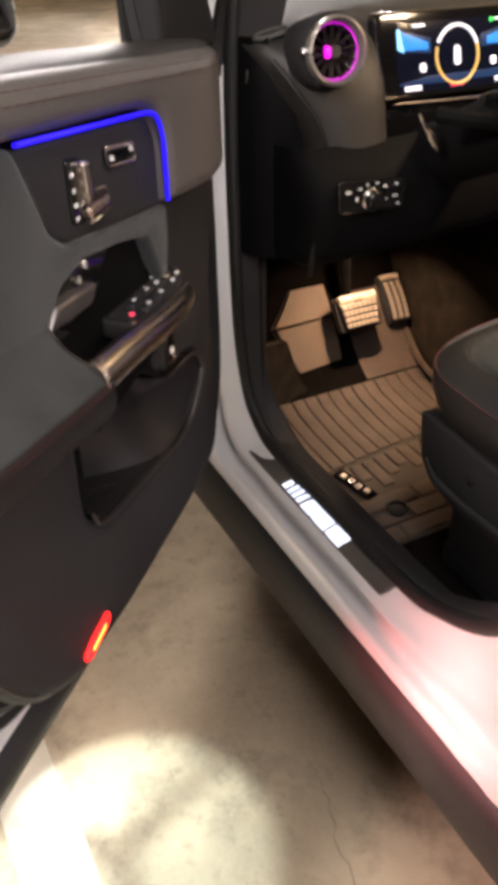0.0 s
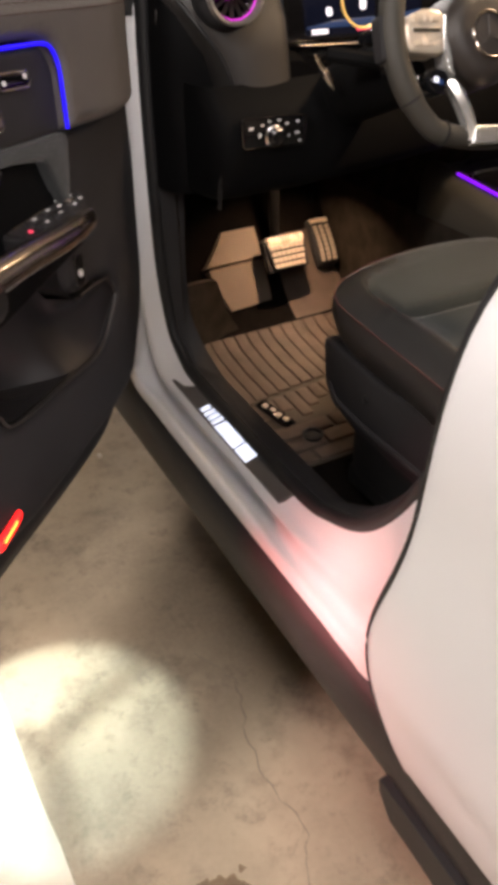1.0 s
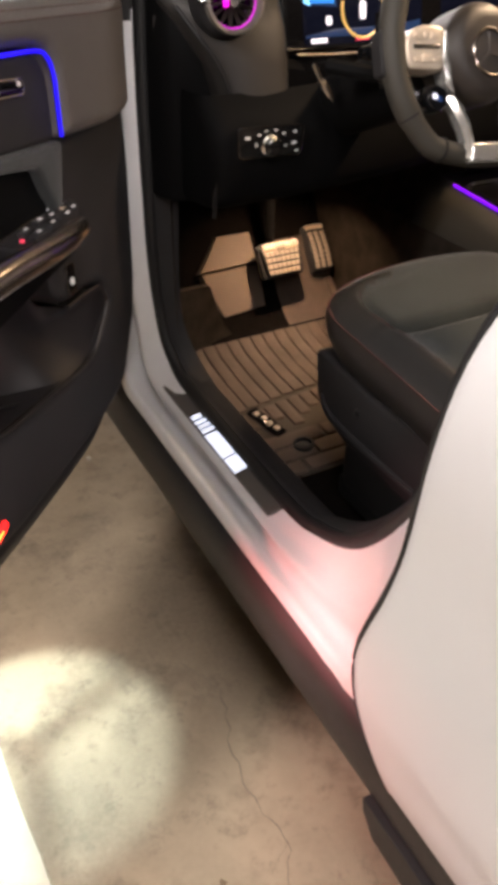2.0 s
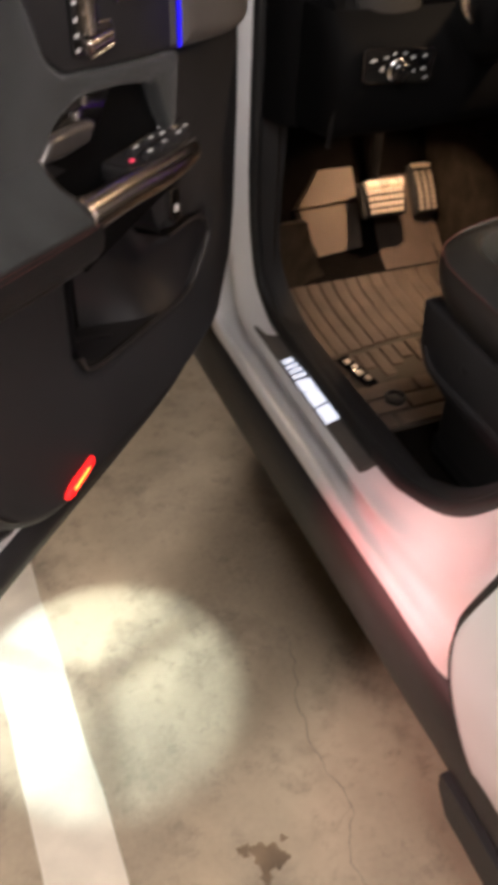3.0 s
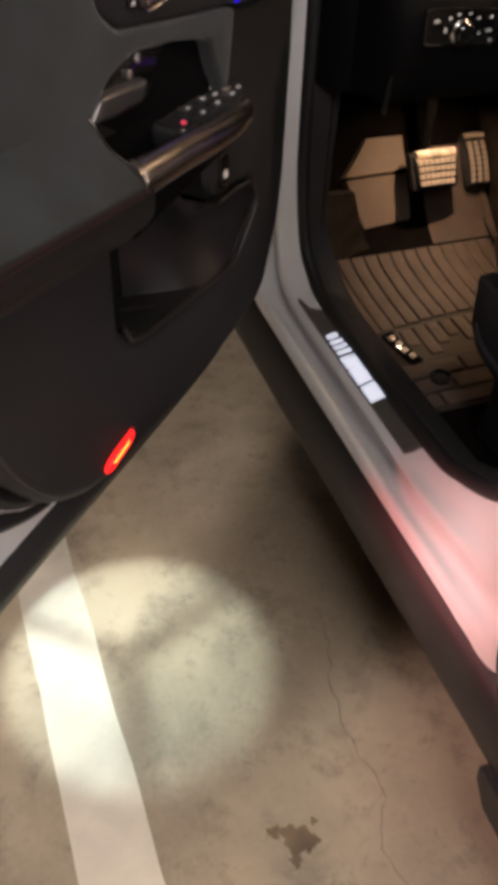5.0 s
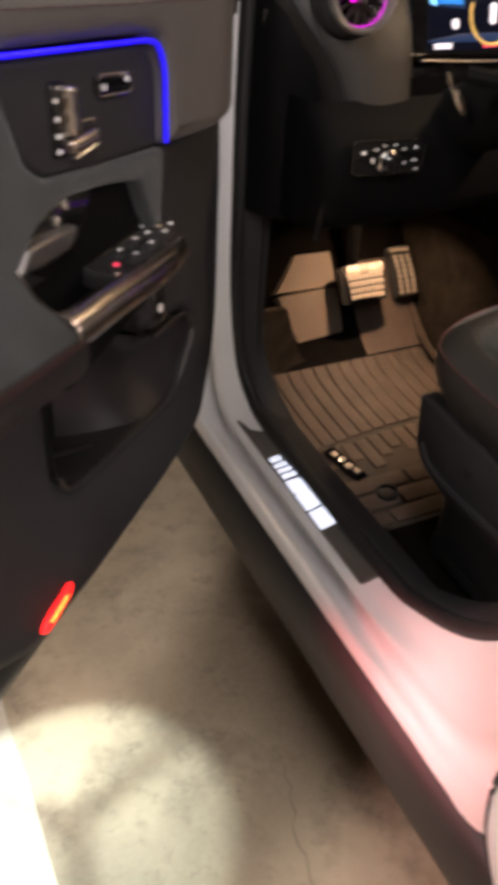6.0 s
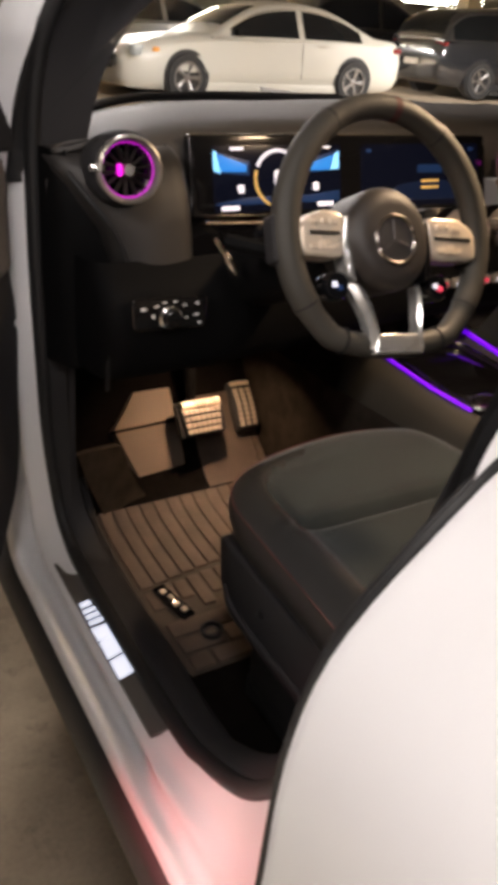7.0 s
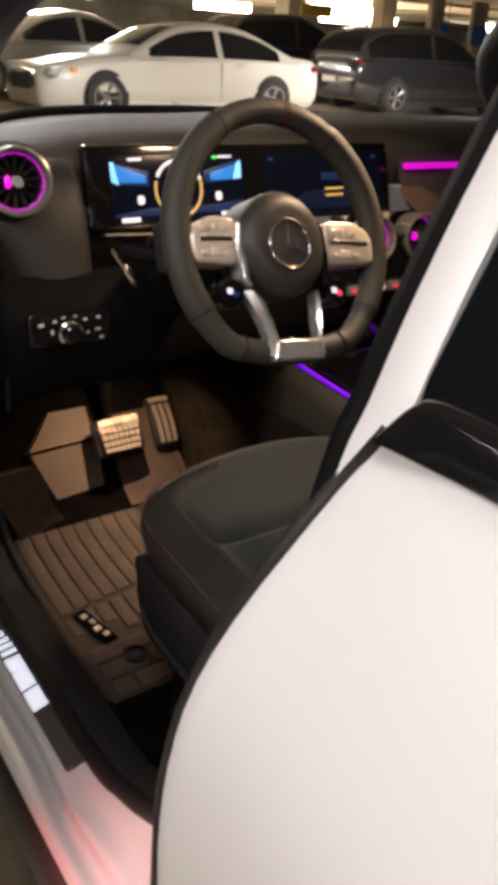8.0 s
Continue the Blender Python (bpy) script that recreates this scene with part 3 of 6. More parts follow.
parked_car("sedan", "glossy cream-white four-door sedan parked in a bay", M_CREAM, (7.0, 12.1, ramp_height(12.1) - 0.015), 0, (5.15, 1.88, 1.44), "sedan")
parked_car("sedan", "silver-grey sedan parked behind the white one", M_GREYCAR, (6.2, 15.6, ramp_height(15.6)), 4, (4.8, 1.84, 1.46), "sedan")
parked_car("suv", "charcoal-grey sport utility car parked across the aisle", M_DARKCAR, (13.6, 12.9, ramp_height(12.9)), 176, (4.7, 1.9, 1.62), "suv")
parked_car("suv", "black sport utility car in the shade", M_BLACKCAR, (12.6, 16.2, ramp_height(16.2)), 178, (4.8, 1.9, 1.70), "suv")

# ---------------------------------------------------------------- the open car: body
CX = 0.74  # the car's middle
car = thing("car", (CX, 0, 0), "white compact sport utility car with its driver's door open", "car")

SKIN = [(0.33, -0.062), (0.41, -0.086), (0.50, -0.101), (0.60, -0.105), (0.80, -0.111), (0.95, -0.122), (1.05, -0.115), (1.13, -0.084), (1.20, -0.033), (1.22, -0.022), (1.50, 0.07), (1.60, 0.14)]


SKIN_FINE = spline([(x, 0, z) for z, x in SKIN], 160)


def skin_x(z):
    """How far out the painted side stands at a height."""
    for p, q in zip(SKIN_FINE, SKIN_FINE[1:]):
        if z <= q.z:
            return p.x + (q.x - p.x) * max(0.0, z - p.z) / max(1e-6, q.z - p.z)
    return SKIN_FINE[-1].x


INNER = [(0.15, 0.24, 1.56), (0.085, 0.45, 1.47), (0.025, 0.52, 1.28), (0.02, 0.54, 0.80), (0.03, 0.53, 0.58), (0.032, 0.47, 0.505), (0.032, 0.37, 0.482), (0.032, 0.0, 0.475),
         (0.04, -0.10, 0.485), (0.04, -0.20, 0.54), (0.03, -0.29, 0.65), (0.015, -0.37, 0.80), (0.005, -0.44, 1.00), (0.010, -0.495, 1.20), (0.13, -0.52, 1.50)]
OUTER = [(0.12, 0.32, 1.57), (0.05, 0.53, 1.46), (-0.02, 0.59, 1.28), (-0.06, 0.60, 0.80), (-0.055, 0.60, 0.55), (-0.055, 0.57, 0.43), (-0.055, 0.42, 0.415), (-0.055, 0.0, 0.41),
         (-0.055, -0.22, 0.41), (-0.058, -0.36, 0.415), (-0.078, -0.425, 0.52), (-0.082, -0.44, 0.64), (-0.084, -0.495, 0.86), (-0.062, -0.535, 1.10), (0.12, -0.55, 1.50)]
N_LOOP = 90
inner_loop = spline(INNER, N_LOOP)
outer_loop = spline(OUTER, N_LOOP)


def aperture():
    rows = []
    profile = [(0.0, 0.0), (0.04, 0.007), (0.08, 0.010), (0.12, 0.012), (0.16, 0.013), (0.20, 0.011), (0.23, -0.006), (0.25, -0.030), (0.29, -0.044), (0.37, -0.048), (0.44, -0.044), (0.48, -0.020), (0.515, 0.003), (0.58, 0.006), (0.66, 0.0065), (0.78, 0.006), (0.89, 0.003), (1.0, 0.0)]
    for k, lift in profile:
        ring = []
        for i, (o, n) in enumerate(zip(outer_loop, inner_loop)):
            p = o.lerp(n, k)
            along = (outer_loop[min(i + 1, N_LOOP - 1)] - outer_loop[max(i - 1, 0)]).normalized()
            up = along.cross((n - o).normalized())
            if up.x > 0 or (abs(up.x) < 0.5 and up.z < 0):
                up = -up
            fade = min(1.0, max(0.0, (p.y + 0.06) / 0.10)) if p.z < 0.6 and p.y < 0.2 else 1.0
            sweep = 0.0120 * math.sin(k * 15.0) * (1 - fade) * min(1.0, 4 * k * (1 - k))
            ring.append(p + up * ((lift if lift > 0 else lift * fade) * (0.35 + 0.65 * fade) + sweep))
        rows.append(ring)
    rows.insert(0, [p + Vector((0.02, 0, 0)) for p in outer_loop])
    part("door_aperture", loft(rows, False), M_PAINT, car, "white painted door opening and sill", 60)
    part("door_seal", tube([p + Vector((0.004, 0, 0.004)) for p in inner_loop], 0.013, 10, up=(1, 0, 0)), M_RUBBER, car, "black rubber door seal")
    # Interior trim that runs round the opening inside the seal.
    deep = [(0.26, 0.26, 1.56), (0.17, 0.48, 1.45), (0.10, 0.52, 1.25), (0.062, 0.51, 0.80), (0.068, 0.50, 0.60), (0.094, 0.43, 0.49), (0.11, 0.33, 0.455), (0.112, 0.0, 0.448),
            (0.115, -0.07, 0.46), (0.115, -0.16, 0.53), (0.11, -0.25, 0.66), (0.10, -0.33, 0.82), (0.09, -0.40, 1.02), (0.10, -0.45, 1.2), (0.20, -0.46, 1.48)]
    deep = spline(deep, N_LOOP)
    mid = [a.lerp(b, 0.5) + Vector((0, 0, 0.012)) for a, b in zip(inner_loop, deep)]
    edge = [a.lerp(b, 0.9) + Vector((0, 0, 0.006)) for a, b in zip(inner_loop, deep)]
    low = [p + Vector((0.008, 0, -0.14 if 0.42 < i / N_LOOP < 0.66 else -0.05)) for i, p in enumerate(deep)]
    part("sill_trim", loft([inner_loop, [a.lerp(b, 0.12) + Vector((0, 0, 0.012)) for a, b in zip(inner_loop, deep)], mid, edge, deep, low], False), M_PLASTIC, car, "black plastic entry trim", 70)


aperture()


def sill_plate():
    def place(a, b, h):
        return Vector((b, a, 0.4590 + b * 0.45 + h + a * 0.010))

    plate_ob = part("sill_plate", plate(rounded([(-0.002, 0.0), (0.462, -0.001), (0.462, 0.034), (-0.012, 0.034)], 0.004), 0, 0.006, 0.002, place), M_SILL, car, "dark entry sill plate")
    # The lit lettering, drawn as plain slanted bars.
    def bars(items):
        for y0, y1, x0, x1, lean in items:
            loop = rounded([(y0, x0), (y1, x0), (y1 + lean, x1), (y0 + lean, x1)], 0.002)
            part("lit_bar", plate(loop, 0.005, 0.0085, 0.001, place), M_BADGE, plate_ob, "lit white-blue badge bar")

    bars([(0.313, 0.326, 0.002, 0.020, -0.006), (0.297, 0.306, 0.001, 0.022, -0.007), (0.281, 0.290, 0.001, 0.023, -0.007), (0.264, 0.274, 0.001, 0.024, -0.007),
          (0.222, 0.256, 0.0, 0.025, -0.010), (0.174, 0.217, 0.0, 0.026, -0.004), (0.124, 0.168, 0.0, 0.027, -0.004)])


sill_plate()


def side_cladding():
    section = [(-0.045, 0.412), (-0.058, 0.406), (-0.068, 0.392), (-0.072, 0.36), (-0.066, 0.31), (-0.054, 0.265), (-0.036, 0.235), (-0.01, 0.22), (0.08, 0.215)]
    rings = [[(x, y, z) for x, z in section] for y in (0.78, 0.6, 0.3, 0, -0.3, -0.6, -0.9, -1.25)]
    part("side_cladding", loft(rings, False), M_CLAD, car, "black plastic sill cladding", 50)
    part("underbody", block((1.5, 3.6, 0.10), (CX, -0.3, 0.26), 0.02), M_CLAD, car)
    part("jacking_block", loft([[(x, y, z) for x, z in ((-0.066, 0.26), (-0.062, zz), (-0.01, zz - 0.012), (0.05, zz - 0.012), (0.05, 0.26))] for y, zz in ((-0.42, 0.225), (-0.45, 0.19), (-0.9, 0.165), (-1.15, 0.165))]),
         M_CLAD, car, "black plastic step under the rear door")


side_cladding()


def rear_door():
    line = ((0.33, -0.485), (0.41, -0.455), (0.47, -0.432), (0.53, -0.413), (0.59, -0.409), (0.65, -0.424), (0.72, -0.447), (0.80, -0.468), (0.90, -0.486), (1.0, -0.500), (1.08, -0.511), (1.15, -0.527), (1.195, -0.536), (1.222, -0.546))
    edge = [Vector((skin_x(z), y, z)) for z, y in line]
    edge = spline(edge, 48)
    ys = [-0.003, -0.006, -0.002, 0.008, 0.05, 0.14, 0.3, 0.5, 0.75, 0.95]
    sink = [0.014, 0.003, -0.001, 0, 0, 0, 0.0, 0.0, 0.004, 0.012]
    rows = []
    for d, s in zip(ys, sink):
        ring = []
        for p in edge:
            y = p.y - d * 1.0 if d < 0.1 else p.y - d
            x = skin_x(p.z) + s
            crease = 0.004 * math.exp(-((p.z - 0.47) / 0.03) ** 2)
            shoulder = 0.010 * min(1.0, max(0.0, d / 0.03)) * min(1.0, max(0.0, (p.z - 1.13) / 0.06))
            ring.append((x + crease * min(1, d * 10) - shoulder, y, p.z))
        rows.append(ring)
    door = part("rear_door", loft(rows, False), M_PAINT, car, "closed white rear door", 60)
    seal = [Vector((p.x + 0.010, p.y + 0.009, p.z)) for p in edge]
    part("edge_seal", tube(seal, 0.0055, 8), M_RUBBER, door, "black rubber door edge seal")
    part("edge_seal", tube([Vector((p.x - 0.001, p.y + 0.0030, p.z)) for p in edge], [0.0014 + 0.0022 * k / 47 for k in range(48)], 8), M_RUBBER, door, "black rubber lip along the door edge")
    # Belt moulding, window frame and glass.
    outline = rounded([(-0.543, 1.2185), (-0.549, 1.2275), (-0.556, 1.2385), (-0.563, 1.2455), (-0.576, 1.2480), (-0.80, 1.2520), (-1.46, 1.262), (-1.46, 1.238), (-0.80, 1.2250), (-0.60, 1.2205)], 0.004)
    part("belt_moulding", plate(outline, -0.03, 0.0355, 0.004, lambda a, b, h: Vector((-h + (b - 1.22) * 0.40, a, b))), M_GLOSS, door, "gloss black window moulding")
    frame_path = [(0.006, -0.556, 1.255), (0.052, -0.562, 1.36), (0.108, -0.582, 1.49), (0.118, -0.78, 1.54), (0.115, -1.08, 1.55), (0.10, -1.35, 1.50), (0.04, -1.49, 1.38), (-0.006, -1.48, 1.25)]
    part("window_frame", tube(spline(frame_path, 40), 0.004, 8), M_GLOSS, door, "black window frame")
    bm = loft([[(-0.022, y, 1.20), (-0.008, y, 1.25), (0.050, y - 0.01, 1.385), (0.100, y - 0.03, 1.51)] for y in (-0.552, -0.85, -1.15, -1.45)], False)
    part("window_pane", bm, M_DARKGLASS, door, "dark tinted window glass")


rear_door()


def pillars():
    # Middle pillar between the doors: white outside, black trim towards the cabin.
    out_pts = [(-0.054, -0.528, 1.14), (-0.034, -0.525, 1.20), (-0.018, -0.523, 1.227), (0.0, -0.523, 1.269), (0.022, -0.524, 1.316), (0.044, -0.526, 1.36), (0.10, -0.530, 1.47), (0.14, -0.535, 1.56)]
    back_pts = [(-0.046, -0.545, 1.14), (-0.028, -0.547, 1.20), (-0.013, -0.550, 1.237), (0.009, -0.550, 1.286), (0.025, -0.551, 1.319), (0.048, -0.553, 1.365), (0.094, -0.557, 1.46), (0.13, -0.560, 1.56)]
    a, b = spline(out_pts, 22), spline(back_pts, 22)
    part("middle_pillar", loft([[p + Vector((0.05, 0, 0)) for p in b], b, [p.lerp(q, 0.5) + Vector((-0.004, 0, 0)) for p, q in zip(a, b)], a, [p + Vector((0.012, 0.006, 0)) for p in a]], False), M_PAINT, car, "white middle pillar frame")
    part("pillar_trim", loft([[p + Vector((0.006, 0.001, 0)) for p in a], [p + Vector((0.002, 0.010, 0)) for p in a], [p + Vector((0.008, 0.020, 0)) for p in a], [p + Vector((0.024, 0.029, 0)) for p in a], [p + Vector((0.12, 0.026, 0)) for p in a]], False), M_KNEE, car, "black pillar trim")
    # Screen pillar: white skin outside, thick black trim inside.
    rim = spline([(-0.012, 0.545, 1.16), (0.008, 0.512, 1.30), (0.054, 0.505, 1.405), (0.092, 0.446, 1.49), (0.140, 0.30, 1.565), (0.22, 0.08, 1.61)], 24)
    lee = spline([(0.085, 0.60, 1.16), (0.125, 0.635, 1.285), (0.180, 0.655, 1.393), (0.240, 0.445, 1.512), (0.28, 0.26, 1.575), (0.33, 0.05, 1.615)], 24)
    part("screen_pillar", loft([[p + Vector((0.01, 0.09, -0.01)) for p in rim], [p + Vector((-0.045, 0.10, -0.01)) for p in rim], [p + Vector((-0.060, 0.055, -0.01)) for p in rim], [p + Vector((-0.030, 0.012, 0)) for p in rim], rim], False), M_PAINT, car, "white screen pillar", 60)
    part("screen_pillar_trim", loft([[p + Vector((-0.006, 0.004, 0)) for p in rim], [p + Vector((0.0, -0.006, 0)) for p in rim], [p.lerp(q, 0.35) + Vector((0.01, -0.03, 0)) for p, q in zip(rim, lee)], [p.lerp(q, 0.75) + Vector((0.008, -0.016, 0)) for p, q in zip(rim, lee)], lee, [p + Vector((0.0, 0.03, 0)) for p in lee]], False), M_RUBBER, car, "black screen pillar trim", 60)
    far = [Vector((2 * CX - p.x, p.y, p.z)) for p in [a.lerp(b, 0.5) for a, b in zip(rim, lee)]]
    part("screen_pillar", tube(far, 0.05, 10), M_PLASTIC, car, "dark far screen pillar")


pillars()


def shell():
    """Roof, bonnet, far side and tail, so that the cabin is closed."""
    def roof_row(y, z, x0):
        return [(x0 + (2 * CX - 2 * x0) * k / 10, y, z + 0.05 * math.sin(math.pi * k / 10)) for k in range(11)]

    rows = [roof_row(*q) for q in ((0.06, 1.585, 0.26), (-0.3, 1.605, 0.18), (-0.6, 1.61, 0.165), (-1.2, 1.60, 0.16), (-1.9, 1.54, 0.2), (-2.15, 1.45, 0.24))]
    part("roof", loft(rows + [[(x, y, z - 0.04) for x, y, z in r] for r in reversed(rows)], False), M_PAINT, car, "white roof")
    part("headliner", loft([[(x, y, z - 0.055) for x, y, z in r] for r in rows], False), M_HEADLINER, car, "grey headliner")
    bonnet = []
    for t, z, w in ((0.0, 1.10, 0.77), (0.08, 1.105, 0.79), (0.35, 1.05, 0.80), (0.62, 0.98, 0.77), (0.90, 0.86, 0.69), (1.0, 0.66, 0.62)):
        row = []
        for k in range(-6, 7):
            rear = 0.72 + 0.58 * (1 - abs(k / 6) ** 2.2)
            row.append((CX + w * k / 6, rear + (2.5 - rear) * t, z - 0.05 * (k / 6) ** 2))
        bonnet.append(row)
    part("bonnet", loft(bonnet, False), M_PAINT, car, "white bonnet")
    fender = [[(0.02, 0.66, 1.09), (-0.06, 0.66, 1.01), (-0.09, 0.66, 0.8), (-0.06, 0.66, 0.4)], [(-0.03, 1.3, 1.0), (-0.08, 1.3, 0.95), (-0.1, 1.3, 0.8), (-0.07, 1.3, 0.72)],
              [(0.0, 1.9, 0.93), (-0.06, 1.9, 0.88), (-0.09, 1.9, 0.8), (-0.07, 1.9, 0.72)], [(0.1, 2.4, 0.84), (0.04, 2.42, 0.78), (0.03, 2.44, 0.6), (0.06, 2.42, 0.35)]]
    part("fender", loft(fender, False), M_PAINT, car, "white front fender")
    part("front_bumper", loft([[(0.06, 2.42, z), (0.3, 2.52, z), (CX, 2.56, z), (2 * CX - 0.3, 2.52, z), (2 * CX - 0.06, 2.42, z)] for z in (0.66, 0.5, 0.3)], False), M_PAINT, car)
    far = [[(2 * CX - skin_x(z), y, z) for z in (0.3, 0.5, 0.8, 1.0, 1.18)] for y in (2.4, 1.2, 0, -1.2, -2.0)]
    part("far_side", loft(far, False), M_PAINT, car)
    quarter = [[(skin_x(z) + d, y, z) for z in (0.75, 0.95, 1.1, 1.2)] for y, d in ((-1.43, 0.012), (-1.7, 0.015), (-2.0, 0.03), (-2.2, 0.12))]
    part("rear_quarter", loft(quarter, False), M_PAINT, car)
    part("tailgate", loft([[(0.14, -2.2, z), (CX, -2.26, z), (2 * CX - 0.14, -2.2, z)] for z in (0.3, 0.8, 1.19)], False), M_PAINT, car)
    part("cowl", loft([[(CX + 0.76 * k / 6, 0.66 + 0.58 * (1 - abs(k / 6) ** 2.2), 1.150) for k in range(-6, 7)], [(CX + 0.77 * k / 6, 0.74 + 0.58 * (1 - abs(k / 6) ** 2.2), 1.085) for k in range(-6, 7)]], False), M_CLAD, car, "black cowl panel")
    part("quarter_window", loft([[(-0.018, y, 1.20), (0.052, y + d * 0.4, 1.385), (0.12, y + d, 1.545)] for y, d in ((-1.44, 0.0), (-1.75, 0.05), (-2.05, 0.12))], False), M_DARKGLASS, car, "dark rear quarter window")
    part("rear_window", loft([[(0.22, -2.20, 1.18), (CX, -2.26, 1.18), (2 * CX - 0.22, -2.20, 1.18)], [(0.30, -2.13, 1.48), (CX, -2.17, 1.52), (2 * CX - 0.30, -2.13, 1.48)]], False), M_DARKGLASS, car, "dark rear window")
    part("far_window", loft([[(2 * CX - 0.02, y, 1.18), (2 * CX - 0.17, y, 1.56)] for y in (0.3, -0.6, -2.0)], False), M_DARKGLASS, car)
    for y in (1.62, -1.62):
        for x, way in ((0.06, -1), (2 * CX - 0.06, 1)):
            w = part("wheel", lathe([(0.2, -0.1), (0.31, -0.1), (0.33, -0.07), (0.33, 0.06), (0.31, 0.09), (0.21, 0.09), (0.03, 0.05)], (x, y, 0.33), (way, 0, 0), 28), M_TYRE, car)
            part("rim", lathe([(0.2, 0.02), (0.2, 0.095), (0.17, 0.085), (0.04, 0.07), (0.01, 0.08)], (x, y, 0.33), (way, 0, 0), 28), M_RIM, w)
    base = spline([(0.0, 0.60, 1.175), (0.22, 1.0, 1.195), (CX, 1.24, 1.205), (2 * CX - 0.22, 1.0, 1.195), (2 * CX, 0.60, 1.175)], 17)
    head = spline([(0.26, 0.06, 1.59), (0.45, 0.13, 1.62), (CX, 0.16, 1.635), (2 * CX - 0.45, 0.13, 1.62), (2 * CX - 0.26, 0.06, 1.59)], 17)
    rows = [[a.lerp(b, k) + Vector((0, 0, 0.035 * math.sin(math.pi * k))) for a, b in zip(base, head)] for k in (0, 0.2, 0.4, 0.6, 0.8, 1)]
    glass = part("windscreen", loft(rows, False), M_GLASS, car, "clear windscreen")
    glass.visible_shadow = False


shell()

# ---------------------------------------------------------------- front door, open
HINGE, ALONG, INWARD = Vector((-0.14, 0.56, 0)), Vector((-0.7071, -0.7071, 0)), Vector((0.7071, -0.7071, 0))


def D(u, z, v):
    """A place on the open door: along from the hinge, height, and depth towards the cabin."""
    return HINGE + ALONG * u + INWARD * v + Vector((0, 0, z))


def T(u, z, v):
    """As D, but the trim thins out towards the hinge."""
    k = min(1.0, max(0.0, (u + 0.06) / 0.24))
    return D(u, z, 0.07 + (v - 0.07) * (0.45 + 0.55 * math.sin(k * math.pi / 2)) if v > 0.07 else v)


def front_door():
    shell_loop = rounded([(0.0, 0.62), (0.06, 0.53), (0.14, 0.452), (0.30, 0.430), (0.60, 0.424), (0.93, 0.418), (1.0, 0.45), (1.06, 0.58), (1.09, 0.85), (1.09, 1.20), (1.07, 1.27), (0.0, 1.19)], 0.04)
    door = part("front_door", plate(shell_loop, 0.0, 0.075, 0.018, D), M_PAINT, car, "open white driver's door with black trim")
    low = [(0.03, 0.56), (0.07, 0.49), (0.13, 0.444), (0.22, 0.428), (0.36, 0.420), (0.6, 0.414), (0.93, 0.406), (1.0, 0.436), (1.05, 0.53)]
    band = spline([(u, z, 0) for u, z in low], 48)
    wide = [0.020 + 0.036 * min(1.0, max(0.0, (p.x - 0.12) / 0.35)) for p in band]
    part("lower_cladding", loft([[D(p.x, p.y - 0.012, 0.020) for p in band], [D(p.x, p.y - 0.016, 0.060) for p in band], [D(p.x, p.y - 0.010, 0.084) for p in band], [D(p.x, p.y + 0.35 * w, 0.092) for p, w in zip(band, wide)],
                                 [D(p.x, p.y + 0.8 * w, 0.088) for p, w in zip(band, wide)], [D(p.x, p.y + w, 0.074) for p, w in zip(band, wide)]], False), M_CLAD, door, "black plastic edge along the door's foot", 70)
    # Pressed steps and the second seal between the trim and the door's rear edge.
    for name, pts, r, mat, words in (("pressed_ridge", ((0.885, 0.80), (0.859, 0.700), (0.819, 0.638), (0.779, 0.590), (0.731, 0.545), (0.69, 0.515)), 0.010, M_PAINT, "white pressed step round the door trim"),
                                     ("pressed_ridge", ((0.900, 0.78), (0.872, 0.672), (0.830, 0.608), (0.790, 0.568), (0.740, 0.530), (0.69, 0.508)), 0.006, M_PAINT, "white pressed step round the door trim"),
                                     ("outer_seal", ((0.925, 0.80), (0.905, 0.690), (0.878, 0.635), (0.840, 0.592), (0.797, 0.559), (0.724, 0.519), (0.67, 0.501)), 0.013, M_RUBBER, "black outer door seal")):
        part(name, tube(spline([D(u, z, 0.078) for u, z in pts], 36), r, 8), mat, door, words)
    part("drain_plug", plate(rounded([(0.955, 0.600), (0.900, 0.585), (0.905, 0.535), (0.962, 0.550)], 0.008), 0.074, 0.080, 0.002, D), M_PAINT, door, "pressed oblong cover in the door's inner sheet")
    trim = rounded([(-0.040, 0.72), (0.0, 0.655), (0.12, 0.555), (0.24, 0.532), (0.5, 0.518), (0.66, 0.530), (0.735, 0.575), (0.79, 0.66), (0.835, 0.75), (0.875, 0.86), (0.92, 1.0), (0.96, 1.21), (-0.030, 1.17), (-0.050, 1.02), (-0.068, 0.93), (-0.058, 0.86)], 0.03)
    pocket = rounded([(0.552, 0.925), (0.556, 0.745), (0.530, 0.712), (0.39, 0.698), (0.255, 0.690), (0.195, 0.730), (0.170, 0.765), (0.205, 0.800), (0.300, 0.806), (0.335, 0.840), (0.345, 0.925)], 0.018)
    part("seal", tube([D(p[0], p[1], 0.080) for p in inset(trim, -0.014)], 0.017, 8, closed=True), M_RUBBER, door, "black rubber door seal")
    part("lower_trim", plate(trim, 0.07, 0.160, 0.030, T, [pocket], steps=5), M_PLASTIC, door, "black grained plastic door trim")
    # Map pocket: scoop darkened to stand for shade, lighter sloping front wall, raised lip.
    part("map_pocket", plate(inset(pocket, -0.004), 0.060, 0.078, 0.004, D), M_KNEE, door, "map pocket with shade put into its black")
    scoop = []
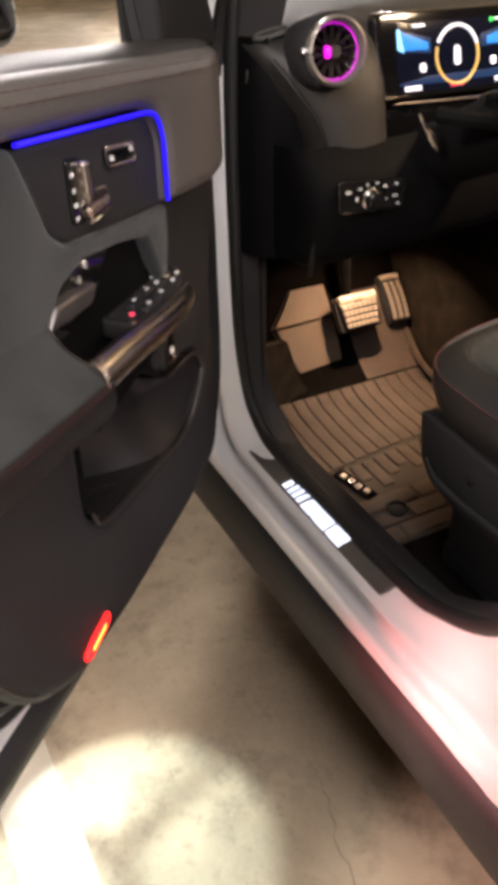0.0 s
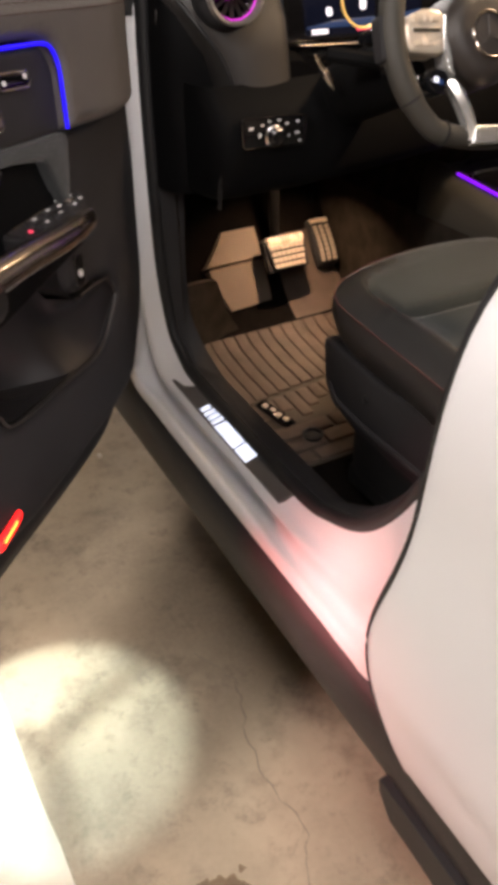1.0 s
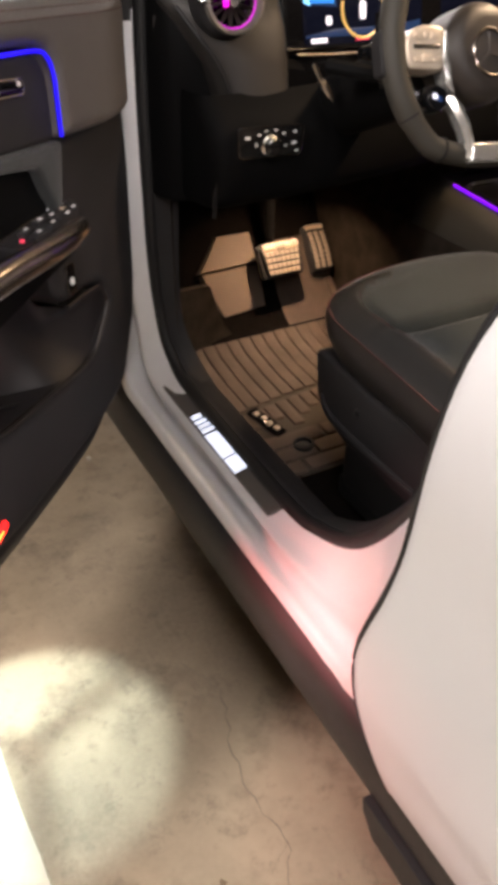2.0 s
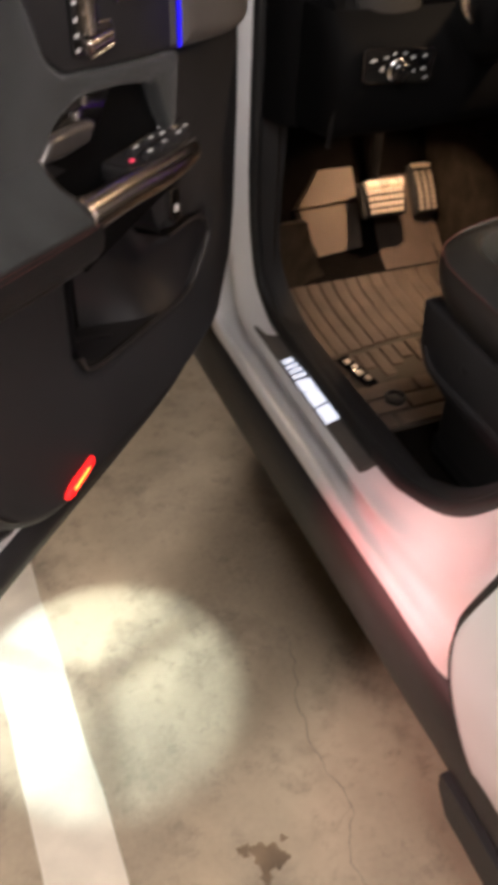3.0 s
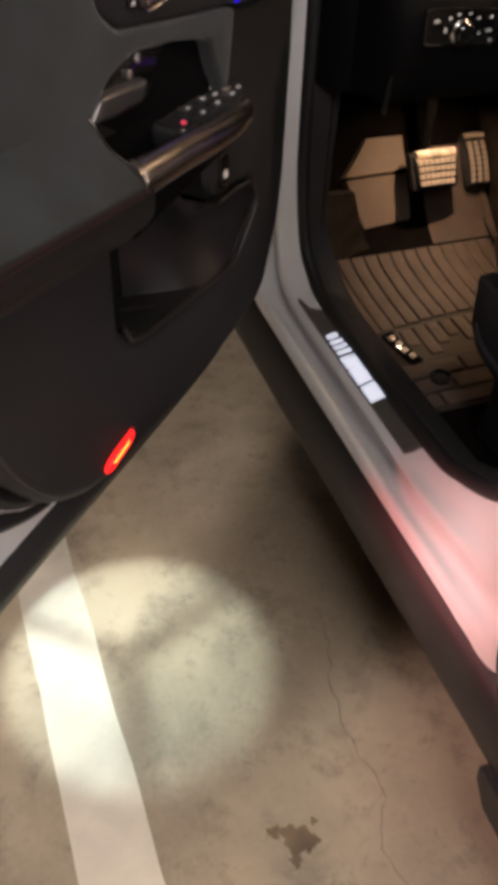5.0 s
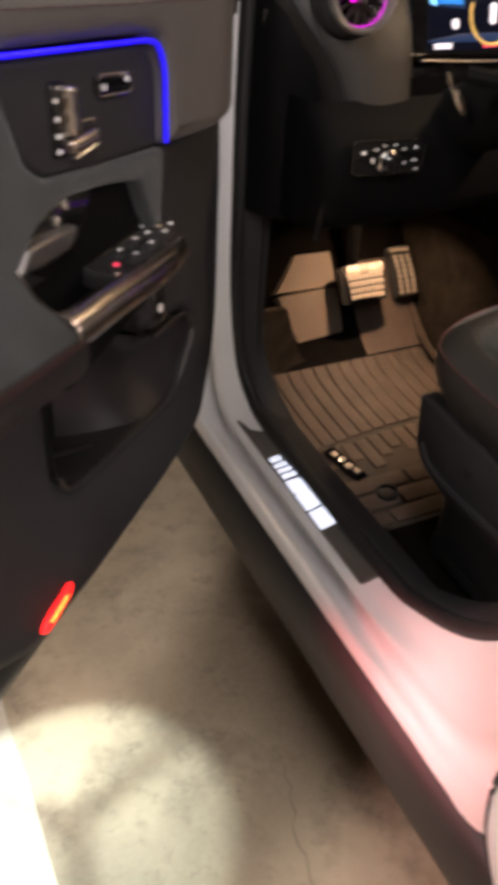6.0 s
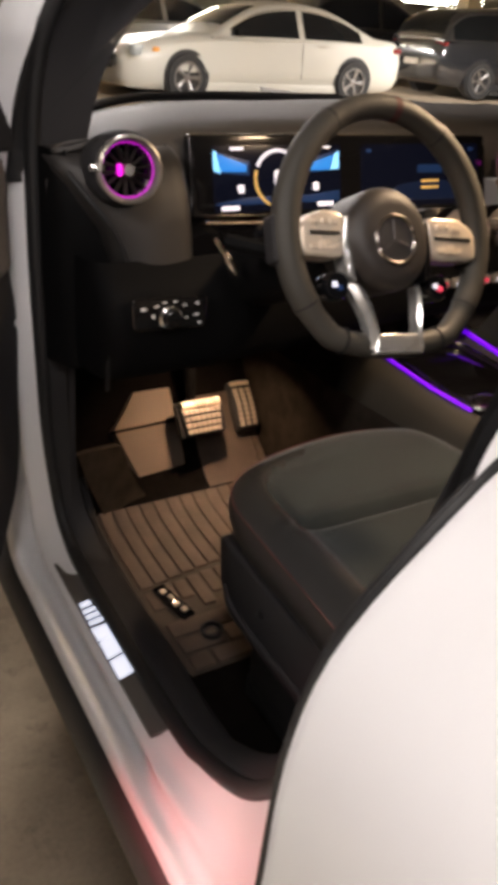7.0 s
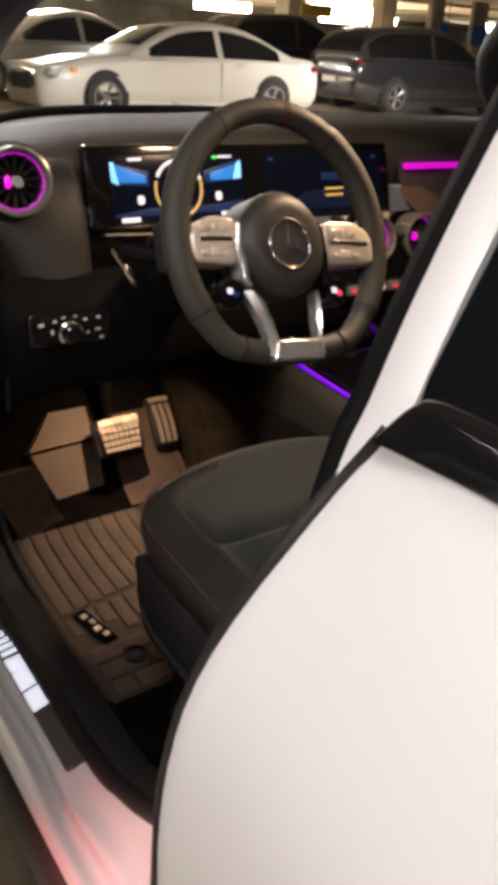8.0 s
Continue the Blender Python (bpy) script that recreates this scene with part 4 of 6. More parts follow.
    for k in range(17):
        t = k / 16
        u = 0.440 - 0.265 * t
        low = 0.702 - 0.011 * math.sin(math.pi * min(1.0, t / 0.8)) + max(0.0, t - 0.70) * 0.20
        high = 0.925 - 0.122 * min(1.0, max(0.0, (t - 0.25) / 0.25)) ** 0.8
        deep = 0.0785 + 0.080 * (t * t * (3 - 2 * t)) ** 1.5
        row = []
        for n in range(12):
            q = n / 11
            v = deep + (0.158 - deep) * max((1 - q) ** 2.2 * min(1.0, t * 3), (q ** 9 if t > 0.5 else 0.0))
            row.append(T(u, low + (high - low) * q, v))
        scoop.append(row)
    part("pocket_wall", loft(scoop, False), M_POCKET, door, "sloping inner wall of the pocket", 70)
    part("pocket_lining", loft([[T(*p, v) for p in inset(pocket, 0.0015)] for v in (0.074, 0.154)], True, False), M_POCKET, door, "pocket lining with shade in its dark colour")
    lip = spline([T(0.553, 0.742, 0.156), T(0.528, 0.713, 0.161), T(0.39, 0.699, 0.162), T(0.258, 0.691, 0.163), T(0.198, 0.731, 0.163), T(0.172, 0.765, 0.161), T(0.205, 0.800, 0.160), T(0.30, 0.807, 0.158)], 50)
    part("pocket_lip", tube(lip, 0.0032, 8), M_LEATHER, door, "raised lip of the pocket")
    part("pocket_foot", tube([D(0.518, 0.738, 0.120), D(0.480, 0.722, 0.124), D(0.436, 0.703, 0.130)], 0.0035, 8), M_POCKET, door, "small ledge at the pocket's foot")

    # Upper leather trim with its twin red seam.
    belt = rounded([(0.0, 1.20), (0.02, 1.218), (0.15, 1.229), (0.3, 1.240), (0.6, 1.264), (0.96, 1.292), (0.965, 1.232), (0.64, 1.213), (0.36, 1.192), (0.322, 1.183), (0.303, 1.155), (0.300, 1.066), (0.20, 1.057), (0.14, 1.052), (0.06, 1.047), (0.014, 1.045), (0.009, 1.12)], 0.012)
    part("upper_trim", plate(belt, 0.08, 0.192, 0.022, T, steps=5), M_TRIM, door, "brown-black leather upper door trim")
    cap = [[T(u, z0 + 0.0755 * u, v) for u in (0.01, 0.1, 0.2, 0.45, 0.7, 0.965)] for z0, v in ((1.200, 0.055), (1.226, 0.075), (1.229, 0.12), (1.222, 0.165), (1.205, 0.186))]
    part("window_ledge", loft(cap, False), M_PANEL, door, "soft dark ledge under the window", 60)
    for dz in (0.0, 0.012):
        path = [T(u, 1.196 + dz + 0.0755 * u, 0.1938) for u in [k * 0.0195 for k in range(2, 49)]]
        thread = bmesh.new()
        for a, b in zip(path[::1], path[1::1]):
            tube([a.lerp(b, 0.12), a.lerp(b, 0.85)], 0.0006, 5, bm=thread)
        tagged(part("stitching", thread, M_STITCH, door, "red seam stitching"), kind="stuff")

    # Suede insert round the handle recess.
    bowl = rounded([(0.612, 1.012), (0.598, 1.030), (0.569, 1.055), (0.52, 1.067), (0.439, 1.058), (0.385, 1.047), (0.358, 1.042), (0.345, 1.014), (0.327, 0.980), (0.318, 0.925), (0.60, 0.925)], 0.016)
    insert = rounded([(0.615, 1.206), (0.96, 1.228), (0.935, 1.06), (0.905, 0.985), (0.62, 0.920), (0.600, 0.920), (0.606, 0.962), (0.612, 1.012), (0.598, 1.030), (0.569, 1.055), (0.52, 1.067), (0.439, 1.058), (0.385, 1.047),
                      (0.358, 1.042), (0.345, 1.014), (0.327, 0.980), (0.318, 0.950), (0.306, 0.950), (0.304, 0.977), (0.297, 1.017), (0.289, 1.062), (0.312, 1.064), (0.44, 1.078), (0.545, 1.092), (0.576, 1.115), (0.594, 1.16)], 0.010)
    part("insert", plate(insert, 0.10, 0.178, 0.007, D, steps=4), M_SUEDE, door, "dark grey suede door insert")
    panel = rounded([(0.612, 1.203), (0.592, 1.150), (0.578, 1.118), (0.545, 1.094), (0.44, 1.080), (0.306, 1.066), (0.306, 1.15), (0.326, 1.180)], 0.012)
    part("switch_panel", plate(panel, 0.10, 0.176, 0.006, D), M_PLASTIC, door, "fine-grained black switch panel")
    glow = spline([D(0.622, 1.210, 0.186), D(0.50, 1.200, 0.188), D(0.40, 1.1915, 0.188), D(0.345, 1.186, 0.188), D(0.322, 1.176, 0.188), D(0.309, 1.152, 0.188), D(0.306, 1.12, 0.187), D(0.304, 1.072, 0.186)], 44)
    part("ambient_strip", tube(glow, 0.0026, 8), M_BLUE, door, "glowing blue ambient light strip")

    # Seat adjustment switches.
    part("seat_switch_plate", plate(rounded([(0.530, 1.176), (0.502, 1.173), (0.500, 1.104), (0.530, 1.108)], 0.005), 0.17, 0.180, 0.002, D), M_GLOSS, door, "gloss black switch plate")
    part("seat_switch", plate(rounded([(0.513, 1.171), (0.496, 1.169), (0.490, 1.124), (0.509, 1.124)], 0.006), 0.172, 0.190, 0.005, D), M_BRONZE, door, "silver backrest switch")
    part("seat_switch", plate(rounded([(0.511, 1.121), (0.458, 1.124), (0.455, 1.107), (0.503, 1.105)], 0.006), 0.172, 0.188, 0.005, D), M_BRONZE, door, "silver cushion switch")
    part("switch_rim", tube([D(*p, 0.181) for p in rounded([(0.518, 1.127), (0.497, 1.127), (0.494, 1.134), (0.454, 1.131), (0.449, 1.106), (0.503, 1.101)], 0.008)], 0.0013, 6, closed=True), M_CHROME, door)
    for z in (1.112, 1.126, 1.141, 1.157):
        part("marking", plate([(0.526, z), (0.520, z), (0.520, z + 0.004), (0.526, z + 0.004)], 0.18, 0.1812, 0.0004, D), M_MARK, door)
    memory = rounded([(0.448, 1.168), (0.378, 1.160), (0.376, 1.141), (0.446, 1.148)], 0.008)
    part("memory_switch", plate(memory, 0.172, 0.182, 0.003, D), M_GLOSS, door, "gloss black memory switch")
    part("switch_rim", tube([D(p[0], p[1], 0.181) for p in memory], 0.0015, 6, closed=True), M_CHROME, door)
    for u in (0.437, 0.388):
        part("marking", plate(rounded([(u - 0.003, 1.152), (u + 0.003, 1.153), (u + 0.003, 1.159), (u - 0.003, 1.158)], 0.002), 0.18, 0.184, 0.001, D), M_MARK, door)

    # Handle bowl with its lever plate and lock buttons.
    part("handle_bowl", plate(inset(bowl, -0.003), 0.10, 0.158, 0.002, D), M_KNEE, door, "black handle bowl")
    face = rounded([(0.606, 1.020), (0.572, 1.055), (0.530, 1.069), (0.453, 1.056), (0.485, 1.020), (0.502, 1.008), (0.569, 1.014)], 0.006)
    part("bowl_plate", plate(face, 0.15, 0.172, 0.004, D), M_GLOSS, door, "gloss black plate in the handle bowl")
    lever = rounded([(0.613, 1.024), (0.591, 1.045), (0.545, 1.043), (0.505, 1.039), (0.519, 1.019), (0.572, 1.018)], 0.006)
    part("door_lever", plate(lever, 0.165, 0.184, 0.006, D, steps=4), M_BOWL, door, "dark satin metal door lever", 70)
    part("lever_rim", tube(spline([D(0.613, 1.019, 0.173), D(0.602, 1.040, 0.174), D(0.586, 1.056, 0.173)], 10), 0.0012, 6), M_CHROME, door)
    for u, z in ((0.513, 1.061), (0.530, 1.049)):
        part("lock_button", plate(rounded([(u - 0.005, z - 0.007), (u + 0.004, z - 0.005), (u + 0.005, z + 0.006), (u - 0.004, z + 0.004)], 0.003), 0.164, 0.178, 0.002, D), M_CHROME, door, "small chrome lock button")

    # Armrest ledge with a red seam; its rear end is rounded off.
    pads = ([(0.150, 1.058), (0.176, 1.032), (0.198, 1.008), (0.220, 0.990), (0.234, 0.979), (0.2385, 0.972), (0.150, 0.955)],
            [(0.2375, 0.974), (0.2405, 0.966), (0.241, 0.952), (0.238, 0.938), (0.230, 0.926), (0.212, 0.914), (0.186, 0.906), (0.150, 0.902), (0.150, 0.96)])
    for name, prof, mat, words in (("armrest", pads[0], M_SUEDE, "padded dark suede armrest"), ("armrest_front", pads[1], M_ARM, "black leather armrest front")):
        rings = []
        for u, k in ((0.598, 1.0), (0.66, 1.0), (0.74, 1.0), (0.82, 1.0), (0.862, 1.0), (0.880, 0.99), (0.890, 0.96), (0.896, 0.90)):
            rings.append([D(u + (0.016 * math.sin(math.pi * min(1.0, (v - 0.15) / 0.088)) if u < 0.6 else 0.0), 0.96 + (z - 0.96) * (0.55 + 0.45 * k) + 0.095 * (u - 0.62), 0.15 + (v - 0.15) * k) for v, z in prof])
        part(name, loft(rings), mat, door, words, 70)
    rim = [D(0.597 + 0.016 * math.sin(math.pi * min(1.0, (v - 0.15) / 0.088)), z + 0.001 + 0.095 * (0.598 - 0.62), v) for v, z in ((0.176, 1.032), (0.187, 1.020), (0.198, 1.008), (0.209, 0.999), (0.220, 0.990), (0.234, 0.979))]
    part("cup_rim", tube(spline(rim, 24), 0.0016, 8), M_LEVER, door, "thin dark chrome rim of the handle cup")
    for line in (0, 1):
        thread = bmesh.new()
        path = []
        for n in range(25):
            u = 0.606 + 0.0112 * n
            path.append(D(u, 0.971 - line * (0.0030 + 0.018 * (u - 0.6)) + 0.095 * (u - 0.62), 0.2418))
        for a, b in zip(path, path[1:]):
            tube([a.lerp(b, 0.05), a.lerp(b, 0.93)], 0.00050, 5, bm=thread)
        tagged(part("stitching", thread, M_STITCH, door, "red seam stitching"), kind="stuff")
    # The trim's shoulder behind the armrest.
    rings = []
    for u, k, drop in ((0.893, 0.95, 0.004), (0.908, 0.90, 0.008), (0.925, 0.74, 0.014), (0.940, 0.48, 0.022), (0.950, 0.15, 0.030)):
        rings.append([D(u, z + 0.095 * (u - 0.62) - drop, 0.15 + (v - 0.15) * k) for v, z in ((0.12, 1.02), (0.176, 1.012), (0.205, 0.994), (0.228, 0.972), (0.236, 0.954), (0.228, 0.938), (0.208, 0.928), (0.12, 0.915))])
    part("trim_shoulder", loft(rings), M_PLASTIC, door, "rounded black trim behind the armrest", 70)
    part("trim_crease", tube(spline([D(0.845, 0.86, 0.157), D(0.825, 0.786, 0.159), D(0.793, 0.692, 0.159), D(0.747, 0.616, 0.158), D(0.700, 0.575, 0.150)], 24), 0.0022, 6), M_LEATHER, door)
    part("trim_crease", tube(spline([D(0.562, 0.905, 0.205), D(0.64, 0.912, 0.207), D(0.72, 0.920, 0.207), D(0.80, 0.928, 0.207), D(0.86, 0.936, 0.205)], 20), 0.005, 8), M_LEATHER, door)

    # Pull bar, cup and the window switches.
    bar = spline([D(0.612, 0.972, 0.222), D(0.52, 0.968, 0.222), D(0.43, 0.959, 0.220), D(0.36, 0.953, 0.214), D(0.31, 0.946, 0.202)], 24)
    part("pull_bar", tube(bar, [0.0215 - 0.004 * k / 23 for k in range(24)], 20, flat=0.8), M_BRONZE, door, "dark chrome pull handle")
    part("bar_collar", tube([D(0.607, 0.973, 0.222), D(0.602, 0.972, 0.2225)], 0.0228, 20, flat=0.82), M_BRONZE, door, "bright chrome collar")
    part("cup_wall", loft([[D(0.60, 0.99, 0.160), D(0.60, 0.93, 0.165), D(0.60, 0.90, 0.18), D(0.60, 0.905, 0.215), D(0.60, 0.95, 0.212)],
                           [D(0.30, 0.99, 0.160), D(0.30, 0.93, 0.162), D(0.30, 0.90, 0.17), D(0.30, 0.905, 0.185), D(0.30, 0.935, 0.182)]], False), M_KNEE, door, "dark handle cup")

    def S(a, b, h):
        """Switch console: a along the door, b across towards the cabin, rising to the front edge."""
        return D(a, 0.976 + h - 0.05 * (b - 0.15) - (0.05 * (0.38 - a) if a < 0.38 else 0), b)

    console = rounded([(0.475, 0.158), (0.475, 0.212), (0.36, 0.205), (0.27, 0.182), (0.255, 0.158)], 0.014)
    part("window_switch_plate", plate(console, -0.02, 0.0, 0.006, S), M_PLASTIC, door, "black window switch plate")
    part("switch_rim", tube([S(p[0], p[1], 0.0005) for p in inset(rounded([(0.468, 0.164), (0.468, 0.206), (0.362, 0.200), (0.362, 0.164)], 0.008), 0)], 0.0008, 6, closed=True), M_BRONZE, door)
    for u in (0.418, 0.380):
        for v in (0.180, 0.200):
            part("window_switch", plate(rounded([(u - 0.016, v - 0.007), (u + 0.016, v - 0.007), (u + 0.016, v + 0.007), (u - 0.016, v + 0.007)], 0.004), 0.0, 0.006, 0.003, S), M_PLASTIC, door, "black window switch")
            part("marking", plate([(u - 0.004, v - 0.0022), (u + 0.003, v - 0.0022), (u + 0.003, v + 0.0022), (u - 0.004, v + 0.0022)], 0.0055, 0.0068, 0.0004, S), M_MARK, door)
    part("lock_lamp", lathe([(0.0035, 0.0), (0.0035, 0.002), (0.001, 0.003)], S(0.446, 0.190, 0), (0, 0, 1), 12), M_SRED, door, "small red lock lamp")
    part("mirror_control", lathe([(0.010, 0.0), (0.010, 0.004), (0.008, 0.006), (0.002, 0.006)], S(0.315, 0.176, 0), (0, 0, 1), 18), M_BRONZE, door, "round silver mirror control")
    for k in range(5):
        a = 2 * math.pi * k / 5
        u, v = 0.315 + 0.026 * math.cos(a), 0.176 + 0.016 * math.sin(a)
        part("marking", plate([(u - 0.004, v - 0.002), (u + 0.003, v - 0.002), (u + 0.003, v + 0.002), (u - 0.004, v + 0.002)], 0.0, 0.0022, 0.0004, S), M_MARK, door)
    # Tailgate switch under the pull bar.
    sw = rounded([(0.300, 0.878), (0.274, 0.874), (0.272, 0.824), (0.298, 0.828)], 0.007)
    part("tailgate_plate", plate(inset(sw, -0.012), 0.08, 0.158, 0.006, D), M_RUBBER, door)
    part("tailgate_switch", plate(sw, 0.15, 0.164, 0.003, D), M_GLOSS, door, "tailgate release switch")
    part("switch_rim", tube([D(p[0], p[1], 0.1635) for p in sw], 0.0011, 6, closed=True), M_BRONZE, door)
    part("marking", plate(rounded([(0.292, 0.842), (0.281, 0.840), (0.281, 0.852), (0.292, 0.853)], 0.003), 0.16, 0.1665, 0.001, D), M_MARK, door)
    # Red warning lamp low on the trim.
    lens = rounded([(0.562, 0.582), (0.560, 0.571), (0.574, 0.562), (0.622, 0.551), (0.634, 0.556), (0.630, 0.567), (0.612, 0.574)], 0.004)
    part("warning_lamp", plate(lens, 0.15, 0.1655, 0.003, D), M_RED, door, "lit red door warning lamp")
    part("warning_bulb", plate(rounded([(0.576, 0.574), (0.577, 0.569), (0.616, 0.560), (0.617, 0.565)], 0.002), 0.164, 0.1668, 0.001, D), M_AMBER, door, "amber glow in the lamp")

    # Window frame, glass and the mirror beyond it.
    part("mirror_sail", plate(rounded([(-0.10, 1.205), (0.14, 1.222), (0.14, 1.50), (0.10, 1.47), (-0.02, 1.33)], 0.02), 0.06, 0.12, 0.01, D), M_PLASTIC, door, "black triangular mirror cover")
    frame = spline([D(0.13, 1.22, 0.085), D(0.135, 1.45, 0.05), D(0.22, 1.53, 0.02), D(0.5, 1.58, 0.0), D(0.95, 1.56, 0.0), D(1.04, 1.44, 0.03), D(1.06, 1.28, 0.06)], 40)
    part("window_frame", tube(frame, 0.016, 8), M_RUBBER, door, "black window frame")
    bm = loft([[D(u, 1.22 + 0.07 * u, 0.075), D(u, 1.40, 0.045), D(u, top, 0.012)] for u, top in ((0.14, 1.46), (0.25, 1.53), (0.5, 1.575), (0.95, 1.555), (1.04, 1.45))], False)
    pane = part("window_pane", bm, M_GLASS, door, "clear side window")
    pane.visible_shadow = False
    mirror = part("mirror_housing", plate(rounded([(0.17, 1.235), (0.20, 1.40), (0.28, 1.44), (0.50, 1.43), (0.53, 1.26), (0.48, 1.225)], 0.05), -0.20, -0.06, 0.03, D), M_GLOSS, door, "black door mirror housing")
    part("mirror_glass", plate(rounded([(0.365, 1.258), (0.30, 1.39), (0.34, 1.42), (0.49, 1.415), (0.51, 1.27), (0.49, 1.252)], 0.02), -0.064, -0.055, 0.002, D), M_DARKGLASS, door, "dark mirror glass")
    part("mirror_rim", tube([D(p[0], p[1], -0.056) for p in rounded([(0.37, 1.258), (0.325, 1.39), (0.35, 1.42), (0.49, 1.415), (0.51, 1.27), (0.49, 1.252)], 0.02)], 0.0025, 6, closed=True), M_CHROME, door, "bright mirror rim")


front_door()

def projector():
    """The floor lamp under the door: a dark ring with a plain three-armed slide in it."""
    lens = Vector((-0.504, 0.125, 0.391))
    way = (Vector((-0.464, 0.070, 0.0)) - lens).normalized()
    lamp_ring = part("floor_lamp_ring", lathe([(0.014, -0.012), (0.016, 0.011), (0.0145, 0.012), (0.013, -0.010)], lens, way, 20, caps=False), M_CLAD, car, "black ring of the door's floor lamp")
    side = way.cross(Vector((0, 1, 0))).normalized()
    ahead = side.cross(way)
    bm = bmesh.new()
    for a in (262, 22, 142):
        d = side * math.cos(radians(a)) + ahead * math.sin(radians(a))
        tube([lens + way * 0.010, lens + way * 0.010 + d * 0.0125], [0.00038, 0.00022], 6, bm=bm)
    part("slide", bm, M_CLAD, lamp_ring, "thin three-armed slide")


projector()

# ---------------------------------------------------------------- dashboard
def dash_far(x):
    k = (x - CX) / 0.74
    return 0.60 + 0.60 * (1 - min(1, abs(k)) ** 2.4)


def dashboard():
    xs = [0.035, 0.06, 0.12, 0.2, 0.3, 0.45, 0.6, CX, 0.9, 1.05, 1.2, 1.3, 1.4, 1.445]
    rows = []
    for x in xs:
        k = abs(x - CX) / 0.7
        crown = (-0.035 if x < CX else -0.006) * k ** 3
        end = 0.02 if x in (xs[0], xs[-1]) else 0.0
        far = dash_far(x)
        near = 0.535 if 0.26 < x < 1.0 else 0.475
        mid = near + 0.5 * (far - near)
        rows.append([(x, near + 0.03, 1.13), (x, near + end, 1.205 + crown), (x, near + 0.012 + end, 1.228 + crown - end), (x, near + 0.04, 1.243 + crown - end), (x, near + 0.10 * (far - near) + 0.05, 1.250 + crown - end),
                     (x, mid, 1.252 + crown - end), (x, far - 0.12 * (far - near), 1.236 + crown - end), (x, far, 1.19 + crown)])
    rows = [[(x, y, z + 0.020 * min(1.0, max(0.0, (x - 0.75) / 0.45))) for x, y, z in r] for r in rows]
    dash = part("dashboard", loft(rows, False), M_SOFT, car, "dark grey soft dashboard", 60)
    # Defroster ridge and left demister grille.
    ridge = [(x, dash_far(x) - 0.10 * (dash_far(x) - 0.46), 1.246 - (0.035 if x < CX else 0.006) * (abs(x - CX) / 0.7) ** 3) for x in (0.2, 0.35, 0.5, CX, 0.95, 1.1, 1.25)]
    part("defroster_ridge", tube(spline(ridge, 30), 0.010, 8), M_PLASTIC, dash, "black defroster ridge")
    loop = [Vector((0.075 + 0.030 * math.cos(t), 0.485 + 0.020 * math.sin(t), 1.222 + 0.006 * math.cos(t))) for t in (2 * math.pi * k / 24 for k in range(24))]
    part("demister_rim", tube(loop, 0.004, 6, closed=True), M_SOFT, dash, "demister rim")
    bm = bmesh.new()
    bm.faces.new([bm.verts.new(p + Vector((0, 0, 0.001))) for p in loop])
    part("demister", bm, M_GLOSS, dash, "dark demister outlet", 0)

    # End of the dash: the panel that carries the vent narrows downwards and rolls away into the dark end cap.
    ends = [(1.219, 0.492, 0.060), (1.216, 0.470, 0.054), (1.206, 0.446, 0.050), (1.19, 0.427, 0.057), (1.15, 0.405, 0.084), (1.10, 0.393, 0.120), (1.05, 0.385, 0.136), (1.025, 0.379, 0.138), (1.005, 0.385, 0.138)]
    rows, side = [], []
    for z, y, xl in ends:
        rows.append([(xl - 0.020, y + 0.10, z), (xl - 0.016, y + 0.05, z), (xl - 0.006, y + 0.022, z), (xl + 0.008, y + 0.007, z), (xl + 0.026, y, z), (0.17 + 0.2 * (xl - 0.05), y - 0.003, z), (0.215, y - 0.001, z), (0.236, y + 0.002, z), (0.244, y + 0.009, z), (0.246, y + 0.09, z)])
        side.append([(0.006, 0.64, z), (0.024, 0.54, z), (0.038, 0.49, z), (0.058, 0.462, z), (xl * 0.6 + 0.03, 0.455 + 0.2 * (y - 0.385), z), (xl + 0.03, y + 0.045, z)])
    part("vent_panel", loft(rows, False), M_PANEL, dash, "soft grey panel round the air vent", 70)
    for z in (0.95, 0.90, 0.862):
        side.append([(0.010, 0.64, z), (0.026, 0.54, z), (0.040, 0.49, z), (0.056, 0.465, z), (0.08, 0.45, z), (0.12, 0.42, z)])
    # The end cap's near-black colour includes the shade beside the dash.
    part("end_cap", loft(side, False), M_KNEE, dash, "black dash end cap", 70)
    crease = spline([(x - 0.004, y + 0.016, z) for z, y, x in ends[3:]] + [(0.094, 0.352, 0.98), (0.080, 0.352, 0.92), (0.078, 0.36, 0.86)], 30)
    part("end_seal", tube(crease, 0.004, 8), M_RUBBER, dash, "black rubber edging")

    # Lower dash with the lighting switch.
    rows = []
    for z, y in ((1.060, 0.392), (1.045, 0.372), (1.028, 0.352), (1.008, 0.340), (0.985, 0.335), (0.95, 0.334), (0.905, 0.338), (0.882, 0.348), (0.872, 0.37), (0.872, 0.62), (0.95, 0.95)):
        rows.append([(0.062, y + 0.14, z), (0.066, y + 0.05, z), (0.076, y + 0.014, z), (0.090, y + 0.003, z), (0.105, y, z), (0.25, y, z), (0.32, y + 0.01, z), (0.46, y + 0.03, z), (0.62, y + 0.06, z), (0.74, y + 0.08, z), (1.40, y + 0.10, z)])
    # Near-black colour stands in for the shade on this undercut panel.
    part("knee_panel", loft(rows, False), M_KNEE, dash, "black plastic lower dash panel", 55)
    part("column_recess", block((0.50, 0.10, 0.14), (0.49, 0.56, 1.02), 0.01), M_GLOSS, dash, "gloss black recess behind the wheel")

    def P(a, b, h):
        return Vector((a, 0.336 - h, b))

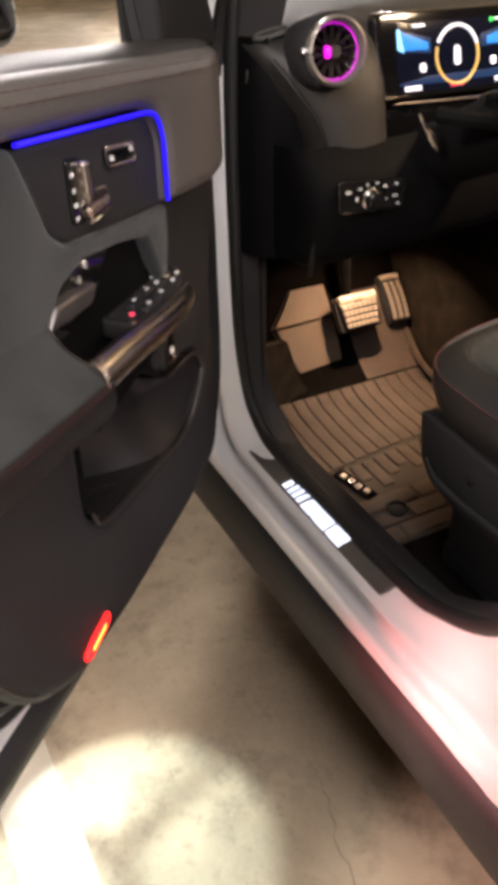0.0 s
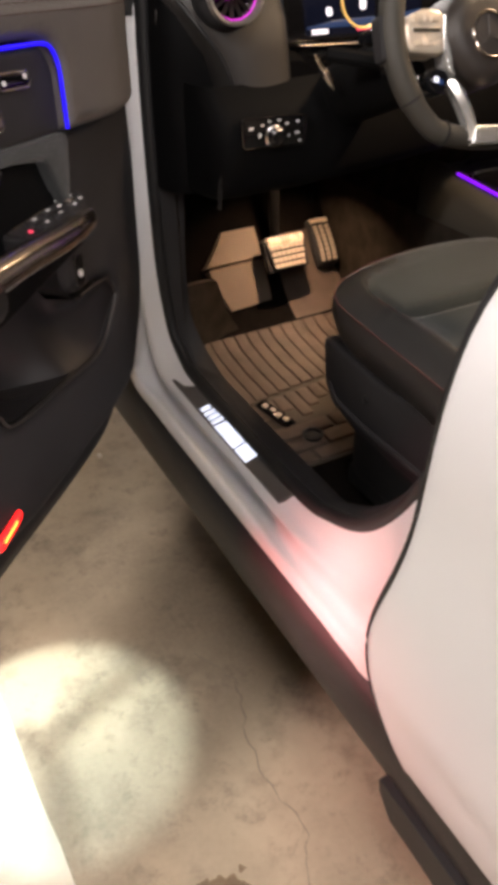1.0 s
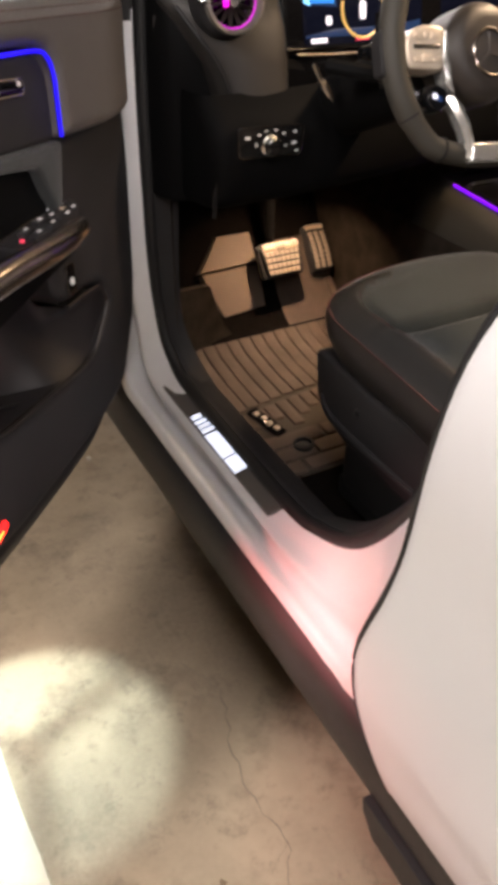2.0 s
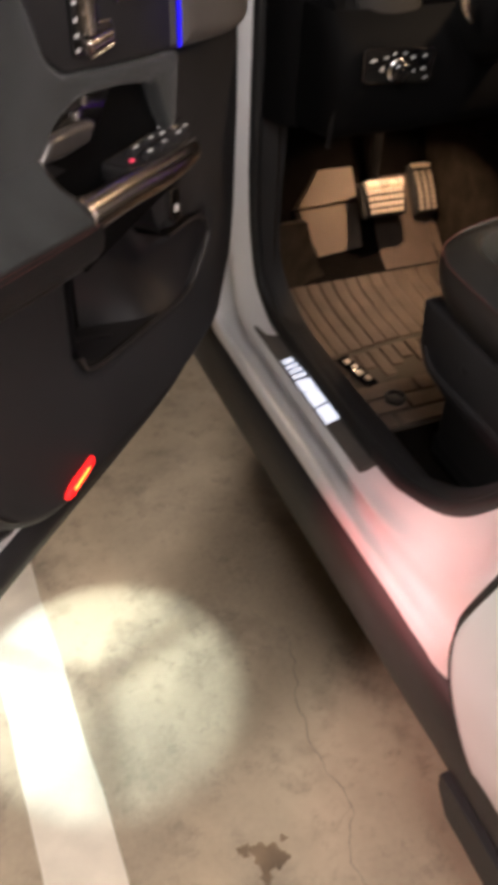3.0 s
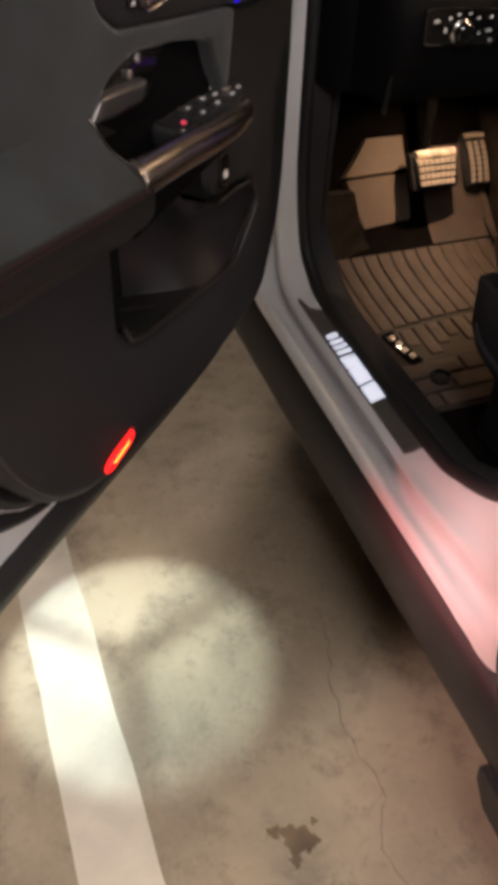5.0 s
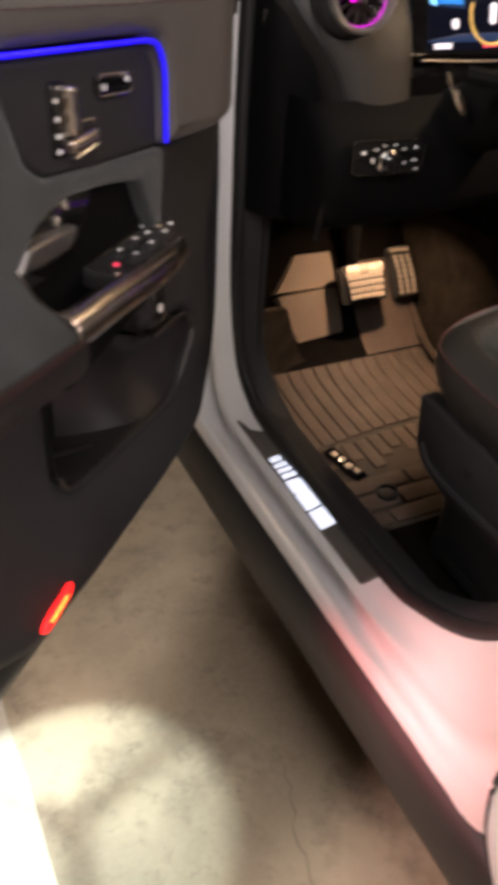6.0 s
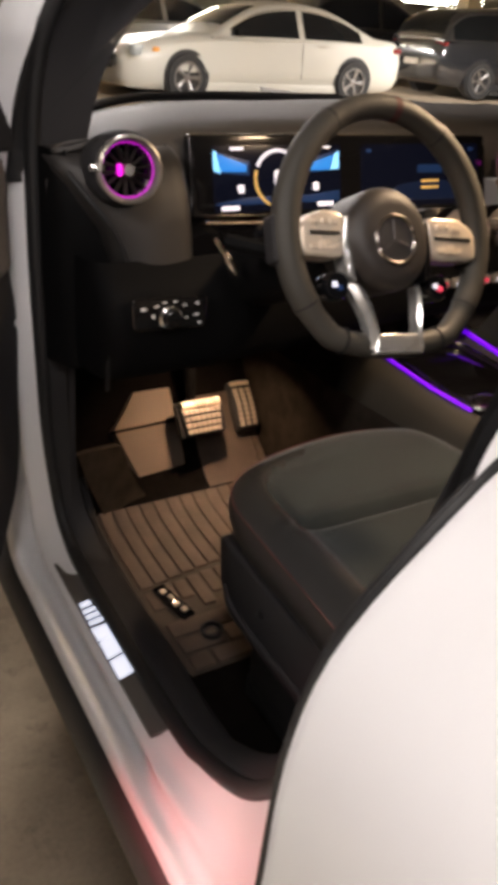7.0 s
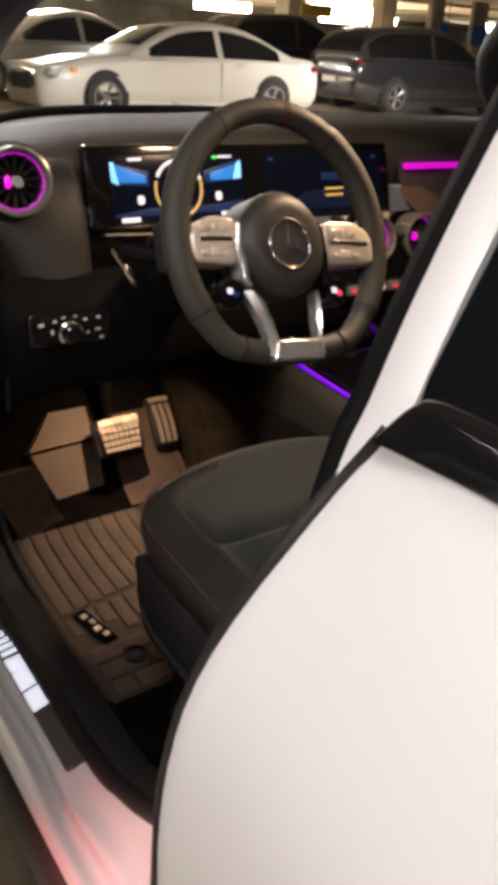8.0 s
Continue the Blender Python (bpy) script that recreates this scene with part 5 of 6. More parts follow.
    sw = rounded([(0.109, 1.019), (0.240, 1.013), (0.234, 0.961), (0.112, 0.968)], 0.010)
    panel = part("light_switch_panel", plate(sw, 0.0, 0.008, 0.003, P), M_GLOSS, dash, "gloss black headlamp switch panel")
    part("panel_rim", tube([P(p[0], p[1], 0.008) for p in sw], 0.0008, 6, closed=True), M_LEVER, dash)
    part("rotary_knob", lathe([(0.018, 0.0), (0.0175, 0.006), (0.015, 0.008), (0.0145, 0.016), (0.012, 0.018), (0.002, 0.017)], P(0.174, 0.984, 0.006), (0, -1, 0), 26), M_GLOSS, dash, "round headlamp switch")
    part("knob_ring", lathe([(0.0185, 0.0), (0.0195, 0.004), (0.0165, 0.006), (0.0155, 0.004)], P(0.174, 0.984, 0.007), (0, -1, 0), 26, caps=False), M_CHROME, dash, "chrome ring")
    for a, b, w, h in ((0.128, 1.001, 0.012, 0.007), (0.150, 1.004, 0.008, 0.005), (0.164, 1.009, 0.008, 0.004), (0.183, 1.009, 0.008, 0.004), (0.199, 1.002, 0.008, 0.005), (0.221, 1.003, 0.008, 0.006), (0.220, 0.984, 0.012, 0.005), (0.145, 0.988, 0.006, 0.010), (0.203, 0.981, 0.006, 0.004), (0.226, 0.970, 0.008, 0.004)):
        w, h = w * 0.75, h * 0.7
        part("marking", plate([(a - w / 2, b - h / 2), (a + w / 2, b - h / 2), (a + w / 2, b + h / 2), (a - w / 2, b + h / 2)], 0.007, 0.009, 0.0004, P), M_MARK, dash)

    # Wide twin screen.
    def Q(a, b, h):
        return Vector((a, 0.498 + (b - 1.16) * 0.22 - h, b))

    glass_loop = rounded([(0.284, 1.098), (0.980, 1.090), (0.972, 1.229), (0.288, 1.233)], 0.012)
    screen = part("screen_panel", plate(glass_loop, -0.02, 0.0, 0.004, Q), M_GLOSS, dash, "gloss black wide display panel")

    def mark(name, loop, mat, h=0.0012, label=""):
        part(name, plate(loop, 0.0, h, 0.0003, Q), mat, dash, label)

    mark("display", rounded([(0.330, 1.106), (0.602, 1.104), (0.602, 1.215), (0.330, 1.216)], 0.006), M_SCREEN, 0.0008, "instrument display")
    mark("display", rounded([(0.650, 1.102), (0.955, 1.100), (0.950, 1.214), (0.650, 1.215)], 0.006), M_SCREEN, 0.0008, "centre display")
    mark("display_sky", [(0.332, 1.172), (0.404, 1.166), (0.404, 1.190), (0.332, 1.207)], M_SNAVY)
    mark("display_sky", [(0.332, 1.176), (0.346, 1.170), (0.338, 1.207), (0.332, 1.207)], M_SCYAN, 0.0016)
    mark("display_sky", [(0.346, 1.174), (0.398, 1.172), (0.398, 1.184), (0.340, 1.203)], M_SBLUE, 0.0016)
    mark("display_sky", [(0.516, 1.168), (0.598, 1.172), (0.598, 1.207), (0.516, 1.188)], M_SNAVY)
    mark("display_sky", [(0.578, 1.172), (0.597, 1.174), (0.598, 1.204), (0.588, 1.200)], M_SCYAN, 0.0016)
    mark("display_sky", [(0.530, 1.172), (0.576, 1.172), (0.586, 1.198), (0.530, 1.184)], M_SBLUE, 0.0016)
    mark("display_ground", [(0.334, 1.118), (0.598, 1.117), (0.598, 1.136), (0.530, 1.130), (0.400, 1.130), (0.334, 1.122)], M_SNAVY)
    for c, w in ((0.362, 0.036), (0.566, 0.036)):
        mark("display_number", rounded([(c - w / 2, 1.109), (c + w / 2, 1.109), (c + w / 2, 1.117), (c - w / 2, 1.117)], 0.002), M_SWHITE, 0.0018)
    for c in (0.385, 0.545):
        mark("display_number", rounded([(c - 0.0065, 1.137), (c + 0.0065, 1.137), (c + 0.0065, 1.152), (c - 0.0065, 1.152)], 0.006), M_SWHITE, 0.0018)
    mark("display_number", rounded([(0.366, 1.208), (0.392, 1.208), (0.392, 1.213), (0.366, 1.213)], 0.001), M_SWHITE, 0.0018)
    mark("display_number", rounded([(0.548, 1.209), (0.578, 1.209), (0.578, 1.213), (0.548, 1.213)], 0.001), M_SWHITE, 0.0018)
    mark("display_number", rounded([(0.536, 1.207), (0.546, 1.207), (0.546, 1.214), (0.536, 1.214)], 0.003), M_SGREEN, 0.0018)
    mark("display_number", [(0.445, 1.109), (0.475, 1.109), (0.475, 1.115), (0.445, 1.115)], M_SRED, 0.0018)
    ring = [Q(0.462 + 0.047 * math.cos(t), 1.160 + 0.047 * math.sin(t), 0.0016) for t in (2 * math.pi * k / 40 for k in range(40))]
    part("display_dial", tube(ring[2:18], 0.0032, 6), M_SWHITE, dash)
    part("display_dial", tube(ring[18:41] + [ring[0]], 0.0026, 6), M_SGOLD, dash)
    part("display_dial", tube(ring[0:3], 0.0026, 6), M_SGOLD, dash)
    mark("display_number", rounded([(0.455, 1.143), (0.469, 1.143), (0.469, 1.174), (0.455, 1.174)], 0.006), M_SWHITE, 0.0018)
    mark("display_map", rounded([(0.70, 1.112), (0.90, 1.110), (0.90, 1.140), (0.83, 1.150), (0.74, 1.140)], 0.012), M_SDIM, 0.0011)
    mark("display_number", rounded([(0.790, 1.162), (0.855, 1.161), (0.855, 1.176), (0.790, 1.177)], 0.003), M_SNAVY, 0.0018)
    for z0, mat in ((1.144, M_SGOLD), (1.132, M_SGOLD)):
        mark("display_number", [(0.800, z0), (0.846, z0), (0.846, z0 + 0.0042), (0.800, z0 + 0.0042)], mat, 0.0018)
    for x in (0.668, 0.930):
        mark("display_number", rounded([(x - 0.006, 1.200), (x + 0.006, 1.200), (x + 0.006, 1.207), (x - 0.006, 1.207)], 0.002), M_SNAVY, 0.0018)

    # Turbine vents.
    def vent(place, axis, r):
        v = part("air_vent", lathe([(r * 1.02, -0.03), (r * 1.05, 0.006), (r * 1.02, 0.014), (r * 0.95, 0.016), (r * 0.88, 0.009), (r * 0.85, -0.01), (r * 0.85, -0.03)], place, axis, 40), M_SILVER, dash, "round chrome turbine air vent")
        turn = Vector(axis).to_track_quat("Z", "Y").to_matrix()
        part("vent_back", lathe([(r * 0.8, -0.022), (0.002, -0.022)], place, axis, 24), M_GLOSS, dash)
        for k in range(14):
            a = 2 * math.pi * (k + 0.3) / 14
            d, s = Vector((math.cos(a), math.sin(a), 0)), Vector((-math.sin(a), math.cos(a), 0))
            quad = [[Vector(place) + turn @ (d * r * q + s * w + Vector((0, 0, h))) for w, h in ((-0.0026, -0.014), (0.0006, -0.004), (0.0026, -0.014))] for q in (0.22, 0.5, 0.84)]
            part("vent_blade", loft(quad), M_BLADE, dash)
        glow = [Vector(place) + turn @ Vector((r * 0.83 * math.cos(t), r * 0.83 * math.sin(t), -0.0035)) for t in (2 * math.pi * k / 36 for k in range(36))]
        part("vent_glow", tube(glow, 0.0012, 6, closed=True), M_VENT, dash, "magenta glowing ring in the vent")
        part("vent_hub", lathe([(r * 0.24, -0.02), (r * 0.24, 0.0), (r * 0.18, 0.005), (0.001, 0.005)], place, axis, 20), M_BRONZE, dash, "metal vent hub")
        part("vent_knob", block((0.008, 0.018, 0.010), Vector(place) + turn @ Vector((-r * 0.30, 0, 0.002)), 0.004, turn), M_PINK, dash)
        part("vent_tab", block((0.022, 0.012, 0.014), Vector(place) + turn @ Vector((-r * 1.02, 0.003, 0.004)), 0.004, turn), M_CHROME, dash)

    vent((0.123, 0.372, 1.203), (-0.10, -1, 0.16), 0.047)
    vent((1.012, 0.425, 1.050), (-0.05, -1, 0.10), 0.046)
    vent((0.885, 0.425, 1.050), (-0.05, -1, 0.10), 0.046)
    part("vent_bezel", lathe([(0.048, 0.008), (0.054, 0.0), (0.057, -0.03), (0.055, -0.07)], (0.123, 0.380, 1.203), (-0.10, -1, 0.16), 36, caps=False), M_PLASTIC, dash, "black bezel behind the vent")

    # Centre stack and passenger side.
    part("centre_fascia", loft([[(0.80, 0.47, 1.095), (1.12, 0.47, 1.095)], [(0.80, 0.475, 1.05), (1.12, 0.475, 1.05)], [(0.80, 0.462, 0.985), (1.10, 0.462, 0.985)], [(0.79, 0.455, 0.90), (1.08, 0.455, 0.90)], [(0.78, 0.50, 0.80), (1.05, 0.50, 0.80)]], False), M_GLOSS, dash, "gloss black centre stack")
    part("climate_panel", block((0.30, 0.025, 0.035), (0.935, 0.418, 0.955), 0.008), M_GLOSS, dash, "climate control bar")
    for k in range(7):
        x = 0.82 + 0.038 * k
        key = part("climate_key", block((0.030, 0.014, 0.020), (x, 0.404, 0.957), 0.005), M_SILVER, dash, "silver climate key")
        part("marking", block((0.012, 0.002, 0.008), (x, 0.3965, 0.957), 0.0), M_SRED if k in (0, 3, 6) else M_SWHITE, dash)
    part("passenger_trim", loft([[(0.985, 0.485, 1.20), (1.44, 0.50, 1.19)], [(0.985, 0.478, 1.165), (1.44, 0.49, 1.15)], [(1.01, 0.475, 1.115), (1.44, 0.48, 1.10)], [(1.06, 0.478, 1.06), (1.44, 0.48, 1.04)], [(1.08, 0.50, 0.95), (1.44, 0.50, 0.95)]], False), M_DASHP, dash, "grey passenger dash panel")
    part("trim_blade", loft([[(0.985, 0.474, 1.145), (1.00, 0.470, 1.12)], [(1.04, 0.464, 1.145), (1.045, 0.458, 1.085)], [(1.10, 0.462, 1.12), (1.12, 0.458, 1.05)]], False), M_TAN, dash, "brown trim blade")
    part("ambient_strip", tube([(0.993, 0.472, 1.186), (1.10, 0.474, 1.185), (1.21, 0.477, 1.183)], 0.006, 8), M_PINK, dash, "glowing magenta ambient strip")


dashboard()


# ---------------------------------------------------------------- steering wheel
def steering_wheel():
    C = Vector((0.352, 0.040, 1.168))
    tilt = Matrix.Rotation(radians(-23), 3, "X")
    TURNED = radians(6)

    def W(x, z, d=0.0):
        """On the wheel: across, up, and towards the driver."""
        return C + tilt @ Vector((x * math.cos(TURNED) + z * math.sin(TURNED), -d, z * math.cos(TURNED) - x * math.sin(TURNED)))

    n = 96
    outline = []
    for k in range(n):
        a = 2 * math.pi * k / n
        x, z = 0.1560 * math.sin(a), 0.1645 * math.cos(a)
        if z < -0.132:
            z = -0.132 - min(0.013, -(z + 0.132) * 0.40)
        outline.append(W(x, z))
    radius = [0.0160 + 0.0020 * (1 if abs(math.sin(2 * math.pi * k / n)) > 0.55 and math.cos(2 * math.pi * k / n) > -0.6 else 0) for k in range(n)]
    wheel = part("steering_wheel", tube(outline, radius, 14, closed=True, up=tuple(tilt @ Vector((0, -1, 0)))), M_WHEEL, car, "flat-bottomed leather sports steering wheel", 80)
    for k in (9, 87, 33, 63, 40, 56):
        part("rim_seam", tube([outline[k] + (outline[(k + 1) % n] - outline[k]) * q for q in (0.0, 0.25)], 0.0182, 14, up=tuple(tilt @ Vector((0, -1, 0)))), M_RUBBER, wheel)
    part("centre_mark", tube([outline[1], outline[2]], 0.0164, 14, up=tuple(tilt @ Vector((0, -1, 0)))), M_STITCH, wheel, "red leather top mark")
    def K(x, z, d=0.0):
        """On the hub and spokes, whose middle sits a little low on the turned wheel."""
        q = max(0.0, 1 + min(z, 0.0) / 0.14)
        return W(x - 0.011 * q, z - 0.010 * q, d)

    hub = [(0.067 * math.cos(t) * (1 - 0.06 * max(0, -math.sin(t))), 0.070 * math.sin(t)) for t in (2 * math.pi * k / 40 for k in range(40))]

    def to_hub(a, b, h):
        return K(a, b, h)

    part("airbag_cover", plate(hub, -0.045, 0.030, 0.026, to_hub, steps=6), M_HUB, wheel, "padded black airbag cover")
    part("emblem_ring", tube([K(0.0300 * math.cos(t), -0.002 + 0.0315 * math.sin(t), 0.0305) for t in (2 * math.pi * k / 36 for k in range(36))], 0.0026, 8, closed=True), M_BRONZE, wheel, "satin metal emblem ring")
    for a in (90, 210, 330):
        d = Vector((math.cos(radians(a + 6)), math.sin(radians(a + 6))))
        n_ = Vector((-d.y, d.x))
        part("emblem_arm", plate([tuple(n_ * 0.0042 + Vector((0, -0.002))), tuple(d * 0.028 + Vector((0, -0.002))), tuple(n_ * -0.0042 + Vector((0, -0.002)))], 0.028, 0.0325, 0.0012, to_hub, steps=1), M_BOWL, wheel, "satin metal arm of the round emblem")
    part("emblem_disc", lathe([(0.029, 0.0), (0.029, 0.0015), (0.001, 0.003)], K(0, -0.002, 0.029), tilt @ Vector((0, -1, 0)), 24), M_BOWL, wheel, "dark metal emblem disc")
    for s in (-1, 1):
        wide = 0.134 if s < 0 else 0.152
        pod = rounded([(s * 0.066, 0.034), (s * (wide - 0.030), 0.036), (s * wide, 0.018), (s * wide, -0.012), (s * (wide - 0.006), -0.024), (s * 0.070, -0.026)], 0.014)
        part("button_pod", plate(pod, -0.02, 0.016, 0.006, to_hub), M_POD, wheel, "satin metal control button pod")
        part("pod_seam", plate(rounded([(s * 0.076, 0.004), (s * (wide - 0.012), 0.003), (s * (wide - 0.012), 0.009), (s * 0.076, 0.010)], 0.002), 0.014, 0.0172, 0.0006, to_hub), M_CHROME, wheel)
        for cx, cz, w, h in ((0.085, 0.021, 0.012, 0.008), (0.100, 0.021, 0.006, 0.008), (0.115, 0.019, 0.012, 0.007), (0.084, -0.012, 0.010, 0.006), (0.100, -0.010, 0.016, 0.012), (0.117, -0.012, 0.010, 0.006)):
            part("button", plate(rounded([(s * cx - w / 2, cz - h / 2), (s * cx + w / 2, cz - h / 2), (s * cx + w / 2, cz + h / 2), (s * cx - w / 2, cz + h / 2)], 0.002), 0.014, 0.0185, 0.001, to_hub), M_POD, wheel)
        # Left edge bright, right edge black: the fall of light set by material.
        part("spoke_bezel", plate(rounded([(s * 0.060, 0.030), (s * 0.067, 0.030), (s * 0.072, -0.010), (s * 0.068, -0.046), (s * 0.056, -0.058)], 0.005), -0.01, 0.016, 0.004, to_hub), M_SPOKE if s < 0 else M_GLOSS, wheel, "spoke edge, bright on the lit left and black on the right")
        part("spoke_end", plate(rounded([(s * 0.140, 0.024), (s * 0.166, 0.030), (s * 0.166, -0.034), (s * 0.140, -0.030)], 0.008), -0.018, 0.004, 0.005, to_hub), M_PLASTIC, wheel, "black spoke end")
        # Lower spokes and the round mode dials.
        fat = 1.0 if s < 0 else 0.55
        leg = []
        for x, z, w, d in ((0.052, -0.060, 0.009, 0.004), (0.047, -0.080, 0.0095, 0.012), (0.041, -0.104, 0.0080, 0.016), (0.037, -0.128, 0.0065, 0.018), (0.041, -0.150, 0.0075, 0.016)):
            w *= fat
            leg.append([K(s * (x - w), z, d), K(s * x, z + 0.001, d + 0.003), K(s * (x + w), z + 0.002, d - 0.004), K(s * (x + w), z + 0.002, d - 0.018), K(s * (x - w), z, d - 0.018)])
        part("lower_spoke", loft(leg), M_SPOKE, wheel, "satin metal lower spoke", 30)
        dial = K(s * 0.082, -0.062, 0.0)
        ax = tilt @ Vector((0, -1, 0))
        part("mode_dial", lathe([(0.018, -0.02), (0.019, 0.006), (0.016, 0.010), (0.001, 0.010)], dial, ax, 24), M_GLOSS, wheel, "round drive mode dial")
        for k, mat in enumerate((M_SWHITE, M_SRED if s > 0 else M_SNAVY)):
            a, b = s * 0.082 - 0.005 + 0.008 * k, -0.060 - 0.004 * k
            part("dial_display", plate(rounded([(a - 0.004, b - 0.004), (a + 0.004, b - 0.004), (a + 0.004, b + 0.004), (a - 0.004, b + 0.004)], 0.002), 0.009, 0.0112, 0.0004, to_hub), mat, wheel)
    part("bottom_plate", plate(rounded([(-0.034, -0.128), (0.034, -0.128), (0.042, -0.156), (-0.042, -0.156)], 0.005), -0.004, 0.0205, 0.004, to_hub), M_SPOKE, wheel, "brushed steel plate on the lower rim")
    # Column with its stalks.
    ax = tilt @ Vector((0, -1, 0))
    part("steering_column", lathe([(0.055, -0.40), (0.060, -0.12), (0.052, -0.055), (0.035, -0.04)], C, ax, 24), M_KNEE, car, "black steering column shroud")
    part("stalk", tube(spline([W(-0.05, 0.0, -0.075), W(-0.10, 0.012, -0.080), W(-0.150, 0.012, -0.085)], 10), [0.010, 0.009, 0.009, 0.010, 0.011, 0.012, 0.012, 0.012, 0.011, 0.008], 10), M_GLOSS, car, "gloss black indicator stalk")
    part("column_trim", tube([W(-0.055, -0.01, -0.13), W(-0.135, 0.022, -0.20)], 0.012, 8), M_KNEE, car)
    part("shift_paddle", loft([[W(-0.145, 0.055, -0.05), W(-0.118, 0.058, -0.045)], [W(-0.150, 0.0, -0.05), W(-0.112, 0.0, -0.045)], [W(-0.142, -0.055, -0.05), W(-0.120, -0.05, -0.045)]], False), M_GLOSS, car, "gloss black shift paddle")
    part("adjust_lever", tube(spline([(0.232, 0.295, 1.113), (0.242, 0.296, 1.098), (0.252, 0.296, 1.084), (0.262, 0.294, 1.069), (0.271, 0.292, 1.055)], 14), [0.0025, 0.003, 0.0045, 0.003, 0.0045, 0.003, 0.005, 0.0065, 0.007, 0.006, 0.0065, 0.006, 0.005, 0.003], 10), M_BRONZE, car, "shiny steering adjuster lever")
    # Thin bar added for the glint along the recess's glossy edge.
    part("edge_glint", tube([(0.290, 0.440, 1.1015), (0.36, 0.440, 1.098), (0.50, 0.440, 1.094)], 0.0019, 8), M_BRONZE, car, "thin bright line for the glint on the recess edge")


steering_wheel()

# ---------------------------------------------------------------- footwell, pedals and mat
FLOOR_LINE = [(-0.45, 0.315), (0.0, 0.315), (0.35, 0.318), (0.60, 0.330), (0.70, 0.345), (0.76, 0.375), (0.82, 0.44), (0.875, 0.535), (0.93, 0.64), (0.97, 0.76)]


def floor_z(y):
    for (y0, z0), (y1, z1) in zip(FLOOR_LINE, FLOOR_LINE[1:]):
        if y <= y1:
            return z0 + (z1 - z0) * max(0.0, y - y0) / (y1 - y0)
    return FLOOR_LINE[-1][1]


def footwell():
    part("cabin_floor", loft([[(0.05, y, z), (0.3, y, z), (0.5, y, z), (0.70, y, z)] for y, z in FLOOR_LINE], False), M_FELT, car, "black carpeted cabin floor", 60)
    kick = [[(0.056, 0.50, z), (0.066, 0.56, z), (0.088, 0.70, z), (0.112, 0.84, z), (0.135, 0.97, z)] for z in (0.30, 0.45, 0.6, 0.75, 0.90)]
    part("kick_panel", loft(kick, False), M_CARPET, car, "dark carpet kick panel", 60)
    tunnel = [[(0.655, 0.97, z), (0.665, 0.7, z), (0.675, 0.45, z), (0.685, 0.2, z), (0.69, -0.4, z)] for z in (0.30, 0.5, 0.70)]
    part("tunnel_side", loft(tunnel, False), M_CARPET, car, "dark carpet tunnel side", 60)
    part("tunnel_edge", tube(spline([(0.652, 0.90, 0.52), (0.650, 0.80, 0.44), (0.652, 0.72, 0.375), (0.655, 0.6, 0.345)], 16), 0.004, 6), M_MAT, car)
    # Footrest with two facets.
    rest = [[(0.335, 0.893, 0.592), (0.436, 0.890, 0.592)], [(0.300, 0.868, 0.555), (0.438, 0.866, 0.558)], [(0.262, 0.844, 0.524), (0.440, 0.844, 0.526)], [(0.266, 0.841, 0.517), (0.440, 0.841, 0.521)],
            [(0.288, 0.814, 0.458), (0.440, 0.813, 0.468)], [(0.308, 0.793, 0.412), (0.438, 0.791, 0.424)]]
    foot = None
    for span, words in ((rest[:3], "rubber footrest, upper facet"), (rest[3:], "rubber footrest, lower facet")):
        rows = [[Vector(p).lerp(Vector(q), k) for k in (0, 0.04, 0.5, 0.96, 1)] for p, q in span]
        ends = [[v + Vector((0, 0.012, -0.012)) for v in rows[0]]] + rows + [[v + Vector((0, 0.014, -0.010)) for v in rows[-1]]]
        for r in ends:
            r[0], r[-1] = r[0] + Vector((0, 0.012, -0.008)), r[-1] + Vector((0, 0.012, -0.008))
        foot = part("footrest" if foot is None else "footrest_lower", loft(ends, False), M_REST, car if foot is None else foot, words, 50)
    part("far_floor", block((0.62, 1.3, 0.05), (1.12, 0.2, 0.30), 0.01), M_CARPET, car)
    part("toe_panel", block((1.3, 0.04, 0.5), (CX, 0.99, 0.62), 0.01), M_CARPET, car)
    part("rear_bulkhead", block((1.4, 0.04, 0.8), (CX, -1.5, 0.7), 0.01), M_CARPET, car)
    part("rear_floor", block((1.35, 1.1, 0.04), (CX, -0.98, 0.30), 0.01), M_CARPET, car)


footwell()


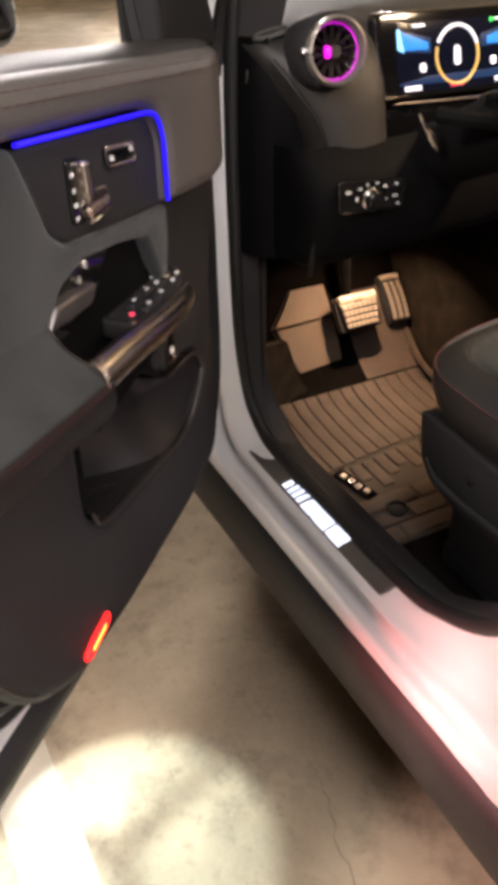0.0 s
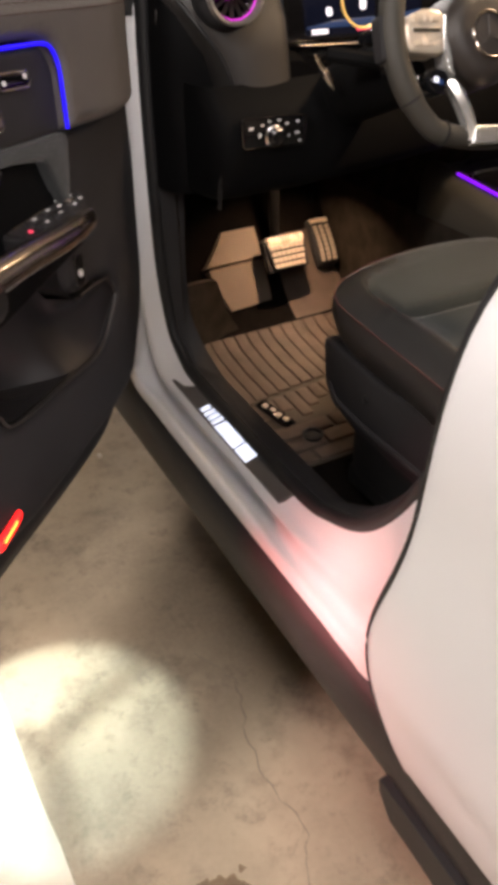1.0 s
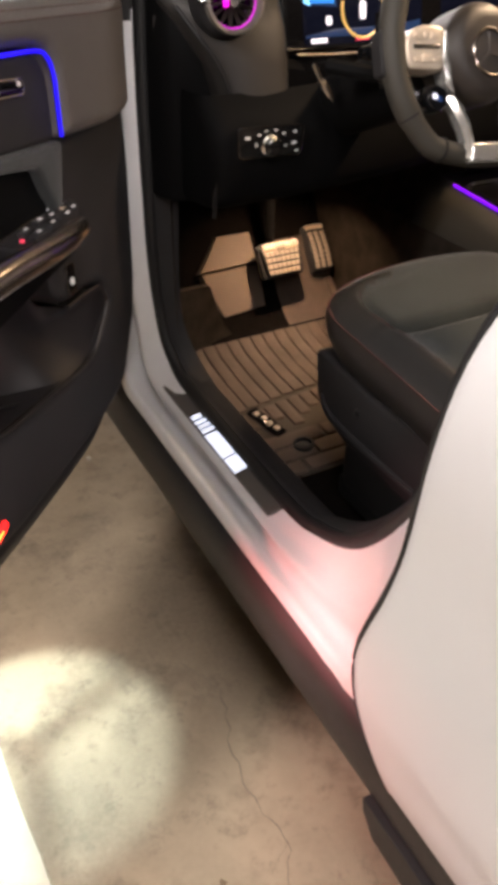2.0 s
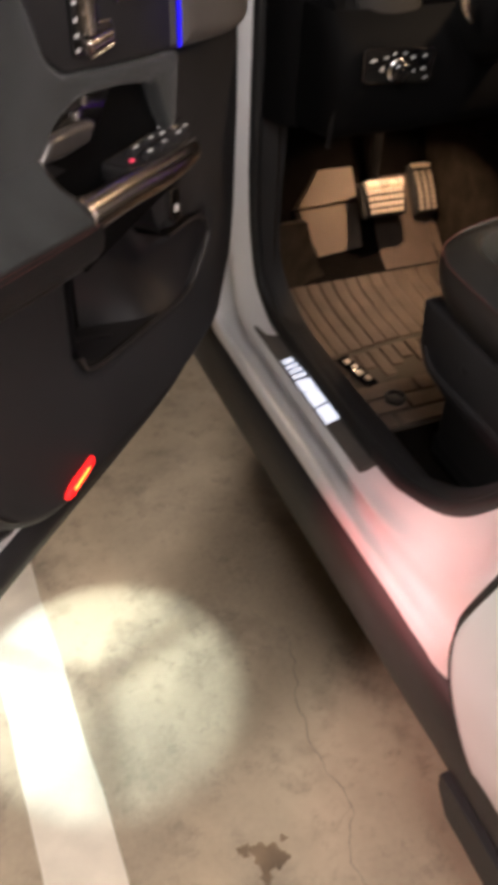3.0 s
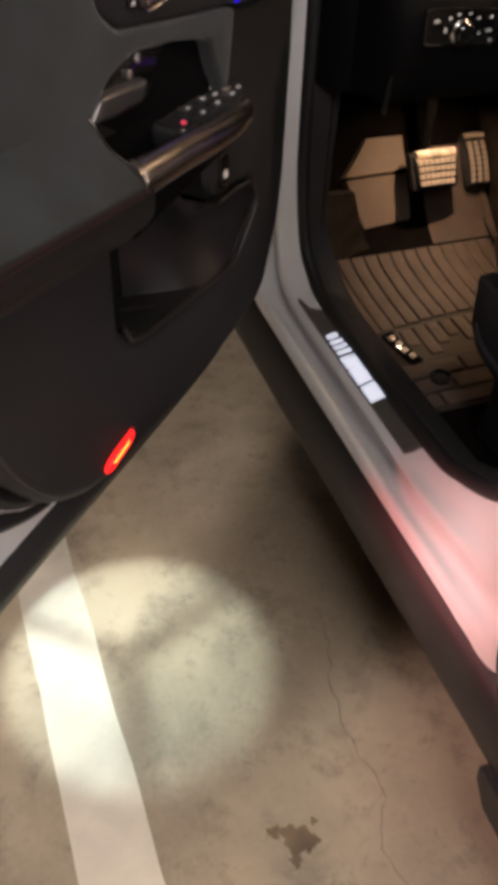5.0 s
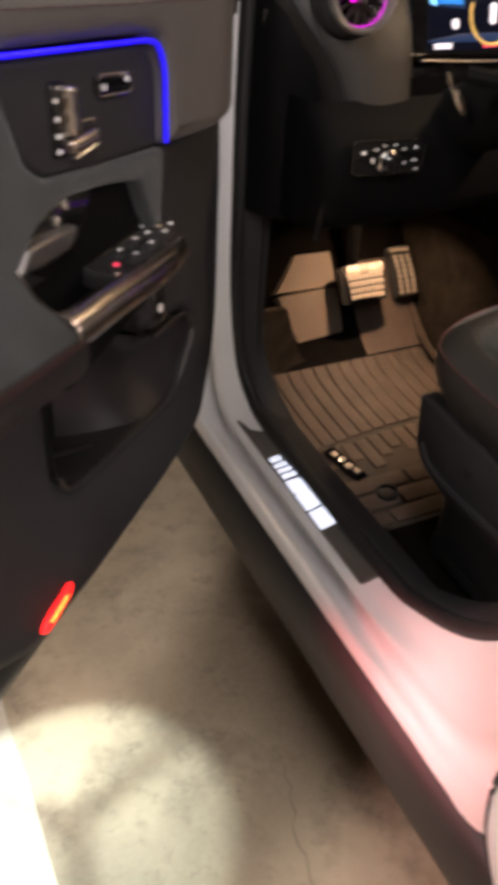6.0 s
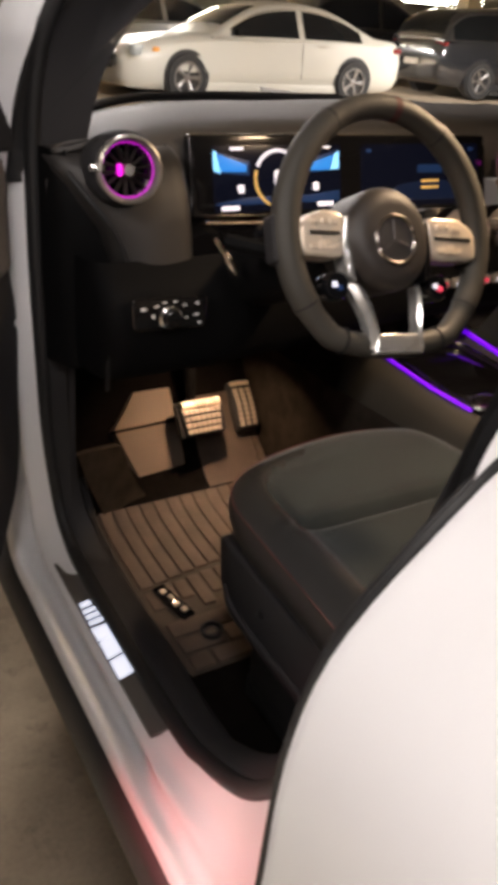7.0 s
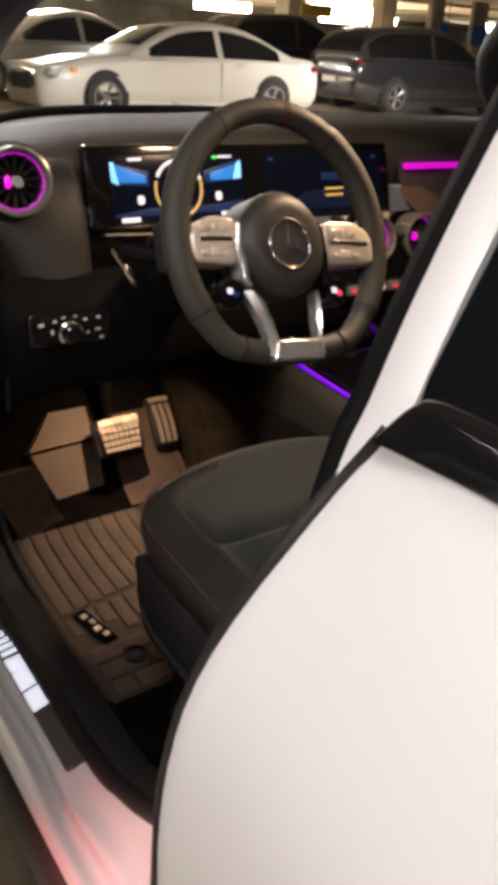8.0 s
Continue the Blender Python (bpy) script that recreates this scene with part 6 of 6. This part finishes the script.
def pedals():
    # Brake: wide pad with raised studs on a hanging arm.
    def pad(centre, w, h, tilt, yaw, arm_to, name, label, cols, rows):
        turn = Matrix.Rotation(radians(yaw), 3, "Z") @ Matrix.Rotation(radians(tilt), 3, "X")

        def to(a, b, hh):
            bow = -0.010 * (b / (h / 2)) ** 2 if h > 0.08 else -0.012 * max(0.0, b / (h / 2)) ** 2
            return Vector(centre) + turn @ Vector((a, -hh - bow * 1.0, b))

        low = 0.84 if w > 0.1 else 1.0
        base = part(name, plate(rounded([(-w / 2 * low, -h / 2), (w / 2 * low, -h / 2), (w / 2 * 1.02, h / 2), (-w / 2 * 1.02, h / 2)], 0.012), -0.010, 0.0, 0.003, to), M_RUBBER, car, label)
        # Roll in a paler metal than the studs, as if catching the lamp.
        part("pedal_roll", tube([to(-w * 0.45, h * 0.44, -0.002), to(0, h * 0.455, -0.001), to(w * 0.45, h * 0.44, -0.002)], 0.0125 if w > 0.1 else 0.007, 12), M_POD, base, "rolled top edge, its highlight put into a brighter metal")
        for i in range(cols):
            for j in range(rows):
                a, b = (i + 0.5) / cols * w * 0.92 - w * 0.46, (j + 0.5) / rows * h * 0.80 - h * 0.46
                a *= low + (1 - low) * (b / h + 0.5)
                s = min(w / cols, h / rows) * 0.36
                part("stud", plate(rounded([(a - s, b - s), (a + s, b - s), (a + s, b + s), (a - s, b + s)], s * 0.6, 2), -0.001, 0.0035, 0.0015, to, steps=1), M_STUD, base)
        part("pedal_back", plate(rounded([(-w / 2 - 0.004, -h / 2 - 0.004), (w / 2 + 0.004, -h / 2 - 0.004), (w / 2 + 0.004, h / 2 + 0.004), (-w / 2 - 0.004, h / 2 + 0.004)], 0.012), -0.024, -0.008, 0.002, to), M_RUBBER, base)
        part("pedal_arm", tube(spline([to(0, 0, -0.02), to(0, h * 0.5, -0.05), Vector(arm_to)], 10), 0.012 if w > 0.1 else 0.012, 8, flat=1.2), M_KNEE, base, "black pedal arm")

    pad((0.472, 0.773, 0.551), 0.114, 0.078, -24, 0, (0.455, 0.82, 0.84), "brake_pedal", "steel brake pedal with raised square studs", 7, 4)
    pad((0.622, 0.833, 0.540), 0.058, 0.128, -42, -4, (0.62, 0.93, 0.74), "accelerator_pedal", "steel accelerator pedal with rubber studs", 3, 8)


pedals()


def floor_mat():
    def top(x, y):
        return Vector((x, y, floor_z(y) + 0.014))

    mat = thing("floor_mat", (0.38, 0.40, 0.33), "brown-black rubber floor mat with straight ribs", "floor mat")
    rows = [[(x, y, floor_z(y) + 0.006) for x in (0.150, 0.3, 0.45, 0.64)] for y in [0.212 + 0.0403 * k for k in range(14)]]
    # Base in the darker rubber colour, so the grooves look shaded.
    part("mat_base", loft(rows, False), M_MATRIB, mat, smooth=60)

    def bar(name, loop, h=0.012):
        part(name, plate(rounded(loop, 0.006, 2), 0.004, h, 0.004, lambda a, b, hh: Vector((a, b, floor_z(b) + hh)), steps=2), M_MAT, mat)

    # Straight ribs, then the chevron field nearer the seat.
    for k in range(13):
        x0 = 0.185 + 0.0345 * k
        near = 0.478 + 0.030 * math.sin(min(1.0, k / 8) * 1.6)
        ys = (near, 0.55, 0.60, 0.65, 0.70, 0.735)
        loop = [(x0, y) for y in ys] + [(x0 + 0.0308, y) for y in reversed(ys)]
        part("mat_rib", plate(loop, 0.004, 0.012, 0.003, lambda a, b, hh: Vector((a, b, floor_z(b) + hh)), steps=2), M_MAT, mat)
    for k in range(13):
        x0 = 0.185 + 0.0345 * k
        top_y = 0.466 + 0.030 * math.sin(min(1.0, k / 8) * 1.6)
        end = top_y - (0.060, 0.085, 0.060, 0.100, 0.075)[k % 5]
        bar("mat_rib", [(x0, end), (x0 + 0.0298, end), (x0 + 0.0298, top_y - 0.003), (x0, top_y - 0.003)])
    # Wider cross bars nearest the seat.
    for n, (lo, hi) in enumerate(((0.318, 0.362), (0.268, 0.312), (0.222, 0.262))):
        cuts = [0.185, 0.335 - 0.05 * n, 0.475 - 0.03 * n, 0.625]
        for a, c in zip(cuts, cuts[1:]):
            bar("mat_rib", [(a + 0.003, lo), (c - 0.003, lo), (c - 0.003, hi), (a + 0.003, hi)])
    ys = (0.735, 0.75, 0.77, 0.80, 0.84, 0.88)
    part("mat_front", loft([[(x, y, floor_z(y) + 0.016) for x in (0.478, 0.55, 0.635)] for y in ys], False), M_MAT, mat, smooth=60)
    edge = spline([(0.640, 0.88, floor_z(0.88) + 0.02), (0.642, 0.78, floor_z(0.78) + 0.02), (0.645, 0.6, 0.352), (0.645, 0.3, 0.34)], 20)
    part("mat_border", tube(edge, 0.008, 6), M_MAT, mat)
    part("mat_border", tube(spline([(0.168, 0.80, floor_z(0.8) + 0.02), (0.165, 0.68, 0.362), (0.160, 0.5, 0.345), (0.158, 0.2, 0.338)], 20), 0.010, 6), M_RUBBER, mat)
    # Mat side by the footrest, darkened to look turned from the lamp, and the retaining clip.
    side = [[Vector(p).lerp(Vector(q), k) + Vector((0, 0.006 * math.sin(math.pi * k), 0)) for k in (0, 0.25, 0.5, 0.75, 1)]
            for p, q in (((0.130, 0.733, 0.546), (0.248, 0.772, 0.530)), ((0.138, 0.722, 0.543), (0.256, 0.760, 0.526)), ((0.158, 0.719, 0.470), (0.280, 0.763, 0.452)), ((0.184, 0.724, 0.405), (0.300, 0.764, 0.404)), ((0.200, 0.728, 0.366), (0.318, 0.762, 0.376)), ((0.204, 0.715, 0.348), (0.326, 0.742, 0.354)))]
    part("mat_side_shaded", loft(side, False), M_CARPET, car, "rubber mat side by the footrest, shade in its dark colour", 60)
    clip = Matrix.Rotation(radians(16), 3, "Z") @ Matrix.Rotation(radians(8), 3, "X")
    middle = Vector((0.228, 0.409, 0.337))
    part("clip_plate", block((0.030, 0.105, 0.010), middle, 0.004, clip), M_GLOSS, mat, "dark badge plate on the mat")
    for k, w in enumerate((0.013, 0.016, 0.011, 0.014)):
        part("badge_bar", block((w, 0.013, 0.004), middle + clip @ Vector((0.002 * (-1) ** k, -0.031 + 0.021 * k, 0.006)), 0.0015, clip), M_STUD, mat)
    part("mat_anchor", lathe([(0.022, 0.0), (0.024, 0.008), (0.018, 0.011), (0.016, 0.004), (0.001, 0.006)], (0.262, 0.300, 0.330), (0, 0, 1), 22), M_RUBBER, mat, "round mat anchor")


floor_mat()


# ---------------------------------------------------------------- driver's seat
def driver_seat():
    # The cushion's outline in plan, along the piping, from the rear outer corner round the nose.
    rim = spline([(0.160, -0.42, 0), (0.172, -0.23, 0), (0.183, -0.08, 0), (0.190, 0.04, 0), (0.197, 0.12, 0), (0.210, 0.165, 0), (0.232, 0.198, 0), (0.262, 0.222, 0), (0.31, 0.246, 0), (0.38, 0.266, 0),
                  (0.47, 0.277, 0), (0.55, 0.273, 0), (0.61, 0.256, 0), (0.645, 0.230, 0), (0.668, 0.16, 0), (0.676, 0.0, 0), (0.682, -0.42, 0)], 90)
    EDGE = 0.733

    def rise(q):
        q = min(1.0, max(0.0, q))
        return q * q * (3 - 2 * q)

    def away(x, y):
        """How far a place lies inside the piping."""
        best = 9.0
        for a, b in zip(rim, rim[1:]):
            dx, dy = b.x - a.x, b.y - a.y
            t = min(1.0, max(0.0, ((x - a.x) * dx + (y - a.y) * dy) / (dx * dx + dy * dy)))
            best = min(best, math.hypot(x - a.x - t * dx, y - a.y - t * dy))
        return best

    CREASE = 0.016

    def height(x, y, d):
        z = EDGE + 0.020 * math.sqrt(rise(d / 0.05))
        back = rise((0.075 - y) / 0.10)
        z += back * (0.020 + 0.030 * max(0.0, -y)) * math.exp(-((d - 0.036) / 0.020) ** 2)
        z += 0.006 * rise((y - CREASE) / 0.03) * rise((0.27 - y) / 0.10) * rise(d / 0.05)
        z -= 0.017 * math.exp(-((y - CREASE) / 0.007) ** 2) * rise((d - 0.046) / 0.02)
        z -= 0.009 * math.exp(-((d - 0.058) / 0.006) ** 2) * rise((y - CREASE) / 0.01) * rise((0.225 - y) / 0.04) * rise((0.5 - x) / 0.05)
        z -= 0.004 * back * rise((d - 0.06) / 0.05)
        return z

    nose, tail = max(p.y for p in rim) - 1e-4, -0.4199

    def across(y):
        y = min(nose, max(tail, y))
        left = [a.lerp(b, (y - a.y) / (b.y - a.y)).x for a, b in zip(rim, rim[1:]) if (a.y - y) * (b.y - y) <= 0 and abs(b.y - a.y) > 1e-9]
        return min(left), max(left)

    skins = {"cushion": bmesh.new(), "thigh_pad": bmesh.new(), "side_bolster": bmesh.new()}
    ys = [-0.42 + 0.02 * k for k in range(20)] + [-0.02 + 0.006 * k for k in range(12)] + [0.055 + 0.0165 * k for k in range(12)] + [0.246, 0.255, 0.263, 0.270, 0.279]
    ts = [0, 0.012, 0.025, 0.04, 0.055, 0.07, 0.085, 0.095, 0.105, 0.113, 0.121, 0.129, 0.137, 0.147, 0.17, 0.20, 0.23, 0.32, 0.42, 0.52, 0.62, 0.72, 0.79, 0.84, 0.88, 0.91, 0.94, 0.965, 0.985, 1.0]
    grid = []
    for y in [min(nose, max(tail, q)) for q in ys]:
        x0, x1 = across(y)
        line = []
        for t in ts:
            x = x0 + (x1 - x0) * t
            d = 0.0 if t in (0, 1.0) else away(x, y)
            line.append((x, y, height(x, y, d), d))
        grid.append(line)
    made = {name: {} for name in skins}
    for r in range(len(ys) - 1):
        for c in range(len(ts) - 1):
            q = [(r, c), (r, c + 1), (r + 1, c + 1), (r + 1, c)]
            mid = [sum(grid[a][b][n] for a, b in q) / 4 for n in range(4)]
            name = "side_bolster" if mid[3] < 0.043 + 0.013 * rise((mid[1] - 0.02) / 0.05) and mid[1] < 0.215 and mid[0] < 0.4 else "thigh_pad" if mid[1] > CREASE + 0.002 else "cushion"
            verts = []
            for a, b in q:
                if (a, b) not in made[name]:
                    made[name][(a, b)] = skins[name].verts.new(grid[a][b][:3])
                verts.append(made[name][(a, b)])
            skins[name].faces.new(verts)
    seat = part("driver_seat", skins["cushion"], M_SEAT, car, "black leather and suede sports seat", 70)
    part("thigh_pad", skins["thigh_pad"], M_SEAT, seat, "suede thigh support", 70)
    part("side_bolster", skins["side_bolster"], M_BOLSTER, seat, "leather side bolster", 70)
    # The leather side below the piping, all round the nose.
    middle = Vector((0.44, -0.05, 0))
    rings = []
    for z, inward in ((EDGE, 0.0), (EDGE - 0.012, -0.003), (EDGE - 0.035, -0.002), (EDGE - 0.06, 0.006), (EDGE - 0.085, 0.020), (EDGE - 0.13, 0.050)):
        rings.append([p + (middle - p).normalized() * inward + Vector((0, 0, z)) for p in rim])
    part("front_skirt", loft(rings, False), M_LEATHER, seat, "leather side and front of the cushion", 60)
    part("piping", tube([p + Vector((0, 0, EDGE + 0.0005)) for p in rim], 0.0014, 6), M_STITCH, seat, "thin red piping")
    for shift in (0.0, 0.005):
        thread = bmesh.new()
        seam = []
        for k in range(64):
            y = 0.080 - 0.0078 * k
            x = across(y)[0] + 0.044 + shift
            seam.append(Vector((x, y, height(x, y, away(x, y)) + 0.0004)))
        for a, b in zip(seam, seam[1:]):
            tube([a.lerp(b, 0.1), a.lerp(b, 0.8)], 0.00050, 5, bm=thread)
        tagged(part("stitching", thread, M_STITCH, seat, "red seam stitching"), kind="stuff")
    # Plastic side shield with a rolled lower lip.
    shield = rounded([(0.196, 0.642), (0.184, 0.548), (0.150, 0.514), (0.08, 0.498), (-0.10, 0.498), (-0.42, 0.50), (-0.42, 0.665), (-0.16, 0.647), (0.0, 0.634), (0.11, 0.642)], 0.010)
    part("side_shield", plate(shield, -0.03, 0.0, 0.008, lambda a, b, h: Vector((0.208 - 0.05 * (0.19 - a) * 0.3 - h, a, b))), M_PLASTIC, seat, "black plastic seat side shield")
    part("shield_lip", tube(spline([(0.206, 0.165, 0.560), (0.204, 0.135, 0.534), (0.203, 0.06, 0.526), (0.202, -0.1, 0.528), (0.200, -0.4, 0.532)], 24), [0.004 + 0.005 * min(1.0, k / 6) for k in range(24)], 8, flat=0.7), M_PLASTIC, seat, "rolled lower lip of the shield")
    part("recliner_cap", lathe([(0.008, 0.0), (0.008, 0.004), (0.002, 0.006)], (0.206, 0.045, 0.585), (-1, 0, 0), 16), M_RUBBER, seat)
    for x in (0.26, 0.63):
        part("seat_rail", block((0.04, 0.52, 0.05), (x, -0.13, 0.355), 0.008), M_CLAD, seat, "black steel seat rail")
        part("seat_riser", block((0.05, 0.40, 0.16), (x, -0.08, 0.44), 0.02), M_CLAD, seat)
    part("seat_pan", block((0.40, 0.50, 0.10), (0.45, -0.09, 0.58), 0.03), M_CLAD, seat)
    # Backrest behind the pillar, with its head restraint.
    def brow(t):
        y, z = -0.40 - 0.26 * t, 0.76 + 0.58 * t
        w = 0.25 - 0.03 * t - (0.05 * max(0, t - 0.75) / 0.25)
        return [(0.45 - w, y - 0.06, z), (0.45 - w, y + 0.04, z), (0.45 - w * 0.86, y + 0.075, z), (0.45 - w * 0.6, y + 0.03, z), (0.45, y + 0.02, z), (0.45 + w * 0.6, y + 0.03, z), (0.45 + w * 0.86, y + 0.075, z), (0.45 + w, y + 0.04, z), (0.45 + w, y - 0.06, z)]

    part("backrest", loft([brow(k / 8) for k in range(9)], True), M_LEATHER, seat, "black leather backrest", 70)
    part("headrest", block((0.26, 0.10, 0.17), (0.45, -0.70, 1.42), 0.05, segments=4), M_LEATHER, seat, "black headrest")


driver_seat()


# ---------------------------------------------------------------- centre console
def console():
    sect = lambda z: [(0.700, z - 0.42), (0.700, z - 0.12), (0.708, z - 0.03), (0.722, z), (0.740, z + 0.006), (0.752, z - 0.002), (0.780, z - 0.012), (0.97, z - 0.012), (0.995, z - 0.002), (1.01, z + 0.006), (1.03, z - 0.03), (1.035, z - 0.42)]
    rings = [[(x, y, zz) for x, zz in sect(z)] for y, z in ((0.56, 0.80), (0.47, 0.785), (0.30, 0.768), (0.12, 0.765), (-0.1, 0.765), (-0.5, 0.77))]
    body = part("centre_console", loft(rings, False), M_WHEEL, car, "dark centre console", 50)
    part("ambient_strip", tube([(0.736, 0.470, 0.7940), (0.738, 0.30, 0.7800), (0.740, 0.19, 0.7785)], 0.0038, 8), M_VIOLET, body, "glowing violet console strip")
    part("ambient_strip", tube([(1.009, 0.545, 0.805), (1.009, 0.37, 0.783)], 0.0055, 8), M_VIOLET, body, "glowing violet console strip")
    part("console_tray", block((0.19, 0.30, 0.010), (0.875, 0.34, 0.765), 0.004, Matrix.Rotation(radians(4), 3, "X")), M_GLOSS, body, "gloss black console lid")
    part("tray_rim", tube(rounded_ring(0.875, 0.34, 0.10, 0.14, 0.775), 0.004, 6, closed=True), M_CHROME, body, "chrome tray rim")
    for x, y in ((0.83, 0.22), (0.92, 0.22)):
        part("cup_holder", lathe([(0.040, 0.0), (0.042, 0.008), (0.036, 0.009), (0.034, -0.02)], (x, y, 0.760), (0, 0, 1), 24), M_CHROME, body, "chrome cup holder ring")
    part("touch_pad", block((0.10, 0.11, 0.012), (0.875, 0.06, 0.762), 0.005), M_GLOSS, body, "black touch pad")
    part("arm_box", block((0.24, 0.30, 0.10), (0.87, -0.28, 0.79), 0.03), M_LEATHER, body, "leather console armrest")


def rounded_ring(x, y, hw, hl, z):
    return [(p[0], p[1], z + (p[1] - y) * 0.07) for p in rounded([(x - hw, y - hl), (x + hw, y - hl), (x + hw, y + hl), (x - hw, y + hl)], 0.03)]


console()

# Keep the passenger side simple: the far seat closes the view across the cabin.
far_seat = part("passenger_seat", block((0.48, 0.55, 0.20), (1.20, -0.10, 0.66), 0.06, segments=4), M_LEATHER, car, "black leather passenger seat")
part("far_backrest", block((0.48, 0.14, 0.62), (1.20, -0.45, 1.02), 0.06, Matrix.Rotation(radians(20), 3, "X"), segments=4), M_LEATHER, far_seat)
